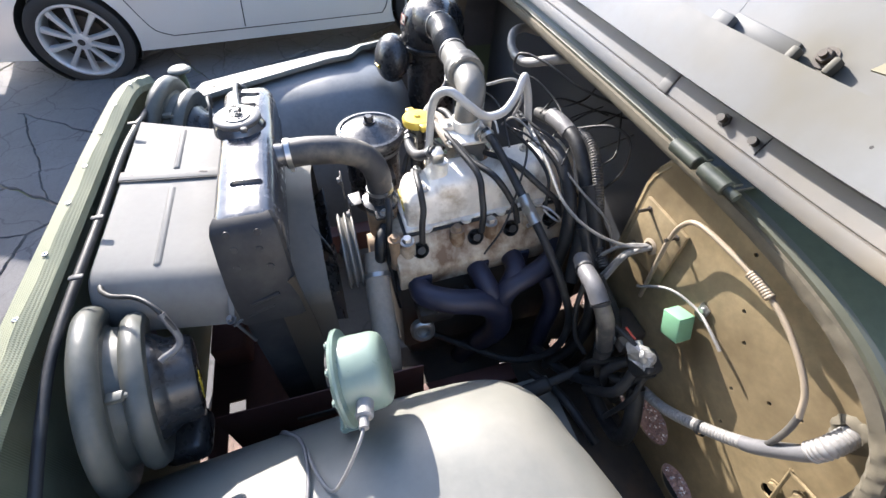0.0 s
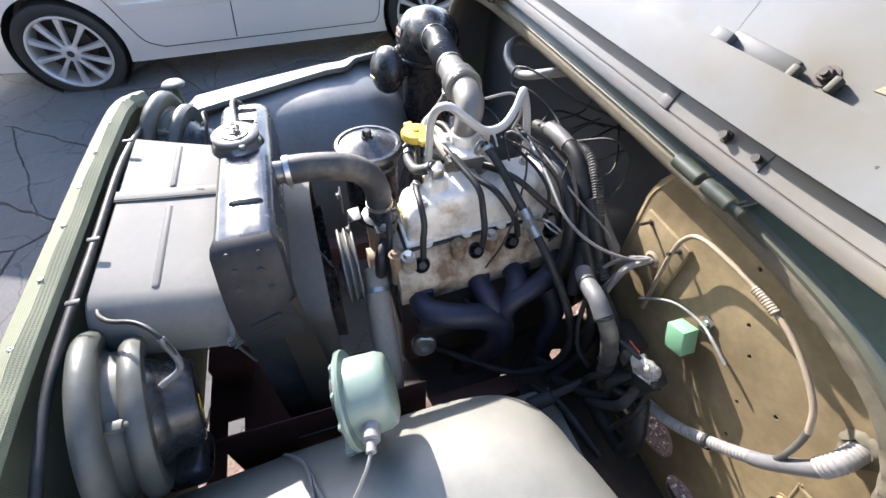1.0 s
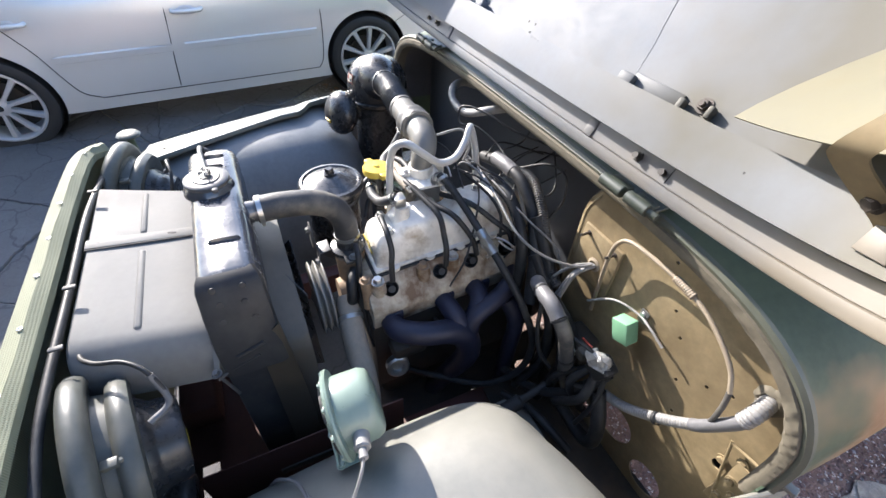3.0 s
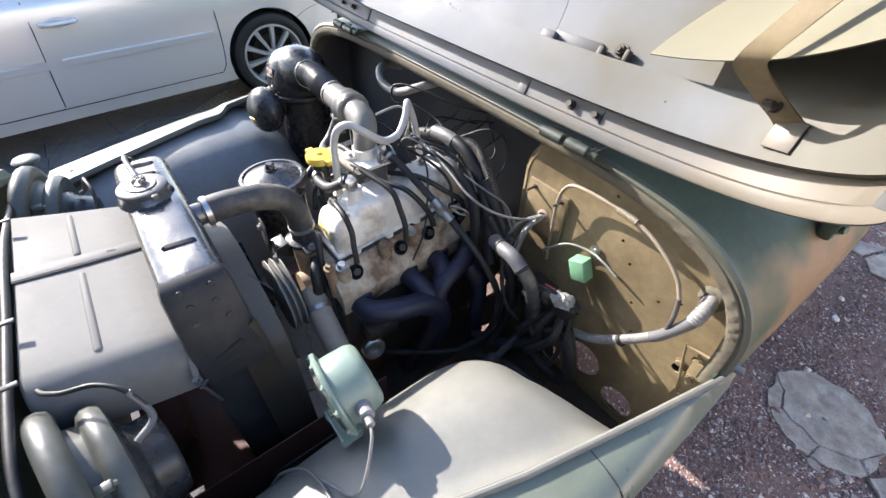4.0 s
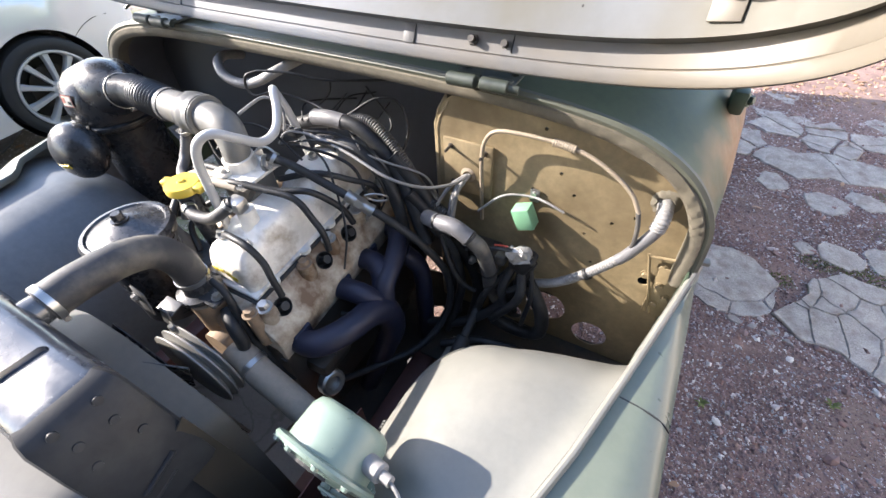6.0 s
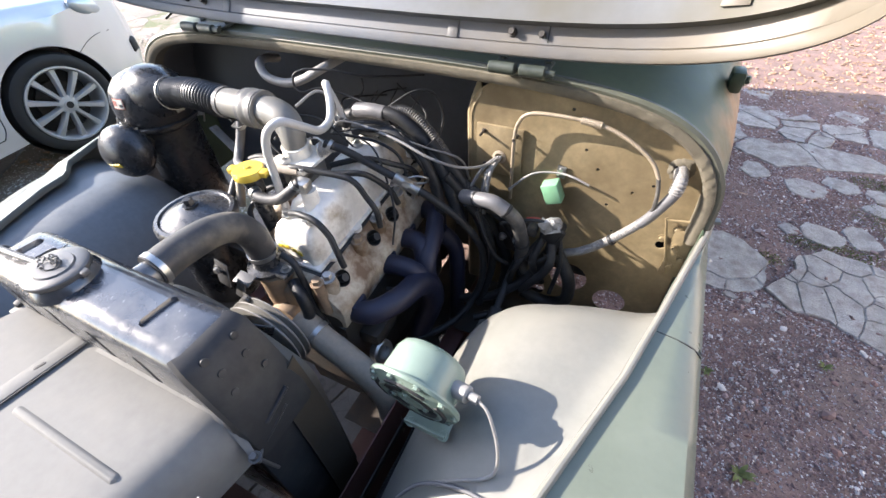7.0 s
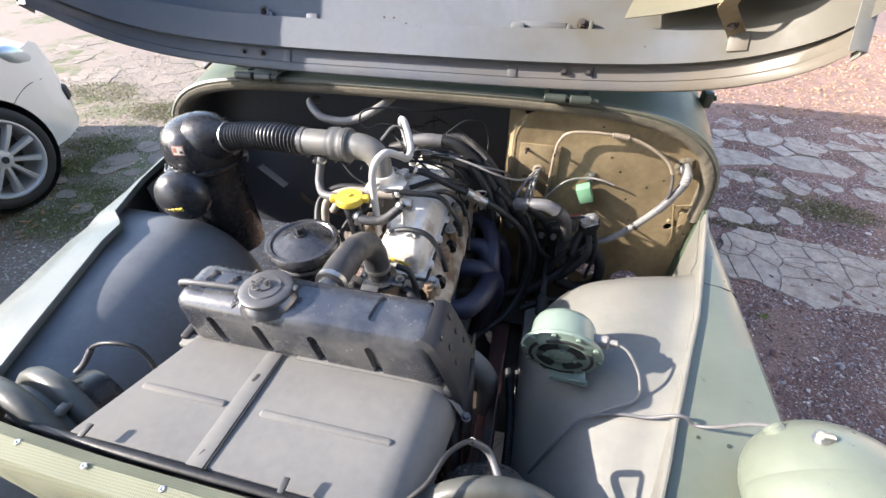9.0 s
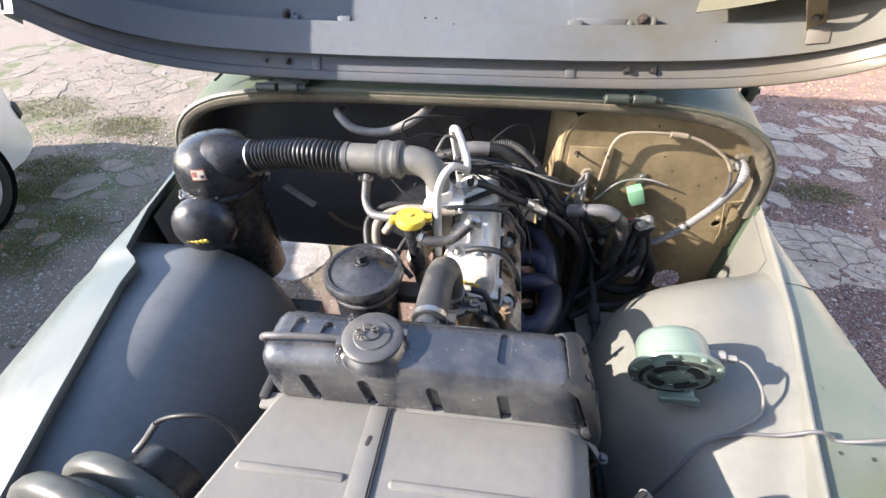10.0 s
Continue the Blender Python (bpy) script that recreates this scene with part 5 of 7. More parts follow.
# ---- air cleaner ----
air = thing("air_cleaner", (-0.63, 0.665, 0.7), "glossy black cylindrical air cleaner with a domed top", "air cleaner")
AX, AY = -0.628, 0.668
part("canister", lathe([(0, 0), (0.086, 0.0), (0.092, 0.01), (0.094, 0.33), (0.105, 0.34), (0.105, 0.35), (0, 0.35)], (AX, AY, 0.72), (0, 0, 1), 40), M_BLACK, air)
dome = lathe([(0.108, 0), (0.112, 0.012), (0.1135, 0.035), (0.110, 0.070), (0.098, 0.100), (0.072, 0.126), (0.035, 0.140), (0, 0.143)], (AX, AY, 1.08), (0, 0, 1), 48)
lathe([(0.082, 0), (0.079, 0.035), (0.070, 0.065), (0.054, 0.092), (0.045, 0.106), (0.042, 0.115), (0.0, 0.115)], (AX + 0.03, AY - 0.006, 1.155), (1, -0.06, 0.16), 32, dome)
dome = part("dome", dome, M_BLACK, air, "glossy black dome with a red and white sticker")
band = part("clamp_band", lathe([(0.108, 0), (0.116, 0.004), (0.116, 0.012), (0.108, 0.016)], (AX, AY, 1.066), (0, 0, 1), 48), M_BLACK, air)
for a in (-1.2, -2.3, 0.6):
    c = Vector((AX + 0.118 * math.cos(a), AY + 0.118 * math.sin(a), 1.068))
    b = tube([c + Vector((0, 0, -0.03)), c + Vector((0.008 * math.cos(a), 0.008 * math.sin(a), -0.005)), c + Vector((0, 0, 0.025))], 0.003)
    box(c, (0.022, 0.022, 0.012), 0.003, m=Matrix.Rotation(a, 4, "Z"), bm=b)
    part("spring_clip", b, M_STEEL, band)


def on_dome(a, z, w, h, name, mat, up=0.0):
    """A patch that follows the dome's wall at angle a and height z."""
    r0 = 0.1145 + up
    rows = [[(AX + (r0 - max(0, zz - 1.115) ** 2 * 2.2) * math.cos(t), AY + (r0 - max(0, zz - 1.115) ** 2 * 2.2) * math.sin(t), zz) for t in np.linspace(a - w / 2 / r0, a + w / 2 / r0, 6)] for zz in np.linspace(z - h / 2, z + h / 2, 4)]
    part(name, sheet(rows, 0.0006), mat, dome)


on_dome(-1.42, 1.160, 0.040, 0.030, "sticker", M_STICKER)
on_dome(-1.42, 1.160, 0.034, 0.024, "sticker_face", M_LABELWHITE, 0.0007)
on_dome(-1.50, 1.162, 0.012, 0.014, "sticker_bar", M_STICKER, 0.0013)
on_dome(-1.33, 1.156, 0.010, 0.008, "sticker_bar", M_SEAM, 0.0013)
b = bmesh.new()
bmesh.ops.create_uvsphere(b, u_segments=40, v_segments=24, radius=1)
bmesh.ops.transform(b, matrix=Matrix.Translation((-0.618, 0.515, 1.03)) @ Matrix.Rotation(-0.25, 4, "X") @ Matrix.Rotation(0.2, 4, "Z") @ Matrix.Diagonal((0.086, 0.056, 0.080, 1)), verts=b.verts)
cup = part("pre_cleaner", b, M_BLACK, air, "glossy black egg-shaped pre-cleaner bowl with yellow writing")
for k in range(5):
    part("writing_bar", box((-0.642 + 0.013 * k, 0.4575 + 0.0016 * abs(k - 2), 1.008 + 0.002 * k), (0.009, 0.005, 0.012), 0.0004, m=Matrix.Rotation(0.35, 4, "X")), M_YPAINT, cup)
part("pre_cleaner_neck", cyl((-0.618, 0.53, 1.035), (-0.63, 0.62, 1.035), 0.04, seg=20), M_BLACK, air)
# ---- intake duct ----
duct = thing("intake_duct", (-0.25, 0.62, 1.15), "black corrugated intake hose leading to a grey elbow", "hose")
part("bellows", tube([(-0.490, 0.655, 1.172), (-0.41, 0.645, 1.190), (-0.31, 0.622, 1.206), (-0.215, 0.610, 1.208)], 0.0355, seg=24, ribs=0.0065, pitch=0.0125), M_BELLOWS, duct, "black corrugated rubber bellows")
b = tube([(-0.22, 0.610, 1.209), (-0.16, 0.606, 1.212), (-0.10, 0.602, 1.214)], 0.036, seg=24)
part("straight_tube", b, M_ELBOW, duct, "grey intake tube")
part("collar", lathe([(0.036, 0), (0.046, 0.002), (0.047, 0.012), (0.044, 0.018), (0.044, 0.034), (0.047, 0.040), (0.046, 0.05), (0.036, 0.052)], (-0.112, 0.603, 1.214), (1, -0.04, 0.02), 28), M_ELBOW, duct)
b = tube([(-0.07, 0.600, 1.216), (-0.03, 0.597, 1.216), (0.0, 0.592, 1.209), (0.020, 0.584, 1.193), (0.030, 0.575, 1.172), (0.034, 0.568, 1.150)], 0.036, seg=24, radii=[0.036, 0.036, 0.035, 0.033, 0.030, 0.028])
part("elbow", b, M_ELBOW, duct, "grey cast intake elbow")
for c, d, r in (((-0.205, 0.610, 1.209), (1, -0.05, 0.03), 0.0375), ((-0.072, 0.60, 1.216), (1, -0.05, 0.02), 0.0445), ((-0.115, 0.603, 1.214), (1, -0.05, 0.02), 0.043)):
    part("hose_clip", clamp_ring(c, d, r, 0.012), M_CAP, duct, "dull steel clip")
part("wide_clamp", clamp_ring((-0.499, 0.655, 1.170), (1, -0.1, 0.18), 0.0445, 0.020), M_STEEL, duct, "wide bright steel clamp")

SHEAR = Matrix(((1, 0, 0, 0), (0, 1, 0, 0), (0, 0.07, 1, 0.007), (0, 0, 0, 1)))
for o in (head, *head.children_recursive, cover, *cover.children_recursive, man, *man.children_recursive):
    o.data.transform(SHEAR)

# ---- horn ----
horn = thing("horn", (0.56, 0.22, 0.9), "pale green enamelled round horn with a slotted front", "horn")
HC, HD = Vector((0.548, 0.200, 1.012)), Vector((-0.06, -0.97, -0.17)).normalized()
part("drum", lathe([(0, -0.066), (0.05, -0.066), (0.060, -0.061), (0.066, -0.048), (0.068, -0.01), (0.068, 0.006), (0, 0.006)], HC, HD, 40), M_HORN, horn)
face = part("front_flange", lathe([(0.068, -0.002), (0.083, 0.0), (0.085, 0.004), (0.083, 0.009), (0.070, 0.011), (0.064, 0.016), (0.056, 0.018), (0.050, 0.013), (0.030, 0.013), (0.024, 0.018), (0.0, 0.020)], HC + HD * 0.004, HD, 44), M_HORN, horn)
hu, hv, _ = frame_of(HD)
for k in range(10):
    a = 2 * math.pi * k / 10
    part("flange_screw", hexbolt(HC + HD * 0.013 + (hu * math.cos(a) + hv * math.sin(a)) * 0.077, HD, 0.0055, 0.005), M_HORN, face)
for k in range(4):
    for r0, r1, w in ((0.034, 0.050, 0.26), (0.060, 0.0665, 0.16)):
        a0 = math.pi / 2 * k + (0.0 if r0 < 0.05 else 0.78)
        ring = [(r0, a) for a in np.linspace(a0 + w, a0 + math.pi / 2 - w, 8)] + [(r1, a) for a in np.linspace(a0 + math.pi / 2 - w - 0.04, a0 + w + 0.04, 8)]
        t = bmesh.new()
        f = t.faces.new([t.verts.new(HC + HD * 0.0175 + (hu * math.cos(a) + hv * math.sin(a)) * r) for r, a in ring])
        g = bmesh.ops.extrude_face_region(t, geom=[f])
        bmesh.ops.translate(t, vec=HD * 0.0045, verts=[v for v in g["geom"] if isinstance(v, bmesh.types.BMVert)])
        bmesh.ops.recalc_face_normals(t, faces=t.faces)
        part("sound_slot", t, M_SEAM, face, smooth=False)
for k in range(4):
    a = math.pi / 2 * k
    part("face_screw", hexbolt(HC + HD * 0.021 + (hu * math.cos(a) + hv * math.sin(a)) * 0.030, HD, 0.0045, 0.004), M_HORN, face)
b = cyl((0.598, 0.220, 1.032), (0.638, 0.213, 1.040), 0.0145, seg=16, bevel=0.003)
cyl((0.634, 0.213, 1.040), (0.654, 0.210, 1.043), 0.008, seg=10, bm=b)
part("plug", b, M_LOOM, horn, "pale grey cable plug")
b = box((0.572, 0.188, 0.938), (0.080, 0.040, 0.006), 0.002, m=Matrix.Rotation(0.1, 4, "Y"))
box((0.572, 0.170, 0.945), (0.076, 0.005, 0.014), 0.002, bm=b)
box((0.565, 0.198, 0.945), (0.05, 0.012, 0.04), 0.004, bm=b)
for x, y in ((0.545, 0.175), (0.605, 0.175), (0.60, 0.205)):
    hexbolt((x, y, 0.939), (0, 0, 1), 0.007, 0.007, b)
part("bracket", b, M_HORN, horn)

# ---- headlamps behind the grille ----
def headlamp(left):
    sx = (lambda x: -0.01 - x) if left else (lambda x: x)
    lamp = thing("headlamp", (sx(0.42), -0.13, 0.86), "dark green headlamp bucket seen from behind", "headlamp", "pair of headlamps")
    c, d = (Vector((-0.398, -0.224, 0.968)), Vector((0.20, 1, -0.22)).normalized()) if left else (Vector((0.458, -0.224, 0.968)), Vector((-0.20, 1, -0.22)).normalized())
    part("outer_ring", lathe([(0.148, -0.004), (0.160, 0.0), (0.166, 0.008), (0.166, 0.020), (0.160, 0.031), (0.148, 0.036), (0.128, 0.030), (0.122, 0.034), (0.118, 0.058), (0.0, 0.058)], c, d, 56), M_LAMPD, lamp)
    part("inner_ring", lathe([(0.118, 0.052), (0.132, 0.056), (0.139, 0.064), (0.140, 0.076), (0.134, 0.087), (0.120, 0.091), (0.096, 0.082), (0, 0.082)], c, d, 56), M_LAMPD, lamp)
    part("bucket", lathe([(0.098, 0.080), (0.096, 0.090), (0.086, 0.104), (0.082, 0.110), (0.080, 0.140), (0.075, 0.150), (0.068, 0.152), (0, 0.152)], c, d, 44), M_BLACK, lamp)
    u, v, _ = frame_of(d)
    for k in range(3):
        a = 1.1 + k * 2.1
        b = box(c + d * 0.048 + (u * math.cos(a) + v * math.sin(a)) * 0.136, (0.016, 0.024, 0.012), 0.003)
        hexbolt(c + d * 0.056 + (u * math.cos(a) + v * math.sin(a)) * 0.136, d, 0.005, 0.008, b)
        part("ring_clip", b, M_LAMPD, lamp)
    if not left:
        for row in (0, 1):
            for k in range(6):
                part("writing_bar", box(c + d * 0.1525 + u * (0.030 - 0.014 * row) + v * (0.032 - 0.012 * k - 0.004 * row), (0.006, 0.002, 0.007 - 0.002 * (k % 2)), 0.0004), M_YPAINT, lamp)
    arc = [(0.452, -0.098, 1.040), (0.430, -0.066, 1.052), (0.403, -0.078, 1.103), (0.372, -0.112, 1.116), (0.345, -0.165, 1.108), (0.28, -0.20, 1.085), (0.10, -0.215, 1.07)]
    if left:
        arc = [(-0.395, -0.085, 1.030), (-0.380, -0.072, 1.045), (-0.345, -0.058, 1.090), (-0.295, -0.052, 1.112), (-0.245, -0.045, 1.100), (-0.215, -0.06, 1.055), (-0.205, -0.10, 1.00)]
    w = part("cable", tube(arc, 0.0042), M_RUBBER, lamp, "dusty grey lamp cable")
    part("cable_tape", tube(arc[:3], 0.006), M_TAPE, w)
    return lamp


headlamp(False)
headlamp(True)
b = bmesh.new()
bmesh.ops.create_uvsphere(b, u_segments=40, v_segments=24, radius=1)
for v in b.verts:
    v.co.z = v.co.z * (0.95 if v.co.z > 0 else 0.6)
    v.co.y = v.co.y * (1.0 if v.co.y > 0 else 1.15)
bmesh.ops.transform(b, matrix=Matrix.Translation((0.94, -0.035, 1.055)) @ Matrix.Diagonal((0.124, 0.125, 0.118, 1)), verts=b.verts)
lamp = thing("marker_lamp", (0.925, -0.07, 0.95), "pale green domed lamp housing on the fender", "lamp")
dome = part("housing", b, M_LAMP, lamp)
rows = [[(0.94 + 0.128 * math.cos(a) * s, y, 1.056 + 0.121 * math.sin(a) * s) for a in np.linspace(0.15, math.pi - 0.15, 24)] for y, s in ((-0.035, 1.0), (-0.045, 1.025), (-0.06, 1.03), (-0.12, 0.99), (-0.17, 0.90), (-0.18, 0.82))]
part("visor", sheet(rows, 0.003), M_LAMP, dome)
part("lens", lathe([(0.085, 0), (0.08, 0.012), (0.05, 0.02), (0, 0.022)], (0.94, -0.15, 1.03), (0, -1, 0.1), 32), M_LENS, dome)
part("lens_ring", lathe([(0.082, -0.005), (0.095, 0), (0.095, 0.012), (0.084, 0.016)], (0.94, -0.145, 1.03), (0, -1, 0.1), 32), M_LAMP, dome)
b = hexbolt((0.895, 0.015, 1.148), (-0.4, 0.2, 0.9), 0.008, 0.012)
part("screw", cyl((0.905, 0.016, 1.155), (0.885, 0.012, 1.163), 0.006, seg=8, bm=b), M_STEEL, dome)
part("foot", cyl((0.915, -0.05, 0.93), (0.915, -0.05, 1.0), 0.05, seg=24), M_LAMP, lamp)
part("cable_socket", cyl((0.858, 0.052, 1.105), (0.885, 0.02, 1.095), 0.016, seg=18, bevel=0.005), M_LAMP, lamp)
b = cyl((-0.70, -0.20, 0.93), (-0.70, -0.20, 1.02), 0.012, seg=14)
mush = thing("fender_marker", (-0.70, -0.20, 0.93), "dark green mushroom-shaped marker lamp on a stalk", "lamp")
part("stalk", b, M_DGREEN, mush)
part("cap", lathe([(0.012, -0.006), (0.034, -0.002), (0.037, 0.003), (0.032, 0.008), (0.0, 0.012)], (-0.70, -0.20, 1.02), (0, 0, 1), 28), M_HINGE, mush)

# ---- hoses, wires and looms ----
def line_thing(name, pts, r, mat, label, category="cable", **kw):
    return solo(name, tube(pts, r, **kw), mat, label, category)


for pts in ([(0.115, 0.425, 1.082), (0.15, 0.418, 1.096), (0.195, 0.415, 1.092), (0.222, 0.415, 1.06), (0.238, 0.408, 1.03), (0.25, 0.405, 0.985)], [(0.0, 0.53, 1.10), (0.06, 0.515, 1.135), (0.13, 0.53, 1.130), (0.20, 0.548, 1.115), (0.235, 0.55, 1.07), (0.255, 0.548, 1.04), (0.26, 0.546, 0.995)], [(0.0, 0.55, 1.085), (0.07, 0.53, 1.125), (0.15, 0.55, 1.118), (0.21, 0.585, 1.11), (0.245, 0.625, 1.05), (0.258, 0.638, 1.0)], [(0.10, 0.60, 1.10), (0.17, 0.65, 1.105), (0.225, 0.70, 1.07), (0.25, 0.735, 1.04), (0.262, 0.745, 1.005)]):
    line_thing("spark_plug_lead", pts, 0.0075, M_RUBBER, "dusty black spark plug lead over the rocker cover")
for k, pts in enumerate(([(-0.10, 0.50, 1.06), (-0.06, 0.50, 1.11), (0.0, 0.505, 1.125), (0.08, 0.515, 1.128)], [(-0.12, 0.47, 1.0), (-0.12, 0.51, 1.08), (-0.06, 0.53, 1.112), (0.02, 0.53, 1.118), (0.09, 0.54, 1.122)])):
    line_thing("coolant_hose", pts, 0.011, M_TANHOSE, "dusty grey rubber hose", "hose")
bl = thing("brake_servo_hose", (0.286, 0.642, 0.6), "black rubber hose with a steel coupling", "hose")
part("rubber_hose", tube([(0.105, 0.592, 1.165), (0.15, 0.605, 1.150), (0.215, 0.628, 1.105), (0.282, 0.642, 1.068), (0.35, 0.662, 1.02), (0.42, 0.69, 0.94), (0.462, 0.715, 0.83), (0.46, 0.70, 0.70), (0.42, 0.62, 0.62), (0.34, 0.52, 0.60), (0.26, 0.42, 0.60)], 0.0098, seg=12), M_RUBBER, bl)
b = cyl((0.262, 0.637, 1.082), (0.308, 0.650, 1.048), 0.0135, seg=14)
cyl((0.278, 0.641, 1.07), (0.292, 0.645, 1.06), 0.016, seg=6, bm=b)
part("coupling", b, M_STEEL, bl)
for c in ((0.262, 0.637, 1.082), (0.31, 0.651, 1.047), (0.118, 0.596, 1.161)):
    part("hose_clip", clamp_ring(c, (0.07, 0.02, -0.045), 0.0125, 0.008), M_STEEL, bl)
line_thing("throttle_cable", [(0.06, 0.72, 1.145), (0.13, 0.70, 1.165), (0.24, 0.69, 1.152), (0.34, 0.69, 1.118), (0.40, 0.735, 1.082), (0.442, 0.80, 1.064), (0.452, 0.857, 1.06)], 0.0034, M_LOOM, "thin grey throttle cable")
line_thing("choke_cable", [(0.02, 0.74, 1.13), (0.16, 0.73, 1.14), (0.28, 0.76, 1.10), (0.36, 0.80, 1.06), (0.375, 0.83, 0.98)], 0.0028, M_LOOM, "thin grey control cable")
line_thing("wiring_loom", [(-0.02, 0.80, 1.11), (0.08, 0.79, 1.145), (0.18, 0.79, 1.155), (0.26, 0.79, 1.10), (0.32, 0.775, 1.02), (0.36, 0.755, 0.95), (0.39, 0.74, 0.90)], 0.017, M_RUBBER, "thick black taped wiring loom")
line_thing("wiring_loom", [(0.10, 0.75, 1.12), (0.20, 0.75, 1.125), (0.28, 0.75, 1.06), (0.32, 0.74, 0.97), (0.33, 0.73, 0.85)], 0.016, M_RUBBER, "thick black taped wiring loom")
line_thing("corrugated_conduit", [(0.16, 0.81, 1.16), (0.215, 0.81, 1.162), (0.27, 0.805, 1.125), (0.315, 0.80, 1.075), (0.36, 0.80, 1.0), (0.42, 0.79, 0.97)], 0.010, M_GREYHOSE, "black corrugated wiring conduit", "conduit", ribs=0.003, pitch=0.006)
line_thing("taped_loom", [(0.06, 0.79, 1.15), (0.11, 0.788, 1.158), (0.15, 0.79, 1.156)], 0.020, M_TAPE, "grey taped end of a wiring loom", "loom")
tl = thing("battery_cable", (0.5, 0.74, 0.6), "grey taped thick cable loom with black ends", "loom")
part("taped_part", tube([(0.40, 0.735, 0.995), (0.445, 0.712, 1.016), (0.49, 0.704, 1.024), (0.525, 0.704, 1.008)], 0.019, seg=14), M_TAPE, tl)
part("sleeve", tube([(0.522, 0.704, 1.010), (0.552, 0.712, 0.975), (0.568, 0.728, 0.89), (0.565, 0.75, 0.81), (0.60, 0.77, 0.72)], 0.018, seg=14), M_GREYHOSE, tl)
for c, d in (((0.445, 0.712, 1.016), (1, -0.35, 0.35)), ((0.525, 0.704, 1.008), (0.7, 0.1, -0.7)), ((0.567, 0.727, 0.895), (0.2, 0.2, -1))):
    part("cable_tie", lathe([(0.0192, -0.003), (0.0205, -0.003), (0.0205, 0.003), (0.0192, 0.003)], c, d, 18), M_RUBBER, tl)
cc = thing("firewall_conduit", (0.8, 0.81, 0.9), "pale grey corrugated conduit through the firewall", "conduit")
part("conduit", tube([(0.66, 0.785, 0.842), (0.715, 0.790, 0.868), (0.78, 0.798, 0.93), (0.835, 0.806, 1.0), (0.866, 0.811, 1.06)], 0.0098, seg=16, ribs=0.0016, pitch=0.0062), M_LOOM, cc)
part("tape_wrap", tube([(0.825, 0.804, 0.985), (0.84, 0.806, 1.008), (0.869, 0.811, 1.07), (0.874, 0.816, 1.09)], 0.0122, seg=16), M_TAPE, cc)
part("elbow_end", tube([(0.872, 0.812, 1.08), (0.875, 0.822, 1.106), (0.872, 0.858, 1.118)], 0.0135, seg=16, ribs=0.0018, pitch=0.006), M_LOOM, cc)
part("cable_tie", lathe([(0.0125, -0.004), (0.0138, -0.004), (0.0138, 0.004), (0.0125, 0.004)], (0.775, 0.7945, 0.924), (0.6, 0.05, 0.7), 18), M_RUBBER, cc)
b = lathe([(0.013, 0.006), (0.018, 0.008), (0.025, 0.005), (0.029, 0.0), (0.025, -0.004)], (0.872, 0.857, 1.117), (0, -1, 0), 26)
for v in b.verts:
    v.co += Vector((noise.noise(v.co * 90), 0.6 * noise.noise(v.co * 90 + Vector((7, 0, 0))), noise.noise(v.co * 90 + Vector((0, 9, 0))))) * 0.006
part("sealing_putty", b, M_WELT, cc, "lumpy dusty sealing putty")
part("tail_wire", tube([(0.830, 0.809, 1.115), (0.838, 0.804, 1.085), (0.842, 0.802, 1.045), (0.840, 0.808, 1.02)], 0.0048), M_GREYHOSE, cc)
bp = thing("brake_pipe", (0.68, 0.82, 1.1), "thin tan painted brake pipe on the firewall", "pipe")
part("pipe", tube([(0.488, 0.856, 0.93), (0.491, 0.842, 1.03), (0.494, 0.830, 1.13), (0.503, 0.829, 1.178), (0.53, 0.828, 1.203), (0.595, 0.828, 1.209), (0.666, 0.828, 1.206), (0.72, 0.826, 1.195), (0.772, 0.820, 1.172), (0.81, 0.814, 1.145), (0.832, 0.808, 1.112)], 0.0046), M_BRAKE, bp)
part("ferrule", tube([(0.644, 0.828, 1.2075), (0.666, 0.828, 1.206), (0.69, 0.8275, 1.2025)], 0.0078, ribs=0.0008, pitch=0.0045), M_BRAKE, bp)
gr = thing("green_relay", (0.605, 0.815, 1.0), "small green plastic relay box on the firewall", "relay")
part("relay_body", box((0.607, 0.828, 1.004), (0.043, 0.036, 0.056), 0.003, 2, m=Matrix.Rotation(-0.40, 4, "Y")), M_RELAY, gr)
b = box((0.616, 0.853, 1.050), (0.022, 0.004, 0.035), 0.003)
part("mounting_tab", cyl((0.616, 0.846, 1.056), (0.616, 0.854, 1.056), 0.006, seg=12, bm=b), M_STEEL, gr)
line_thing("braided_wire", [(0.49, 0.825, 0.98), (0.545, 0.838, 1.035), (0.605, 0.848, 1.048), (0.65, 0.840, 1.050), (0.69, 0.838, 1.038)], 0.0031, M_LOOM, "pale braided wire end on the firewall")
# Extra black looms, added to darken the wall where it lies in shadow.
for pts, r in (([(0.28, 0.79, 1.10), (0.345, 0.795, 1.02), (0.40, 0.80, 0.92), (0.44, 0.80, 0.80), (0.45, 0.77, 0.62)], 0.019), ([(0.33, 0.77, 1.02), (0.40, 0.785, 0.93), (0.47, 0.80, 0.84), (0.51, 0.80, 0.72), (0.50, 0.76, 0.58)], 0.017), ([(0.44, 0.76, 0.97), (0.50, 0.79, 0.90), (0.54, 0.805, 0.80), (0.56, 0.80, 0.66)], 0.014), ([(0.40, 0.75, 0.96), (0.455, 0.76, 0.88), (0.48, 0.75, 0.76), (0.46, 0.70, 0.62)], 0.012)):
    line_thing("wiring_loom", pts, r, M_RUBBER, "thick black taped wiring loom")
ss = thing("steering_shaft", (0.5, 0.80, 0.6), "dark steering shaft with a joint beside the engine", "shaft")
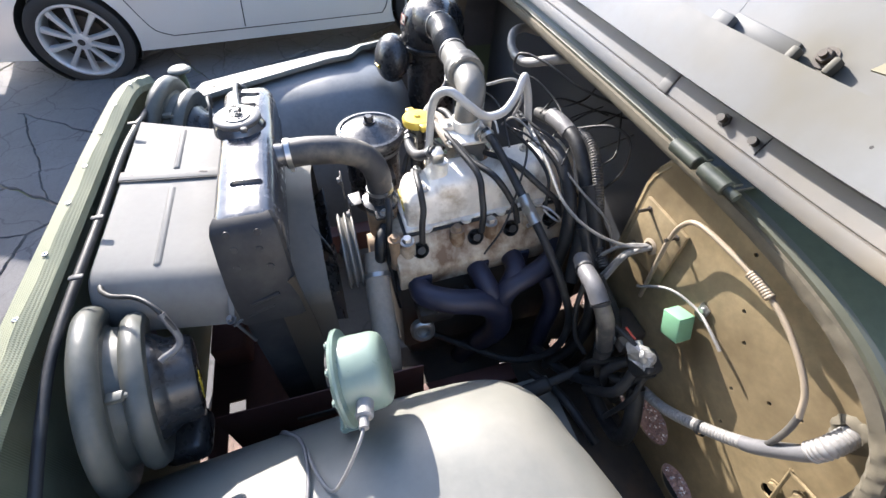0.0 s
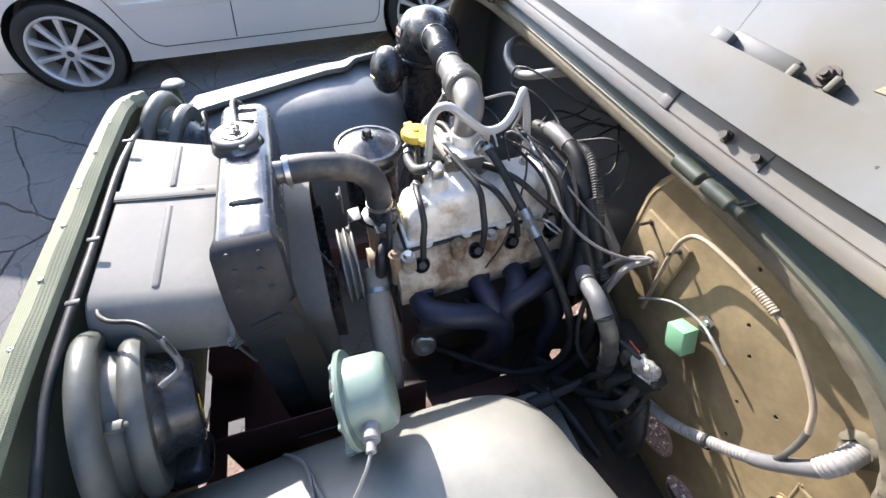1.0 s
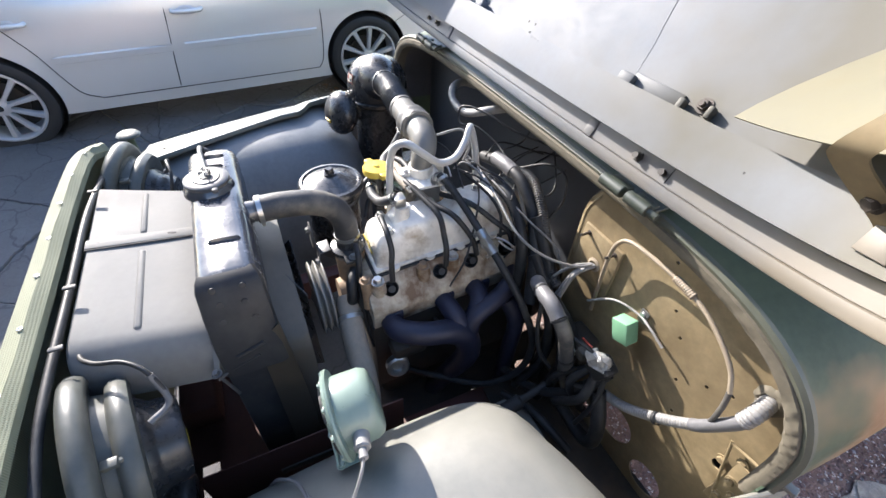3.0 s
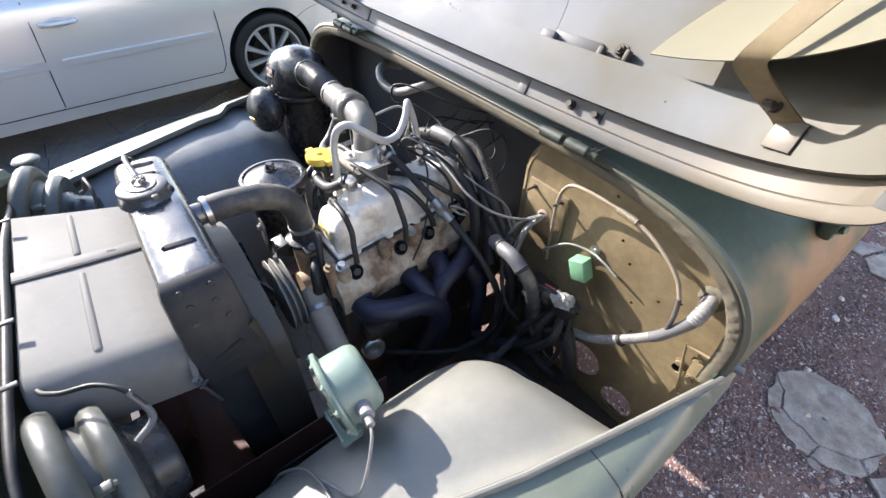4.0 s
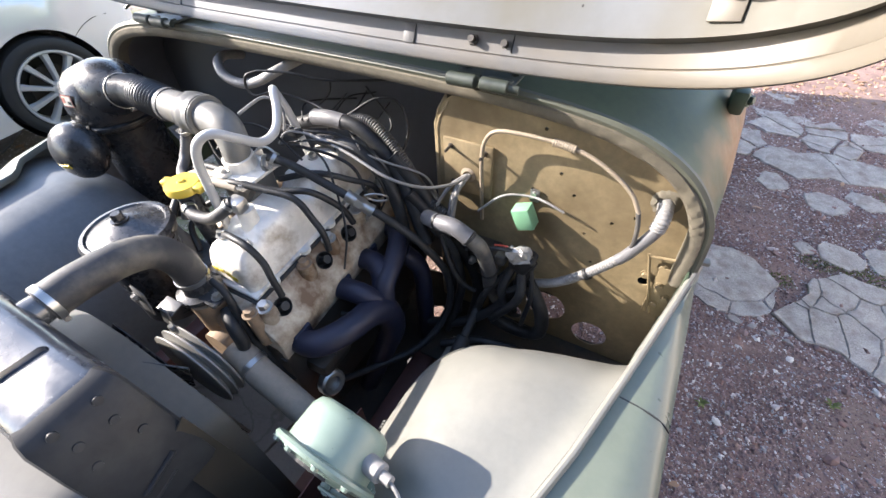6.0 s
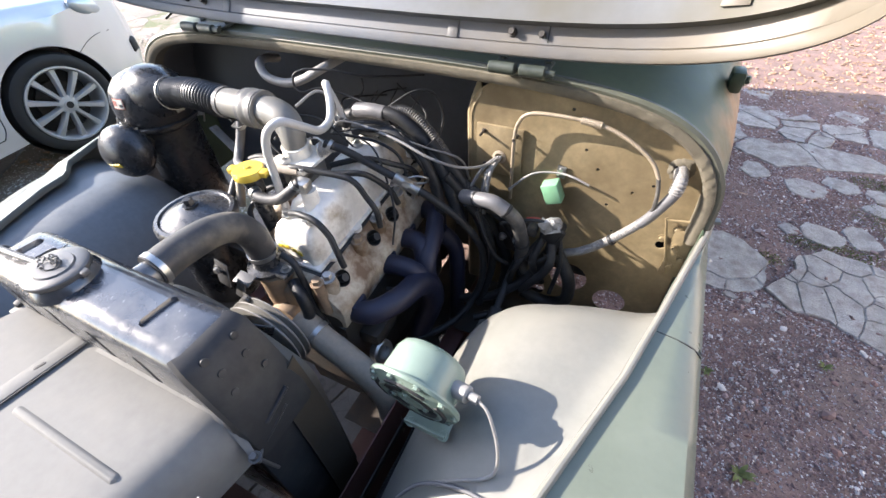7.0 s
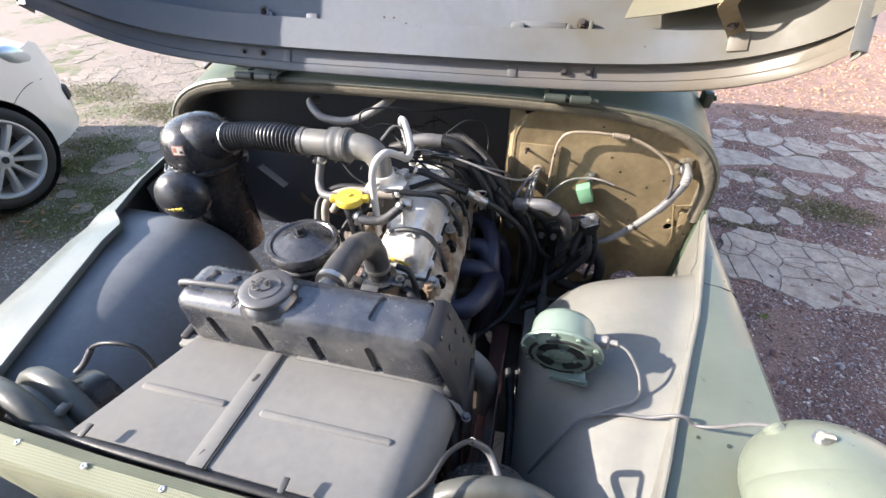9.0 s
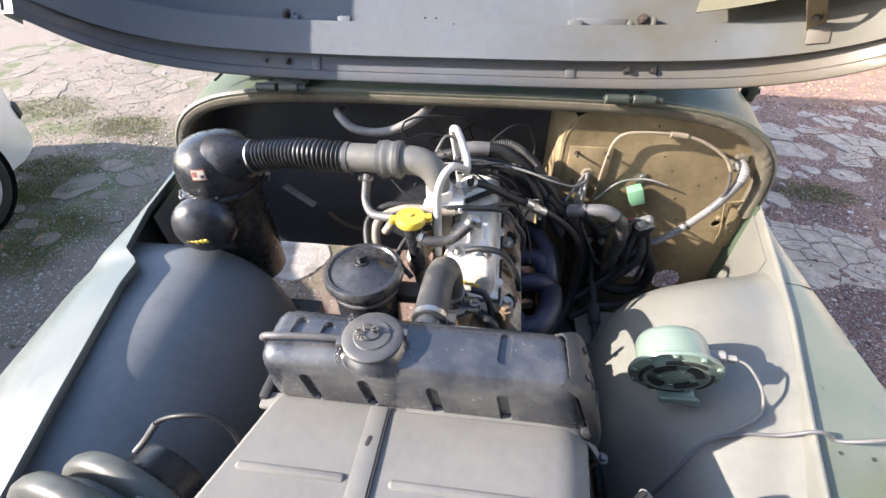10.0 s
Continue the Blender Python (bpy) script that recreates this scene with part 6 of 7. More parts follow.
part("shaft", cyl((0.53, 0.86, 0.745), (0.53, 0.20, 0.50), 0.011, seg=14), M_SEAM, ss)
part("joint", cyl((0.53, 0.67, 0.672), (0.53, 0.60, 0.646), 0.020, seg=12, bevel=0.006), M_SEAM, ss)
# Made-up black box that fills in the shadow low on the wall.
sol = thing("starter_relay", (0.52, 0.81, 0.80), "made-up black box filling the shaded lower firewall", "relay")
part("relay_case", box((0.515, 0.826, 0.83), (0.085, 0.064, 0.09), 0.012, 3), M_IRON, sol)
for dx in (-0.02, 0.02):
    part("terminal", hexbolt((0.515 + dx, 0.79, 0.845), (0, -1, 0), 0.008, 0.014), M_STEEL, sol)
jn = thing("wiring_junction", (0.64, 0.77, 0.85), "dusty cluster of taped wires and connectors", "wiring")
rng = random.Random(11)
part("junction_body", box((0.635, 0.765, 0.93), (0.05, 0.045, 0.06), 0.012, 3, m=Matrix.Rotation(0.4, 4, "Y")), M_RUBBER, jn)
b = box((0.63, 0.752, 0.958), (0.048, 0.032, 0.034), 0.010, 3, m=Matrix.Rotation(-0.4, 4, "Y"))
bmesh.ops.subdivide_edges(b, edges=b.edges[:], cuts=1, use_grid_fill=True)
for v in b.verts:
    v.co += Vector((noise.noise(v.co * 70), noise.noise(v.co * 70 + Vector((7, 0, 0))), noise.noise(v.co * 70 + Vector((0, 9, 0))))) * 0.012
part("silver_tape", b, M_FOIL, jn, "crumpled silver tape", smooth=False)
part("connector", box((0.585, 0.755, 0.925), (0.026, 0.03, 0.03), 0.006), M_GREYHOSE, jn)
part("red_lead", tube([(0.565, 0.76, 0.955), (0.59, 0.752, 0.968), (0.60, 0.752, 0.97)], 0.0024), M_LABELRED, jn)
for k in range(7):
    e = Vector((0.62 + rng.uniform(-0.1, 0.1), 0.77 + rng.uniform(-0.04, 0.05), 0.68 + rng.uniform(-0.06, 0.05)))
    s = Vector((0.635 + rng.uniform(-0.02, 0.02), 0.765, 0.92))
    part("loose_wire", tube([s, s.lerp(e, 0.4) + Vector((rng.uniform(-0.05, 0.05), rng.uniform(-0.05, 0.02), 0)), e], rng.uniform(0.005, 0.012)), M_RUBBER, jn)
for pts, r in (([(0.40, 0.70, 0.62), (0.50, 0.72, 0.66), (0.58, 0.745, 0.74), (0.63, 0.76, 0.85)], 0.014), ([(0.46, 0.66, 0.60), (0.54, 0.70, 0.62), (0.62, 0.72, 0.62), (0.68, 0.74, 0.60)], 0.012), ([(0.55, 0.735, 0.86), (0.60, 0.74, 0.83), (0.64, 0.75, 0.86), (0.66, 0.77, 0.93)], 0.008), ([(0.50, 0.74, 0.93), (0.555, 0.73, 0.965), (0.60, 0.74, 0.972), (0.64, 0.76, 0.95)], 0.005), ([(0.44, 0.73, 0.96), (0.47, 0.71, 0.90), (0.50, 0.71, 0.84), (0.53, 0.73, 0.80)], 0.006)):
    part("loose_wire", tube(pts, r), M_RUBBER, jn)
part("wire_loop", tube([(0.655, 0.765, 0.86), (0.70, 0.755, 0.78), (0.70, 0.765, 0.68), (0.64, 0.775, 0.64), (0.57, 0.77, 0.66)], 0.018, seg=12), M_RUBBER, jn)
line_thing("grommet_cable", [(0.448, 0.857, 1.058), (0.436, 0.81, 1.03), (0.428, 0.79, 0.97), (0.424, 0.78, 0.92)], 0.0055, M_LOOM, "pale cable through a firewall grommet")
for pts in ([(0.455, 0.857, 1.058), (0.434, 0.815, 1.035), (0.424, 0.800, 0.98), (0.420, 0.79, 0.92)], [(0.452, 0.857, 1.060), (0.425, 0.812, 1.045), (0.400, 0.795, 1.00), (0.385, 0.785, 0.95)]):
    line_thing("grommet_cable", pts, 0.0046, M_LOOM, "pale cable through a firewall grommet")
line_thing("grommet_cable", [(0.457, 0.857, 1.062), (0.446, 0.805, 1.04), (0.442, 0.785, 0.98), (0.440, 0.775, 0.92)], 0.0055, M_LOOM, "pale cable through a firewall grommet")
solo("grommet", lathe([(0.012, 0), (0.019, 0.002), (0.019, 0.006), (0.012, 0.009)], (0.452, 0.853, 1.06), (0, -1, 0), 20), M_BRAKE, "round rubber grommet on the firewall", "grommet")
ht = thing("heater_hose", (-0.2, 0.95, 1.1), "grey heater hose hanging from the dark firewall", "hose")
part("rubber_hose", tube([(-0.325, 0.93, 1.195), (-0.318, 0.87, 1.215), (-0.292, 0.825, 1.216), (-0.262, 0.805, 1.200), (-0.227, 0.798, 1.191), (-0.17, 0.792, 1.192), (-0.113, 0.795, 1.207), (-0.05, 0.82, 1.238), (-0.02, 0.93, 1.25)], 0.0125, seg=12), M_LOOM, ht)
rng = random.Random(7)
for k in range(7):
    a = Vector((rng.uniform(-0.10, 0.2), 0.985, rng.uniform(1.10, 1.19)))
    c = Vector((rng.uniform(0.0, 0.25), 0.80 + rng.uniform(-0.08, 0.06), rng.uniform(1.08, 1.15)))
    m = a.lerp(c, 0.5) + Vector((rng.uniform(-0.08, 0.08), rng.uniform(-0.03, 0.03), rng.uniform(-0.02, 0.035)))
    line_thing("thin_wire", [a, m, c], rng.uniform(0.002, 0.003), M_GREYHOSE if k % 3 == 0 else M_RUBBER, "thin wire across the firewall")
st = thing("air_cleaner_strap", (-0.40, 0.70, 0.99), "worn grey steel support strap of the air cleaner", "bracket")
b = box((-0.03, 0, 0), (0.11, 0.028, 0.003), 0.001)
cyl((-0.075, 0, -0.002), (-0.075, 0, 0.006), 0.008, seg=8, bm=b)
bmesh.ops.transform(b, matrix=Matrix.Translation((-0.40, 0.703, 0.995)) @ Matrix.Rotation(0.55, 4, "Y") @ Matrix.Rotation(-0.15, 4, "Z"), verts=b.verts)
part("strap", b, M_LOOM, st)
part("stay", tube([(-0.335, 0.70, 0.955), (-0.30, 0.72, 0.90), (-0.22, 0.80, 0.80)], 0.008), M_IRON, st)
for pts in ([(-0.03, 0.57, 1.16), (0.0, 0.62, 1.20), (0.07, 0.64, 1.195), (0.15, 0.64, 1.14)], [(-0.10, 0.60, 1.16), (-0.06, 0.58, 1.13), (-0.01, 0.57, 1.11), (0.03, 0.55, 1.13)], [(0.10, 0.66, 1.16), (0.17, 0.68, 1.17), (0.24, 0.72, 1.13), (0.29, 0.73, 1.04), (0.27, 0.72, 0.97)], [(0.12, 0.70, 1.13), (0.20, 0.66, 1.12), (0.27, 0.60, 1.02), (0.285, 0.55, 0.94)]):
    line_thing("thin_wire", pts, 0.0026, M_RUBBER, "thin black wire over the engine")
for pts, r, mat in (([(-0.06, 0.76, 1.255), (-0.085, 0.745, 1.245), (-0.09, 0.74, 1.215), (-0.07, 0.742, 1.20), (-0.03, 0.77, 1.205), (0.04, 0.80, 1.18), (0.10, 0.80, 1.165)], 0.003, M_RUBBER), ([(-0.06, 0.76, 1.255), (0.0, 0.79, 1.25), (0.08, 0.84, 1.225), (0.20, 0.93, 1.21)], 0.003, M_RUBBER), ([(0.06, 0.70, 1.165), (0.11, 0.72, 1.158), (0.16, 0.745, 1.15), (0.21, 0.76, 1.12), (0.245, 0.755, 1.06)], 0.004, M_RUBBER), ([(0.07, 0.66, 1.15), (0.12, 0.675, 1.145), (0.18, 0.70, 1.125), (0.225, 0.715, 1.09), (0.25, 0.71, 1.03)], 0.004, M_RUBBER), ([(0.15, 0.81, 1.165), (0.21, 0.85, 1.20), (0.26, 0.87, 1.19), (0.285, 0.86, 1.13), (0.28, 0.83, 1.08)], 0.0032, M_RUBBER), ([(0.09, 0.64, 1.165), (0.10, 0.66, 1.185), (0.13, 0.68, 1.18), (0.17, 0.69, 1.165)], 0.0026, M_LOOM)):
    line_thing("thin_wire", pts, r, mat, "thin wire over the rear of the engine")
clip = thing("wire_clip", (0.27, 0.70, 1.04), "bent bright steel wire clip beside the rocker cover", "clip")
part("bent_wire", tube([(0.262, 0.690, 1.045), (0.285, 0.700, 1.050), (0.305, 0.715, 1.040), (0.298, 0.722, 1.020), (0.275, 0.712, 1.018), (0.260, 0.700, 1.03)], 0.0028, n=4), M_STEEL, clip)
blk = thing("cable_block", (0.085, 0.69, 1.165), "small black cable block with brass screws", "connector")
part("block_body", box((0.085, 0.69, 1.168), (0.05, 0.022, 0.018), 0.004), M_RUBBER, blk)
for dx in (-0.016, 0.0, 0.016):
    part("block_screw", hexbolt((0.085 + dx, 0.69, 1.176), (0, -0.2, 1), 0.0045, 0.005), M_CAP, blk)
br = thing("breather_hose", (-0.13, 0.55, 1.0), "grey breather hose with a steel clip", "hose")
part("rubber_hose", tube([(-0.155, 0.592, 1.175), (-0.16, 0.578, 1.14), (-0.158, 0.555, 1.108), (-0.13, 0.52, 1.098), (-0.07, 0.495, 1.112)], 0.0115, seg=12), M_TAPE, br)
part("hose_clip", clamp_ring((-0.156, 0.588, 1.165), (0, 0.3, -1), 0.0125, 0.009), M_STEEL, br)
yh = thing("crankcase_hose", (0.08, 0.44, 1.1), "short grey rubber hose between filler and rocker cover", "hose")
part("rubber_hose", tube([(0.0, 0.438, 1.105), (0.03, 0.430, 1.098), (0.075, 0.436, 1.102), (0.11, 0.452, 1.125), (0.128, 0.466, 1.142)], 0.0125, seg=14), M_GREYHOSE, yh)
for c, d in (((0.008, 0.436, 1.103), (1, -0.2, -0.2)), ((0.12, 0.46, 1.135), (0.6, 0.5, 0.7))):
    part("hose_clip", clamp_ring(c, d, 0.013, 0.009), M_STEEL, yh)
line_thing("oil_pipe", [(-0.10, 0.40, 1.0), (-0.14, 0.47, 1.03), (-0.15, 0.53, 1.07), (-0.10, 0.56, 1.10), (0.0, 0.565, 1.105)], 0.010, M_RUBBER, "black rubber hose behind the filter", "hose")
line_thing("oil_pipe", [(-0.02, 0.42, 0.98), (-0.06, 0.45, 1.02), (-0.03, 0.50, 1.06), (0.02, 0.52, 1.07)], 0.007, M_RUBBER, "black rubber hose behind the filter", "hose")
line_thing("vacuum_pipe", [(0.02, 0.62, 1.23), (0.04, 0.68, 1.245), (0.075, 0.69, 1.22), (0.085, 0.67, 1.18)], 0.0035, M_LOOM, "thin pale vacuum pipe", "pipe")
line_thing("temperature_lead", [(0.135, 0.35, 1.03), (0.168, 0.345, 1.02), (0.186, 0.338, 0.97), (0.196, 0.332, 0.90), (0.215, 0.335, 0.83), (0.245, 0.345, 0.74)], 0.008, M_RUBBER, "grey braided hose at the water outlet", "hose")
line_thing("horn_wire", [(0.650, 0.211, 1.043), (0.674, 0.199, 1.040), (0.70, 0.172, 1.01), (0.708, 0.150, 0.975), (0.695, 0.135, 0.962), (0.66, 0.118, 0.957), (0.62, 0.105, 0.93)], 0.0028, M_LOOM, "thin grey braided horn wire")
line_thing("fender_cable", [(0.52, 0.03, 0.78), (0.56, 0.06, 0.88), (0.60, 0.095, 0.925), (0.66, 0.108, 0.952), (0.72, 0.105, 0.968), (0.755, 0.10, 1.0), (0.775, 0.098, 1.006), (0.795, 0.092, 0.995), (0.82, 0.082, 1.02), (0.845, 0.065, 1.075), (0.860, 0.05, 1.105)], 0.0035, M_TAPE, "grey cable across the wheel house to the lamp")
for x in (0.47, 0.50):
    line_thing("side_conduit", [(x, -0.02, 0.62), (x + 0.005, 0.10, 0.64), (x, 0.25, 0.62), (x - 0.02, 0.40, 0.60)], 0.011, M_RUBBER, "black corrugated conduit beside the engine", "conduit", ribs=0.002, pitch=0.008)
solo("grease_jar_bracket", box((0.42, 0.16, 0.62), (0.03, 0.25, 0.03), 0.006), M_IRON, "dark steel engine bay bracket", "bracket")

# ---- parked silver car ----
CARM = Matrix.Translation((-2.775, 0.0, 0.128)) @ Matrix.Rotation(radians(2.1), 4, "X") @ Matrix.Rotation(radians(2.3), 4, "Y")
car = thing("parked_car", label="silver four-door saloon with ten-spoke alloy wheels", category="car", m=CARM)
TOP = [(-2.27, 0.82), (-2.2, 1.07), (-1.75, 1.14), (-1.5, 1.16), (-0.95, 1.34), (-0.4, 1.40), (-0.1, 1.385), (0.2, 1.27), (0.55, 1.075), (0.82, 0.962), (1.1, 0.935), (1.3, 0.93), (1.7, 0.88), (1.95, 0.80), (2.08, 0.70), (2.16, 0.55)]
HALF_W = [(-2.27, 0.55), (-2.1, 0.74), (-1.6, 0.85), (-0.8, 0.885), (0.8, 0.885), (1.5, 0.865), (1.8, 0.80), (2.0, 0.68), (2.16, 0.48)]
CCX = -0.885


def car_row(y):
    top, w = (float(np.interp(y, [p[0] for p in t], [p[1] for p in t])) for t in (TOP, HALF_W))
    belt = min(0.93, top - 0.05)
    end = min(1, (y + 2.27) / 0.2, (2.16 - y) / 0.2)
    low = 0.20 + 0.10 * (1 - min(1, end))
    prof = [(0.93, low - 0.02), (0.975, low), (0.985, low + 0.07), (0.990, low + 0.09), (0.997, 0.42), (1.004, 0.56), (1.004, 0.70), (0.994, 0.80), (0.985, belt - 0.05), (0.965, belt - 0.01), (0.945, belt + 0.01)]
    if top > 1.07:
        k = (top - belt) / 0.5
        prof += [(0.90, belt + 0.12 * k), (0.82, belt + 0.34 * k), (0.76, top - 0.05), (0.70, top - 0.02), (0.4, top + 0.0), (0, top + 0.005)]
    else:
        prof += [(0.93, belt + 0.015), (0.88, belt + (top - belt) * 0.6), (0.80, top - 0.012), (0.6, top), (0.4, top + 0.006), (0, top + 0.008)]
    return [(CCX + f * w, y, min(z, top + 0.01)) for f, z in prof] + [(CCX - f * w, y, min(z, top + 0.01)) for f, z in prof[-2::-1]]


ys = sorted({*np.linspace(-2.27, 2.16, 60).round(3), *[p[0] for p in TOP]})
b = sheet([car_row(float(y)) for y in ys])
bmesh.ops.holes_fill(b, edges=[e for e in b.edges if e.is_boundary])
bmesh.ops.recalc_face_normals(b, faces=b.faces)
def window_block(line):
    t = bmesh.new()
    f = t.faces.new([t.verts.new((0.3, y, z)) for y, z in line])
    r = bmesh.ops.extrude_face_region(t, geom=[f])
    bmesh.ops.translate(t, vec=(-2.4, 0, 0), verts=[v for v in r["geom"] if isinstance(v, bmesh.types.BMVert)])
    bmesh.ops.recalc_face_normals(t, faces=t.faces)
    return t


cuts = [window_block([(-0.98, 0.97), (-0.12, 0.97), (-0.12, 1.34), (-0.75, 1.31)]), window_block([(-0.04, 0.97), (0.62, 0.97), (0.34, 1.14), (0.08, 1.28), (-0.04, 1.32)])] + [cyl((0.2, y, 0.325), (-0.28, y, 0.325), 0.352, seg=56) for y in (-1.289, 1.289)] + [cyl((-2.0, y, 0.325), (-1.5, y, 0.325), 0.352, seg=56) for y in (-1.289, 1.289)]
shell = part("body", bool_cut(b, cuts), M_SILVER, car, "silver metallic painted bodywork")


def car_x(y, z):
    """The body's near side at y and z."""
    r = [p for p in car_row(y) if p[0] > CCX and p[2] < 0.99]
    return float(np.interp(z, [p[2] for p in r], [p[0] for p in r]))


def seam(pts, r=0.0035):
    part("door_gap", tube([(car_x(y, z), y, z) for y, z in pts], r, seg=6, n=5), M_SEAM, shell)


seam([(0.93, 0.92), (0.93, 0.7), (0.92, 0.5), (0.90, 0.35), (0.86, 0.285)])
seam([(-0.10, 0.92), (-0.12, 0.75), (-0.16, 0.5), (-0.19, 0.3)])
seam([(-1.12, 0.90), (-1.02, 0.76), (-0.93, 0.62), (-0.86, 0.45), (-0.80, 0.34), (-0.70, 0.29)])
seam([(-0.70, 0.288), (0.0, 0.285), (0.86, 0.285)])
seam([(1.54, 0.56), (1.64, 0.60), (1.74, 0.615), (1.84, 0.60)], 0.002)
for y0, y1 in ((-0.86, -0.14), (-0.06, 0.88)):
    rows = [[(car_x(y, z) + o, y, z) for z, o in ((0.545, 0.0), (0.55, 0.012), (0.59, 0.014), (0.597, 0.0))] for y in np.linspace(y0, y1, 12)]
    b = sheet(rows)
    bmesh.ops.holes_fill(b, edges=[e for e in b.edges if e.is_boundary])
    part("side_moulding", b, M_SILVER, shell)
for y in (0.03, -0.98):
    b = tube([(car_x(y - 0.10, 0.80) - 0.002, y - 0.10, 0.80), (car_x(y - 0.08, 0.80) + 0.035, y - 0.08, 0.80), (car_x(y + 0.06, 0.80) + 0.037, y + 0.06, 0.80), (car_x(y + 0.09, 0.80) - 0.002, y + 0.09, 0.80)], 0.014, seg=10, n=5)
    h = part("door_handle", b, M_SILVER, shell)
    b = bmesh.new()
    bmesh.ops.create_uvsphere(b, u_segments=20, v_segments=10, radius=1)
    bmesh.ops.transform(b, matrix=Matrix.Translation((car_x(y, 0.79) - 0.002, y - 0.01, 0.79)) @ Matrix.Diagonal((0.006, 0.065, 0.035, 1)), verts=b.verts)
    part("handle_recess", b, M_RIM, h)
for s in (1, -1):
    X = lambda x: x if s > 0 else 2 * CCX - x
    rows = [[(X(CCX + 0.885 * f + 0.012), y, z) for y, z in line] for f, line in ((0.93, [(-1.15, 0.965), (-0.5, 0.965), (0.1, 0.965), (0.66, 0.965)]), (0.80, [(-0.95, 1.27), (-0.5, 1.30), (-0.1, 1.31), (0.08, 1.29)]))]
    part("side_window", sheet(rows, 0.004), M_GLASS, car, "dark side window").visible_shadow = False
rows = [[(CCX + s * 0.60, y, z) for s in (-1, -0.5, 0, 0.5, 1)] for y, z in ((0.06, 1.352), (0.80, 1.018))]
part("windscreen", sheet(rows, 0.004), M_GLASS, car)
b = bmesh.new()
bmesh.ops.create_uvsphere(b, u_segments=24, v_segments=12, radius=1)
bmesh.ops.transform(b, matrix=Matrix.Translation((-0.150, 1.80, 0.750)) @ Matrix.Rotation(0.60, 4, "Z") @ Matrix.Rotation(-0.45, 4, "X") @ Matrix.Diagonal((0.062, 0.19, 0.068, 1)), verts=b.verts)
part("headlight", b, M_LENS, car, "clear headlight lens")
part("fog_grille", box((-0.235, 2.02, 0.42), (0.04, 0.09, 0.10), 0.018, 3, m=Matrix.Rotation(0.6, 4, "Z")), M_SEAM, car)
part("underbody", box((CCX, 0, 0.25), (1.3, 3.9, 0.12), 0.03), M_SEAM, car)
for y in (-1.289, 1.289):
    part("arch_liner", lathe([(0.351, 0), (0.351, 0.26), (0, 0.26)], (-0.02, y, 0.325), (-1, 0, 0), 40), M_SEAM, car)


def car_wheel(c, s):
    """One wheel, its outer face at c, facing s along x."""
    c = Vector(c)
    d = Vector((s, 0, 0))
    b = lathe([(0.225, -0.20), (0.29, -0.205), (0.312, -0.19), (0.318, -0.15), (0.318, -0.05), (0.311, -0.015), (0.285, 0.0), (0.248, -0.006), (0.235, -0.02), (0.225, -0.20)], c, d, 56)
    w = part("wheel", b, M_TYRE, car, "black tyre on a silver ten-spoke alloy rim")
    part("rim", lathe([(0.243, -0.012), (0.243, 0.0), (0.232, 0.002), (0.222, -0.012), (0.216, -0.05), (0.21, -0.18)], c, d, 56), M_RIM, w)
    for k in range(10):
        a = 2 * math.pi * k / 10 + 0.17
        u, v = Vector((0, math.cos(a), math.sin(a))), Vector((0, -math.sin(a), math.cos(a)))
        rows = []
        for r, wd, h in ((0.03, 0.012, 0.0), (0.10, 0.013, 0.004), (0.17, 0.016, 0.002), (0.235, 0.022, -0.010)):
            p = c + u * r + d * (h - 0.012)
            rows.append([p - v * wd - d * 0.035, p - v * wd, p - v * wd * 0.7 + d * 0.008, p + v * wd * 0.7 + d * 0.008, p + v * wd, p + v * wd - d * 0.035])
        part("spoke", sheet(rows), M_RIM, w)
    hub = part("hub_cap", lathe([(0.06, -0.03), (0.058, -0.008), (0.045, -0.002), (0.032, 0.0), (0.03, 0.004), (0, 0.005)], c, d, 28), M_RIM, w)
    part("badge_disc", lathe([(0.022, 0.005), (0.022, 0.0065), (0, 0.0065)], c, d, 20), M_SEAM, hub)
    part("brake_disc", lathe([(0.0, -0.10), (0.14, -0.10), (0.14, -0.12), (0, -0.12)], c, d, 32), M_IRON, w)
    part("wheel_back", lathe([(0.0, -0.15), (0.22, -0.15), (0.22, -0.155)], c, d, 32), M_SEAM, w)


for y in (-1.289, 1.289):
    car_wheel((0.0, y, 0.317), 1)
    car_wheel((2 * CCX, y, 0.317), -1)

# ---- paving stones, gravel and moss ----
def clip_cell(seed, others):
    """The Voronoi cell of seed among others, as a polygon."""
    poly = [seed + Vector(q) for q in ((-2, -2), (2, -2), (2, 2), (-2, 2))]
    for o in others:
        n, mid = o - seed, (o + seed) / 2
        out = []
        for a, c in zip(poly, poly[1:] + poly[:1]):
            da, dc = (a - mid).dot(n), (c - mid).dot(n)
            if da <= 0:
                out.append(a)
            if da * dc < 0:
                out.append(a.lerp(c, da / (da - dc)))
        poly = out
        if len(poly) < 3:
            return []
    return poly


def voronoi(x0, x1, y0, y1, step, rng):
    nx, ny = int((x1 - x0) / step) + 3, int((y1 - y0) / step) + 3
    pts = {(i, j): Vector((x0 + (i - 1 + rng.uniform(-0.6, 0.6)) * step, y0 + (j - 1 + rng.uniform(-0.6, 0.6)) * step)) for i in range(nx) for j in range(ny)}
    for (i, j), p in pts.items():
        yield p, [pts[k] for k in ((i + a, j + c) for a in (-2, -1, 0, 1, 2) for c in (-2, -1, 0, 1, 2)) if k in pts and k != (i, j)]


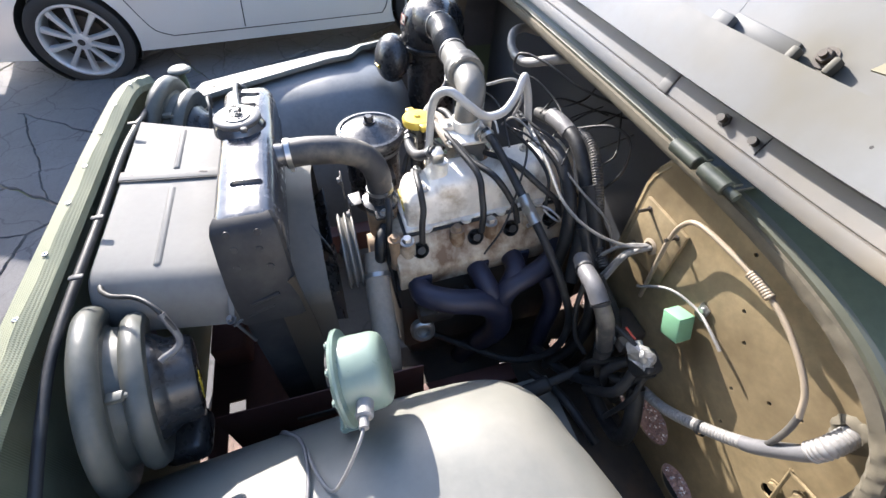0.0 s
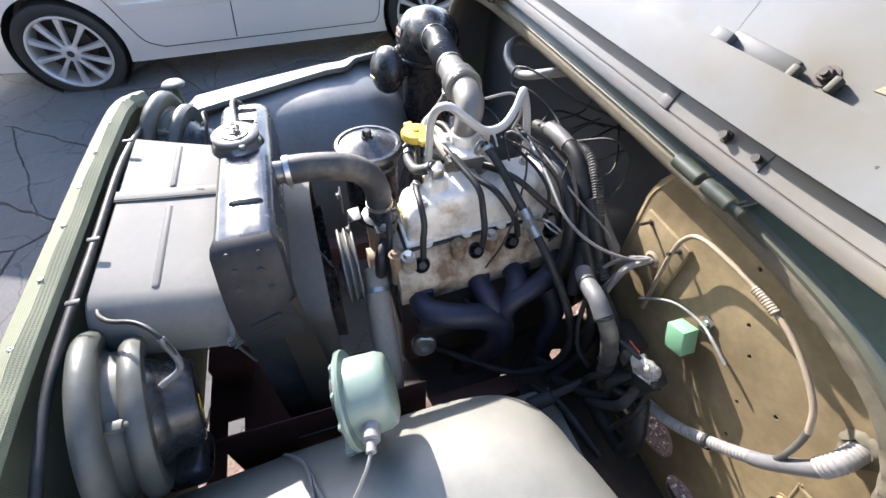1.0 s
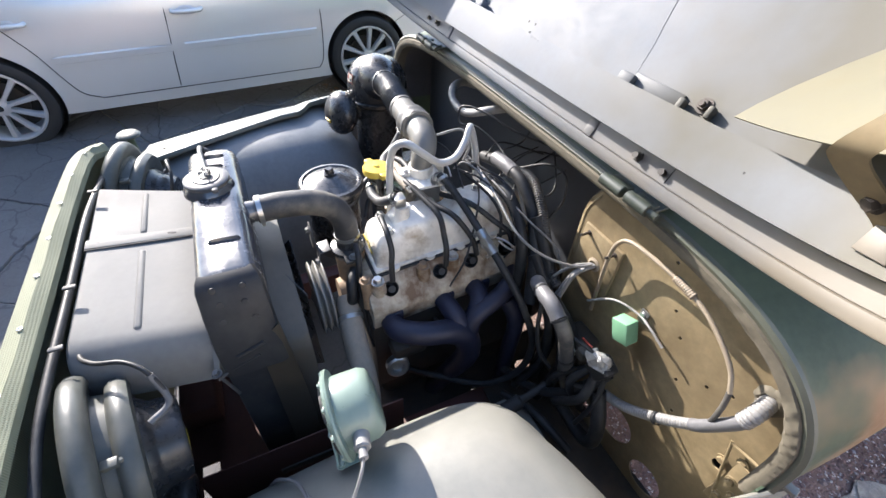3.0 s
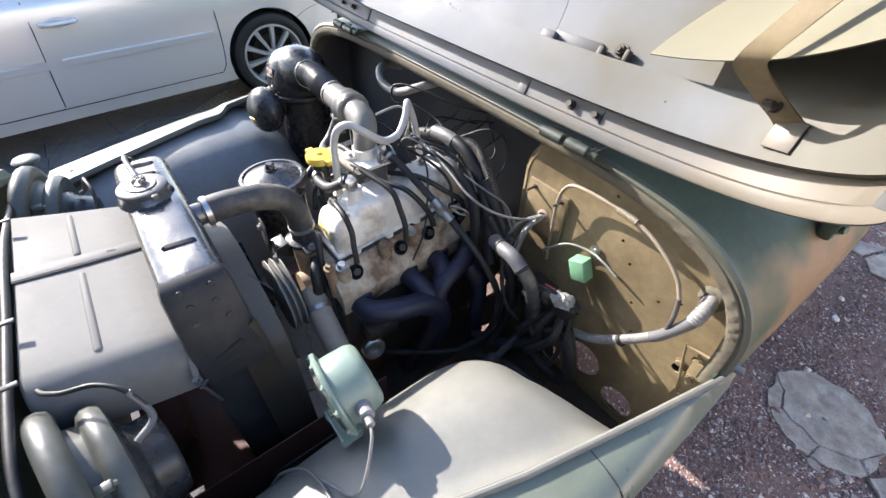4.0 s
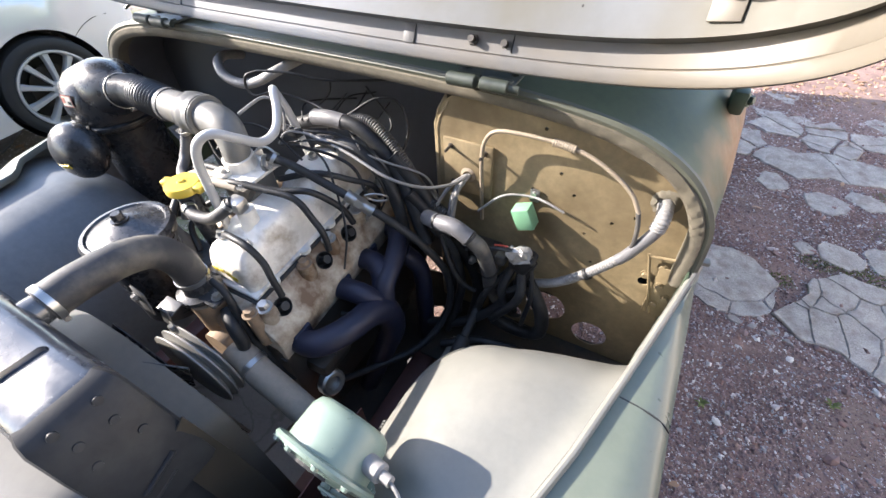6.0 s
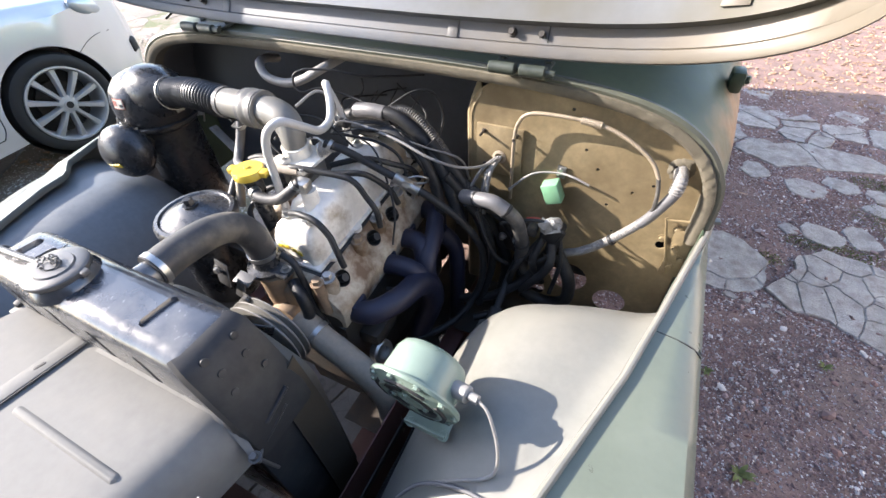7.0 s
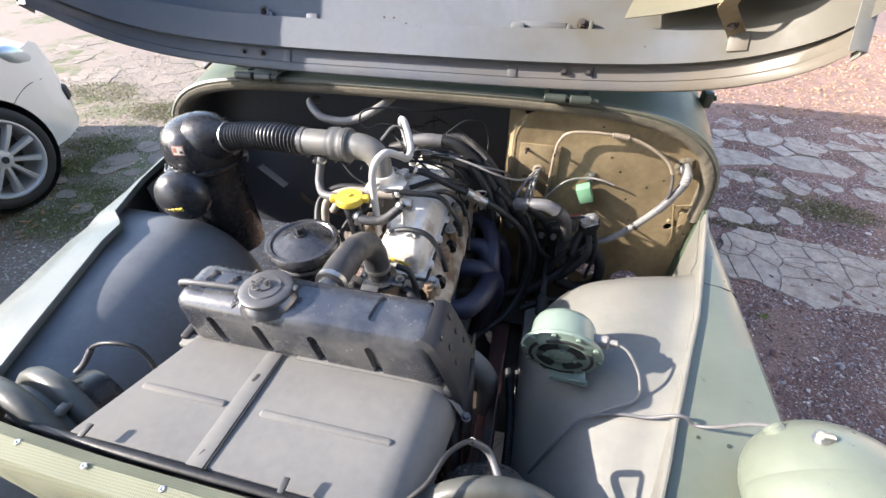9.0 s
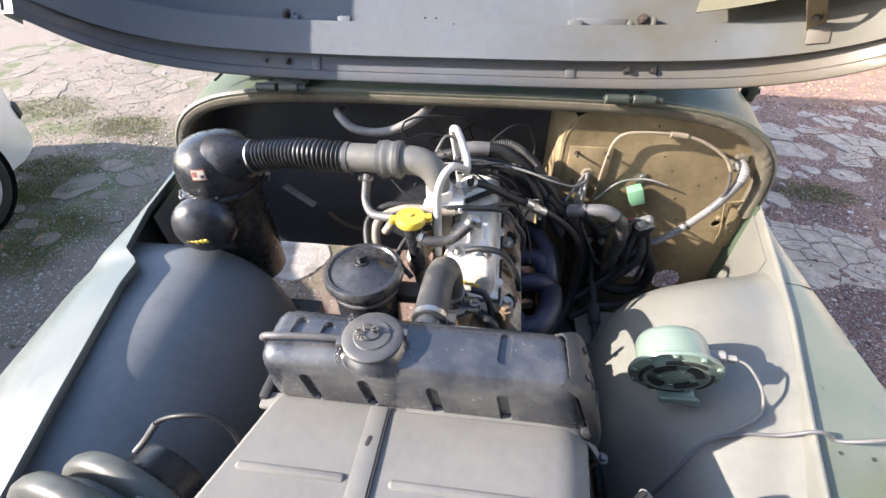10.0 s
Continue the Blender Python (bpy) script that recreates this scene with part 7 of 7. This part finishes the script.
def waver(q):
    """Bends straight cracks and edges, the same way for both stones beside them."""
    p = Vector((q.x, q.y, 0.0))
    return q + 0.022 * Vector((noise.noise(p * 7), noise.noise(p * 7 + Vector((9, 4, 0))))) + 0.008 * Vector((noise.noise(p * 26), noise.noise(p * 26 + Vector((5, 2, 0)))))


def inner(poly, gap, rng, rough):
    """The polygon drawn in by gap, with broken uneven edges."""
    mid = sum(poly, Vector((0, 0))) / len(poly)
    ring = []
    for a, c in zip(poly, poly[1:] + poly[:1]):
        n = max(1, int((c - a).length / 0.022))
        for k in range(n):
            q = a.lerp(c, k / n)
            d = q - mid
            if d.length > gap * 2.2:
                ring.append(waver(q - d.normalized() * (gap + rough * rng.uniform(-0.7, 1.0))))
    return ring, waver(mid)


def stone(poly, gap, rough, lift, tilt, pivot, mat, rng):
    ring, mid = inner(poly, gap, rng, rough)
    if len(ring) < 5:
        return
    b = bmesh.new()
    rows = []
    for s, dz in ((1.0, -0.02), (1.0, lift * 0.4), (1 - 0.006 / max(0.04, (ring[0] - mid).length), lift)):
        row = []
        for q in ring:
            p = mid + (q - mid) * s
            row.append(b.verts.new((p.x, p.y, height(p.x, p.y) + dz + (p - pivot).x * tilt[0] + (p - pivot).y * tilt[1] + (0.003 * noise.noise((p.x * 9, p.y * 9, 1)) if dz > 0 else 0))))
        rows.append(row)
    for u, v in zip(rows, rows[1:]):
        for k in range(len(ring)):
            b.faces.new((u[k], u[(k + 1) % len(ring)], v[(k + 1) % len(ring)], v[k]))
    top = b.verts.new((mid.x, mid.y, height(mid.x, mid.y) + lift + (mid - pivot).x * tilt[0] + (mid - pivot).y * tilt[1]))
    for k in range(len(ring)):
        b.faces.new((rows[-1][k], rows[-1][(k + 1) % len(ring)], top))
    part("paving_stone", b, mat, ground, smooth=False)


def paving(x0, x1, y0, y1, step, gap, keep, mat, seed, rise=0.008, inside=None, crack=0.5):
    """Irregular slabs, many of them cracked into pieces that still lie together."""
    rng = random.Random(seed)
    for p, near in voronoi(x0, x1, y0, y1, step, rng):
        draw, split = rng.random(), rng.random()
        if not (x0 < p.x < x1 and y0 < p.y < y1) or draw > keep or (inside and not inside(p.x, p.y)):
            continue
        cell = clip_cell(p, near)
        if len(cell) < 3:
            continue
        lean = 0.02 * min(1.0, (0.35 / step) ** 2)
        lift, tilt = rise * rng.uniform(0.5, 1.4), (rng.uniform(-lean, lean), rng.uniform(-lean, lean))
        if split > crack:
            stone(cell, gap, gap * 0.5, lift, tilt, p, mat, rng)
            continue
        mid = sum(cell, Vector((0, 0))) / len(cell)
        cell = [mid + (q - mid) * max(0.2, 1 - gap / max(0.03, (q - mid).length)) for q in cell]
        seeds = []
        for _ in range(rng.randint(2, 3)):
            tries = [mid + Vector((rng.uniform(-0.5, 0.5), rng.uniform(-0.5, 0.5))) * step for _ in range(12)]
            seeds.append(max(tries, key=lambda q: min([(q - o).length for o in seeds] or [0])))
        for a in seeds:
            piece = cell
            for o in seeds:
                if o is a:
                    continue
                n, m = o - a, (o + a) / 2
                out = []
                for u, v in zip(piece, piece[1:] + piece[:1]):
                    du, dv = (u - m).dot(n), (v - m).dot(n)
                    if du <= 0:
                        out.append(u)
                    if du * dv < 0:
                        out.append(u.lerp(v, du / (du - dv)))
                piece = out
                if len(piece) < 3:
                    break
            if len(piece) >= 3:
                stone(piece, 0.003, 0.004, lift * rng.uniform(0.8, 1.1), tilt, p, mat, rng)


def slab(x, y, rx, ry, pieces, seed, mat, square=2.0, rise=0.008):
    """One large worn slab of rounded outline; its pieces are smaller towards the rim."""
    rng = random.Random(seed)
    rim, count = [], rng.randint(9, 11) if pieces < 5 else 22
    for k in range(count):
        a = 2 * math.pi * (k + rng.uniform(-0.32, 0.32)) / count
        r = (abs(math.cos(a)) ** square + abs(math.sin(a)) ** square) ** (-1 / square) * rng.uniform(0.86, 1.16)
        rim.append(Vector((x + rx * r * math.cos(a), y + ry * r * math.sin(a))))
    lift, tilt, pivot = rise * rng.uniform(0.7, 1.2), (rng.uniform(-0.015, 0.015), rng.uniform(-0.015, 0.015)), Vector((x, y))
    if pieces == 1:
        stone(rim, 0.004, 0.005, lift, tilt, pivot, mat, rng)
        return
    seeds = []
    for k in range(pieces):
        a, d = rng.uniform(0, 6.283), (rng.uniform(0.0, 0.45), rng.uniform(0.5, 0.75), rng.uniform(0.85, 1.05), rng.uniform(0.9, 1.1))[k % 4 if pieces > 4 else k % 2]
        seeds.append(Vector((x + rx * d * math.cos(a), y + ry * d * math.sin(a))))
    for a in seeds:
        piece = rim
        for o in seeds:
            if o is a or len(piece) < 3:
                continue
            n, m = o - a, (o + a) / 2
            out = []
            for u, v in zip(piece, piece[1:] + piece[:1]):
                du, dv = (u - m).dot(n), (v - m).dot(n)
                if du <= 0:
                    out.append(u)
                if du * dv < 0:
                    out.append(u.lerp(v, du / (du - dv)))
            piece = out
        if len(piece) >= 3:
            stone(piece, 0.0008, 0.0016, lift * rng.uniform(0.9, 1.05), tilt, pivot, mat, rng)


def broken_slab(x, y, rx, ry, seed, mat):
    """A rounded slab in one piece, its near rim broken into small fragments."""
    rng = random.Random(seed)
    rim = [Vector((x + rx * math.cos(a) * rng.uniform(0.94, 1.05), y + ry * math.sin(a) * rng.uniform(0.94, 1.05))) for a in (2 * math.pi * k / 20 for k in range(20))]
    seeds = [Vector((x, y + 0.1 * ry))] + [Vector((x + rx * r * math.cos(a), y + ry * r * math.sin(a))) for a, r in ((3.55, 1.50), (4.25, 1.32), (4.95, 1.62), (5.35, 1.36), (5.95, 1.66))]
    for a in seeds:
        piece = rim
        for o in seeds:
            if o is a or len(piece) < 3:
                continue
            n, m = o - a, (o + a) / 2
            out = []
            for u, v in zip(piece, piece[1:] + piece[:1]):
                du, dv = (u - m).dot(n), (v - m).dot(n)
                if du <= 0:
                    out.append(u)
                if du * dv < 0:
                    out.append(u.lerp(v, du / (du - dv)))
            piece = out
        if len(piece) >= 3:
            stone(piece, 0.0010, 0.0020, 0.009 * rng.uniform(0.85, 1.05), (0.004, 0.006), Vector((x, y)), mat, rng)


broken_slab(1.34, 1.97, 0.225, 0.245, 1, M_SLAB)
slab(2.14, 1.93, 0.54, 0.30, 30, 2, M_SLAB, 2.6)
slab(3.05, 1.95, 0.36, 0.32, 18, 3, M_SLAB, 2.4)
for k, (x, y, rx, ry) in enumerate(((1.68, 2.39, 0.055, 0.06), (1.84, 2.40, 0.11, 0.10), (2.04, 2.45, 0.095, 0.12), (2.23, 2.50, 0.075, 0.11), (1.81, 2.86, 0.11, 0.11), (2.00, 2.97, 0.10, 0.09), (2.21, 2.93, 0.08, 0.08), (2.19, 2.77, 0.10, 0.065), (2.70, 2.99, 0.07, 0.07), (2.58, 2.90, 0.05, 0.06), (1.52, 2.95, 0.09, 0.10), (1.39, 1.715, 0.035, 0.026), (1.46, 1.72, 0.025, 0.022), (1.54, 1.71, 0.024, 0.024), (1.60, 1.70, 0.022, 0.022))):
    slab(x, y, rx, ry, 1, 10 + k, M_SLAB)
slab(2.41, 2.93, 0.11, 0.13, 3, 31, M_SLAB)
slab(2.94, 2.95, 0.14, 0.10, 3, 32, M_SLAB)
slab(1.97, 3.30, 0.36, 0.15, 2, 41, M_SLAB, 3.0, rise=0.010)
slab(2.67, 3.32, 0.30, 0.14, 2, 42, M_SLAB, 3.0, rise=0.010)
paving(1.0, 1.62, 3.12, 3.5, 0.24, 0.01, 0.95, M_SLAB, 43, crack=0.3)
paving(3.0, 4.6, 3.12, 3.5, 0.24, 0.01, 0.95, M_SLAB, 44, crack=0.3)
paving(1.0, 4.6, 3.52, 3.86, 0.25, 0.011, 0.92, M_SLAB, 45, rise=0.010, crack=0.45)
paving(1.0, 5.4, 3.86, 4.35, 0.2, 0.022, 0.5, M_SLAB, 6, rise=0.004, crack=0.2)
paving(3.2, 5.0, 1.7, 3.0, 0.26, 0.02, 0.75, M_SLAB, 7)
paving(-5.6, -0.95, 2.9, 5.6, 0.27, 0.012, 0.70, M_SLAB_W, 8, rise=0.002)
for k, (x, y, rx, ry, n) in enumerate(((-2.72, 1.85, 0.15, 0.18, 2), (-2.38, 2.03, 0.15, 0.13, 3), (-2.64, 2.14, 0.12, 0.10, 3), (-2.48, 1.78, 0.07, 0.06, 1), (-2.70, 1.42, 0.09, 0.06, 1), (-2.47, 1.32, 0.09, 0.06, 1), (-2.05, 1.75, 0.07, 0.05, 1), (-2.2, 1.55, 0.05, 0.05, 1), (-2.9, 1.55, 0.06, 0.06, 1), (-1.7, 2.3, 0.16, 0.12, 3), (-1.35, 2.5, 0.14, 0.12, 2), (-2.1, 2.55, 0.15, 0.13, 3))):
    slab(x, y, rx, ry, n, 70 + k, M_SLAB_W)
# Paler stone than its neighbours: sunlight on this slab, given as colour.
slab(-0.94, 1.40, 0.19, 0.16, 1, 90, M_SLAB, 3.0)
paving(-4.6, 0.75, -2.6, 0.55, 0.85, 0.002, 1.0, M_CONC, 12, rise=0.011, crack=0.5)


def pebble_material(name, colours):
    m = material(name, (0.2, 0.2, 0.2), 0.85, bump=0.25, fine=90)
    n, nt = m.node_tree.nodes, m.node_tree
    geo, ramp = n.new("ShaderNodeNewGeometry"), n.new("ShaderNodeValToRGB")
    ramp.color_ramp.interpolation = "CONSTANT"
    while len(ramp.color_ramp.elements) < len(colours):
        ramp.color_ramp.elements.new(0.5)
    for k, (e, c) in enumerate(zip(ramp.color_ramp.elements, colours)):
        e.position, e.color = k / len(colours), (*c, 1)
    nt.links.new(geo.outputs["Random Per Island"], ramp.inputs["Fac"])
    nt.links.new(ramp.outputs["Color"], n["Principled BSDF"].inputs["Base Color"])
    return m


M_PEB = pebble_material("mixed_pebble_colours", [(0.25, 0.155, 0.14), (0.19, 0.12, 0.11), (0.32, 0.22, 0.20), (0.22, 0.15, 0.145), (0.44, 0.38, 0.365), (0.14, 0.09, 0.085), (0.24, 0.135, 0.115), (0.17, 0.11, 0.10), (0.60, 0.56, 0.53), (0.20, 0.155, 0.155), (0.28, 0.18, 0.16), (0.15, 0.10, 0.095), (0.22, 0.14, 0.125), (0.30, 0.29, 0.30), (0.18, 0.115, 0.105)])
M_PEB_G = pebble_material("grey_brown_pebbles", [(0.3, 0.27, 0.22), (0.22, 0.2, 0.16), (0.42, 0.39, 0.34), (0.18, 0.17, 0.12), (0.36, 0.31, 0.25), (0.26, 0.22, 0.18), (0.5, 0.47, 0.43), (0.2, 0.17, 0.13)])
M_PEB_T = pebble_material("tan_pebbles", [(0.27, 0.175, 0.115), (0.235, 0.15, 0.10), (0.30, 0.205, 0.135), (0.26, 0.165, 0.11), (0.34, 0.25, 0.18), (0.20, 0.13, 0.09)])
ICO = bmesh.new()
bmesh.ops.create_icosphere(ICO, subdivisions=1, radius=1)
ICO_V = np.array([v.co[:] for v in ICO.verts])
ICO_F = np.array([[v.index for v in f.verts] for f in ICO.faces])
ICO.free()


OCT_V = np.array([(1, 0, 0), (-1, 0, 0), (0, 1, 0), (0, -1, 0), (0, 0, 1), (0, 0, -1)], float)
OCT_F = np.array([(0, 2, 4), (2, 1, 4), (1, 3, 4), (3, 0, 4), (2, 0, 5), (1, 2, 5), (3, 1, 5), (0, 3, 5)])


def gravel(x0, x1, y0, y1, count, seed, small=0.004, big=0.016, skip=None, mat=None):
    rs = np.random.RandomState(seed)
    xy = np.stack([rs.uniform(x0, x1, count), rs.uniform(y0, y1, count)], 1)
    if skip:
        xy = np.array([p for p in xy if not skip(*p)])
    k = len(xy)
    size = small + (big - small) * rs.beta(1.0, 4.5, k)
    size[rs.rand(k) > 0.993] *= 2.2
    shape = rs.uniform(0.65, 1.35, (k, 1, 3)) * [1, 1, 0.55]
    turn = rs.uniform(0, 6.28, k)
    solid, sides = (OCT_V, OCT_F) if big < 0.0135 else (ICO_V, ICO_F)
    v = solid[None] * shape * (1 + 0.22 * rs.randn(k, len(solid), 1)) * size[:, None, None]
    c, s = np.cos(turn)[:, None], np.sin(turn)[:, None]
    v = np.stack([v[..., 0] * c - v[..., 1] * s, v[..., 0] * s + v[..., 1] * c, v[..., 2]], -1)
    z = np.array([height(*p) for p in xy]) + size * 0.15
    v += np.concatenate([xy, z[:, None]], 1)[:, None]
    f = sides[None] + (np.arange(k) * len(solid))[:, None, None]
    me = bpy.data.meshes.new("gravel")
    me.from_pydata(v.reshape(-1, 3).tolist(), [], f.reshape(-1, 3).tolist())
    me.materials.append(mat or M_PEB)
    return tagged(new("gravel", me), "loose red and grey gravel on the yard", "gravel", kind="stuff")


gravel(0.95, 2.9, 0.1, 1.8, 95000, 1, 0.0028, 0.0115)
gravel(0.95, 3.0, 0.2, 1.85, 700, 6, 0.008, 0.022)
gravel(1.0, 3.6, 1.5, 2.95, 110, 7, 0.014, 0.034)
gravel(1.0, 4.6, 1.6, 4.4, 60000, 2, 0.004, 0.0134)
gravel(-4.6, -0.9, 0.6, 5.6, 18000, 3, 0.004, 0.015, mat=M_PEB_G)
gravel(-3.2, -0.9, 0.6, 2.8, 26000, 13, 0.003, 0.012, mat=M_PEB_G)
gravel(-1.0, 1.0, 0.2, 2.0, 14000, 4, 0.003, 0.012)
gravel(1.0, 6.5, 4.2, 8.0, 9000, 5, 0.008, 0.03, mat=M_PEB_T)
gravel(1.15, 3.1, 2.2, 3.15, 34000, 9, 0.003, 0.012)
gravel(0.4, 1.2, 1.0, 2.4, 8000, 8, 0.003, 0.012)


def moss(x, y, r, count, seed):
    rs = np.random.RandomState(seed)
    a, d = rs.uniform(0, 6.28, count), r * np.sqrt(rs.rand(count)) * (0.6 + 0.5 * rs.rand(count))
    px, py = x + d * np.cos(a) * 1.4, y + d * np.sin(a) * 0.8
    verts, faces = [], []
    for i in range(count):
        h = rs.uniform(0.003, 0.011)
        t = rs.uniform(0, 6.28)
        w = rs.uniform(0.002, 0.005)
        ex, ey = math.cos(t), math.sin(t)
        z = height(px[i], py[i]) + 0.004
        lean = rs.uniform(-0.009, 0.009, 2)
        k = len(verts)
        verts += [(px[i] - ex * w, py[i] - ey * w, z), (px[i] + ex * w, py[i] + ey * w, z), (px[i] + lean[0], py[i] + lean[1], z + h)]
        faces.append((k, k + 1, k + 2))
    me = bpy.data.meshes.new("moss")
    me.from_pydata(verts, [], faces)
    me.materials.append(M_MOSS)
    return tagged(new("moss", me), "patch of short green moss and grass", "moss", kind="stuff")


for k, (x, y, r) in enumerate(((2.36, 2.68, 0.26), (2.62, 2.62, 0.2), (1.76, 2.29, 0.09), (1.56, 2.08, 0.07), (2.19, 3.07, 0.10), (1.99, 2.30, 0.10), (-3.05, 2.05, 0.26), (-2.55, 1.45, 0.26), (-2.55, 1.15, 0.24), (-2.9, 1.75, 0.2), (-3.0, 2.75, 0.3), (-1.7, 2.7, 0.3), (-3.9, 3.0, 0.35), (-1.5, 1.9, 0.25), (-3.6, -2.2, 0.5))):
    moss(x, y, r, int(3200 * min(1.0, (r / 0.22) ** 2) * (0.55 if x > 0 else 1.0)), 20 + k)
rs = random.Random(9)
for k in range(44):
    x, y = ((1.36, 2.98), (1.45, 2.62), (1.25, 0.86), (1.9, 3.1))[k] if k < 4 else (rs.uniform(-3.1, -2.5), rs.uniform(0.9, 1.4))
    a = rs.uniform(0, 6.28)
    c = Vector((x, y, height(x, y) + 0.012))
    u, v = Vector((math.cos(a), math.sin(a), rs.uniform(-0.2, 0.3))) * rs.uniform(0.018, 0.032), Vector((-math.sin(a), math.cos(a), rs.uniform(-0.2, 0.3))) * 0.011
    b = sheet([[c - u, c - u * 0.3 + v + Vector((0, 0, 0.004)), c + u * 0.5 + v * 0.8, c + u], [c - u, c - u * 0.3 - v + Vector((0, 0, 0.004)), c + u * 0.5 - v * 0.8, c + u]], 0.0006)
    solo("dry_leaf", b, M_BROWN, "dry brown fallen leaf on the gravel", "leaf", "fallen leaves")


def weed(x, y, r, seed):
    """A small rosette of pointed leaves."""
    rw = random.Random(seed)
    plant = thing("weed", (x, y, height(x, y)), "small green weed growing in the gravel", "plant", "weeds")
    for k in range(9):
        a = k * 2.4 + rw.uniform(-0.3, 0.3)
        d, n = Vector((math.cos(a), math.sin(a), 0)), Vector((-math.sin(a), math.cos(a), 0))
        size = r * rw.uniform(0.6, 1.1)
        base = Vector((x, y, height(x, y) + 0.004))
        rows = [[base + d * size * t + n * w * s * size + Vector((0, 0, h * size)) for s in (-1, 0, 1)] for t, w, h in ((0.05, 0.05, 0.0), (0.35, 0.17, 0.3), (0.7, 0.13, 0.42), (1.0, 0.01, 0.35))]
        part("leaf", sheet(rows, 0.0006), M_MOSS, plant)


weed(1.42, 0.83, 0.05, 1)
weed(1.30, 1.22, 0.03, 2)
weed(1.75, 1.45, 0.035, 3)
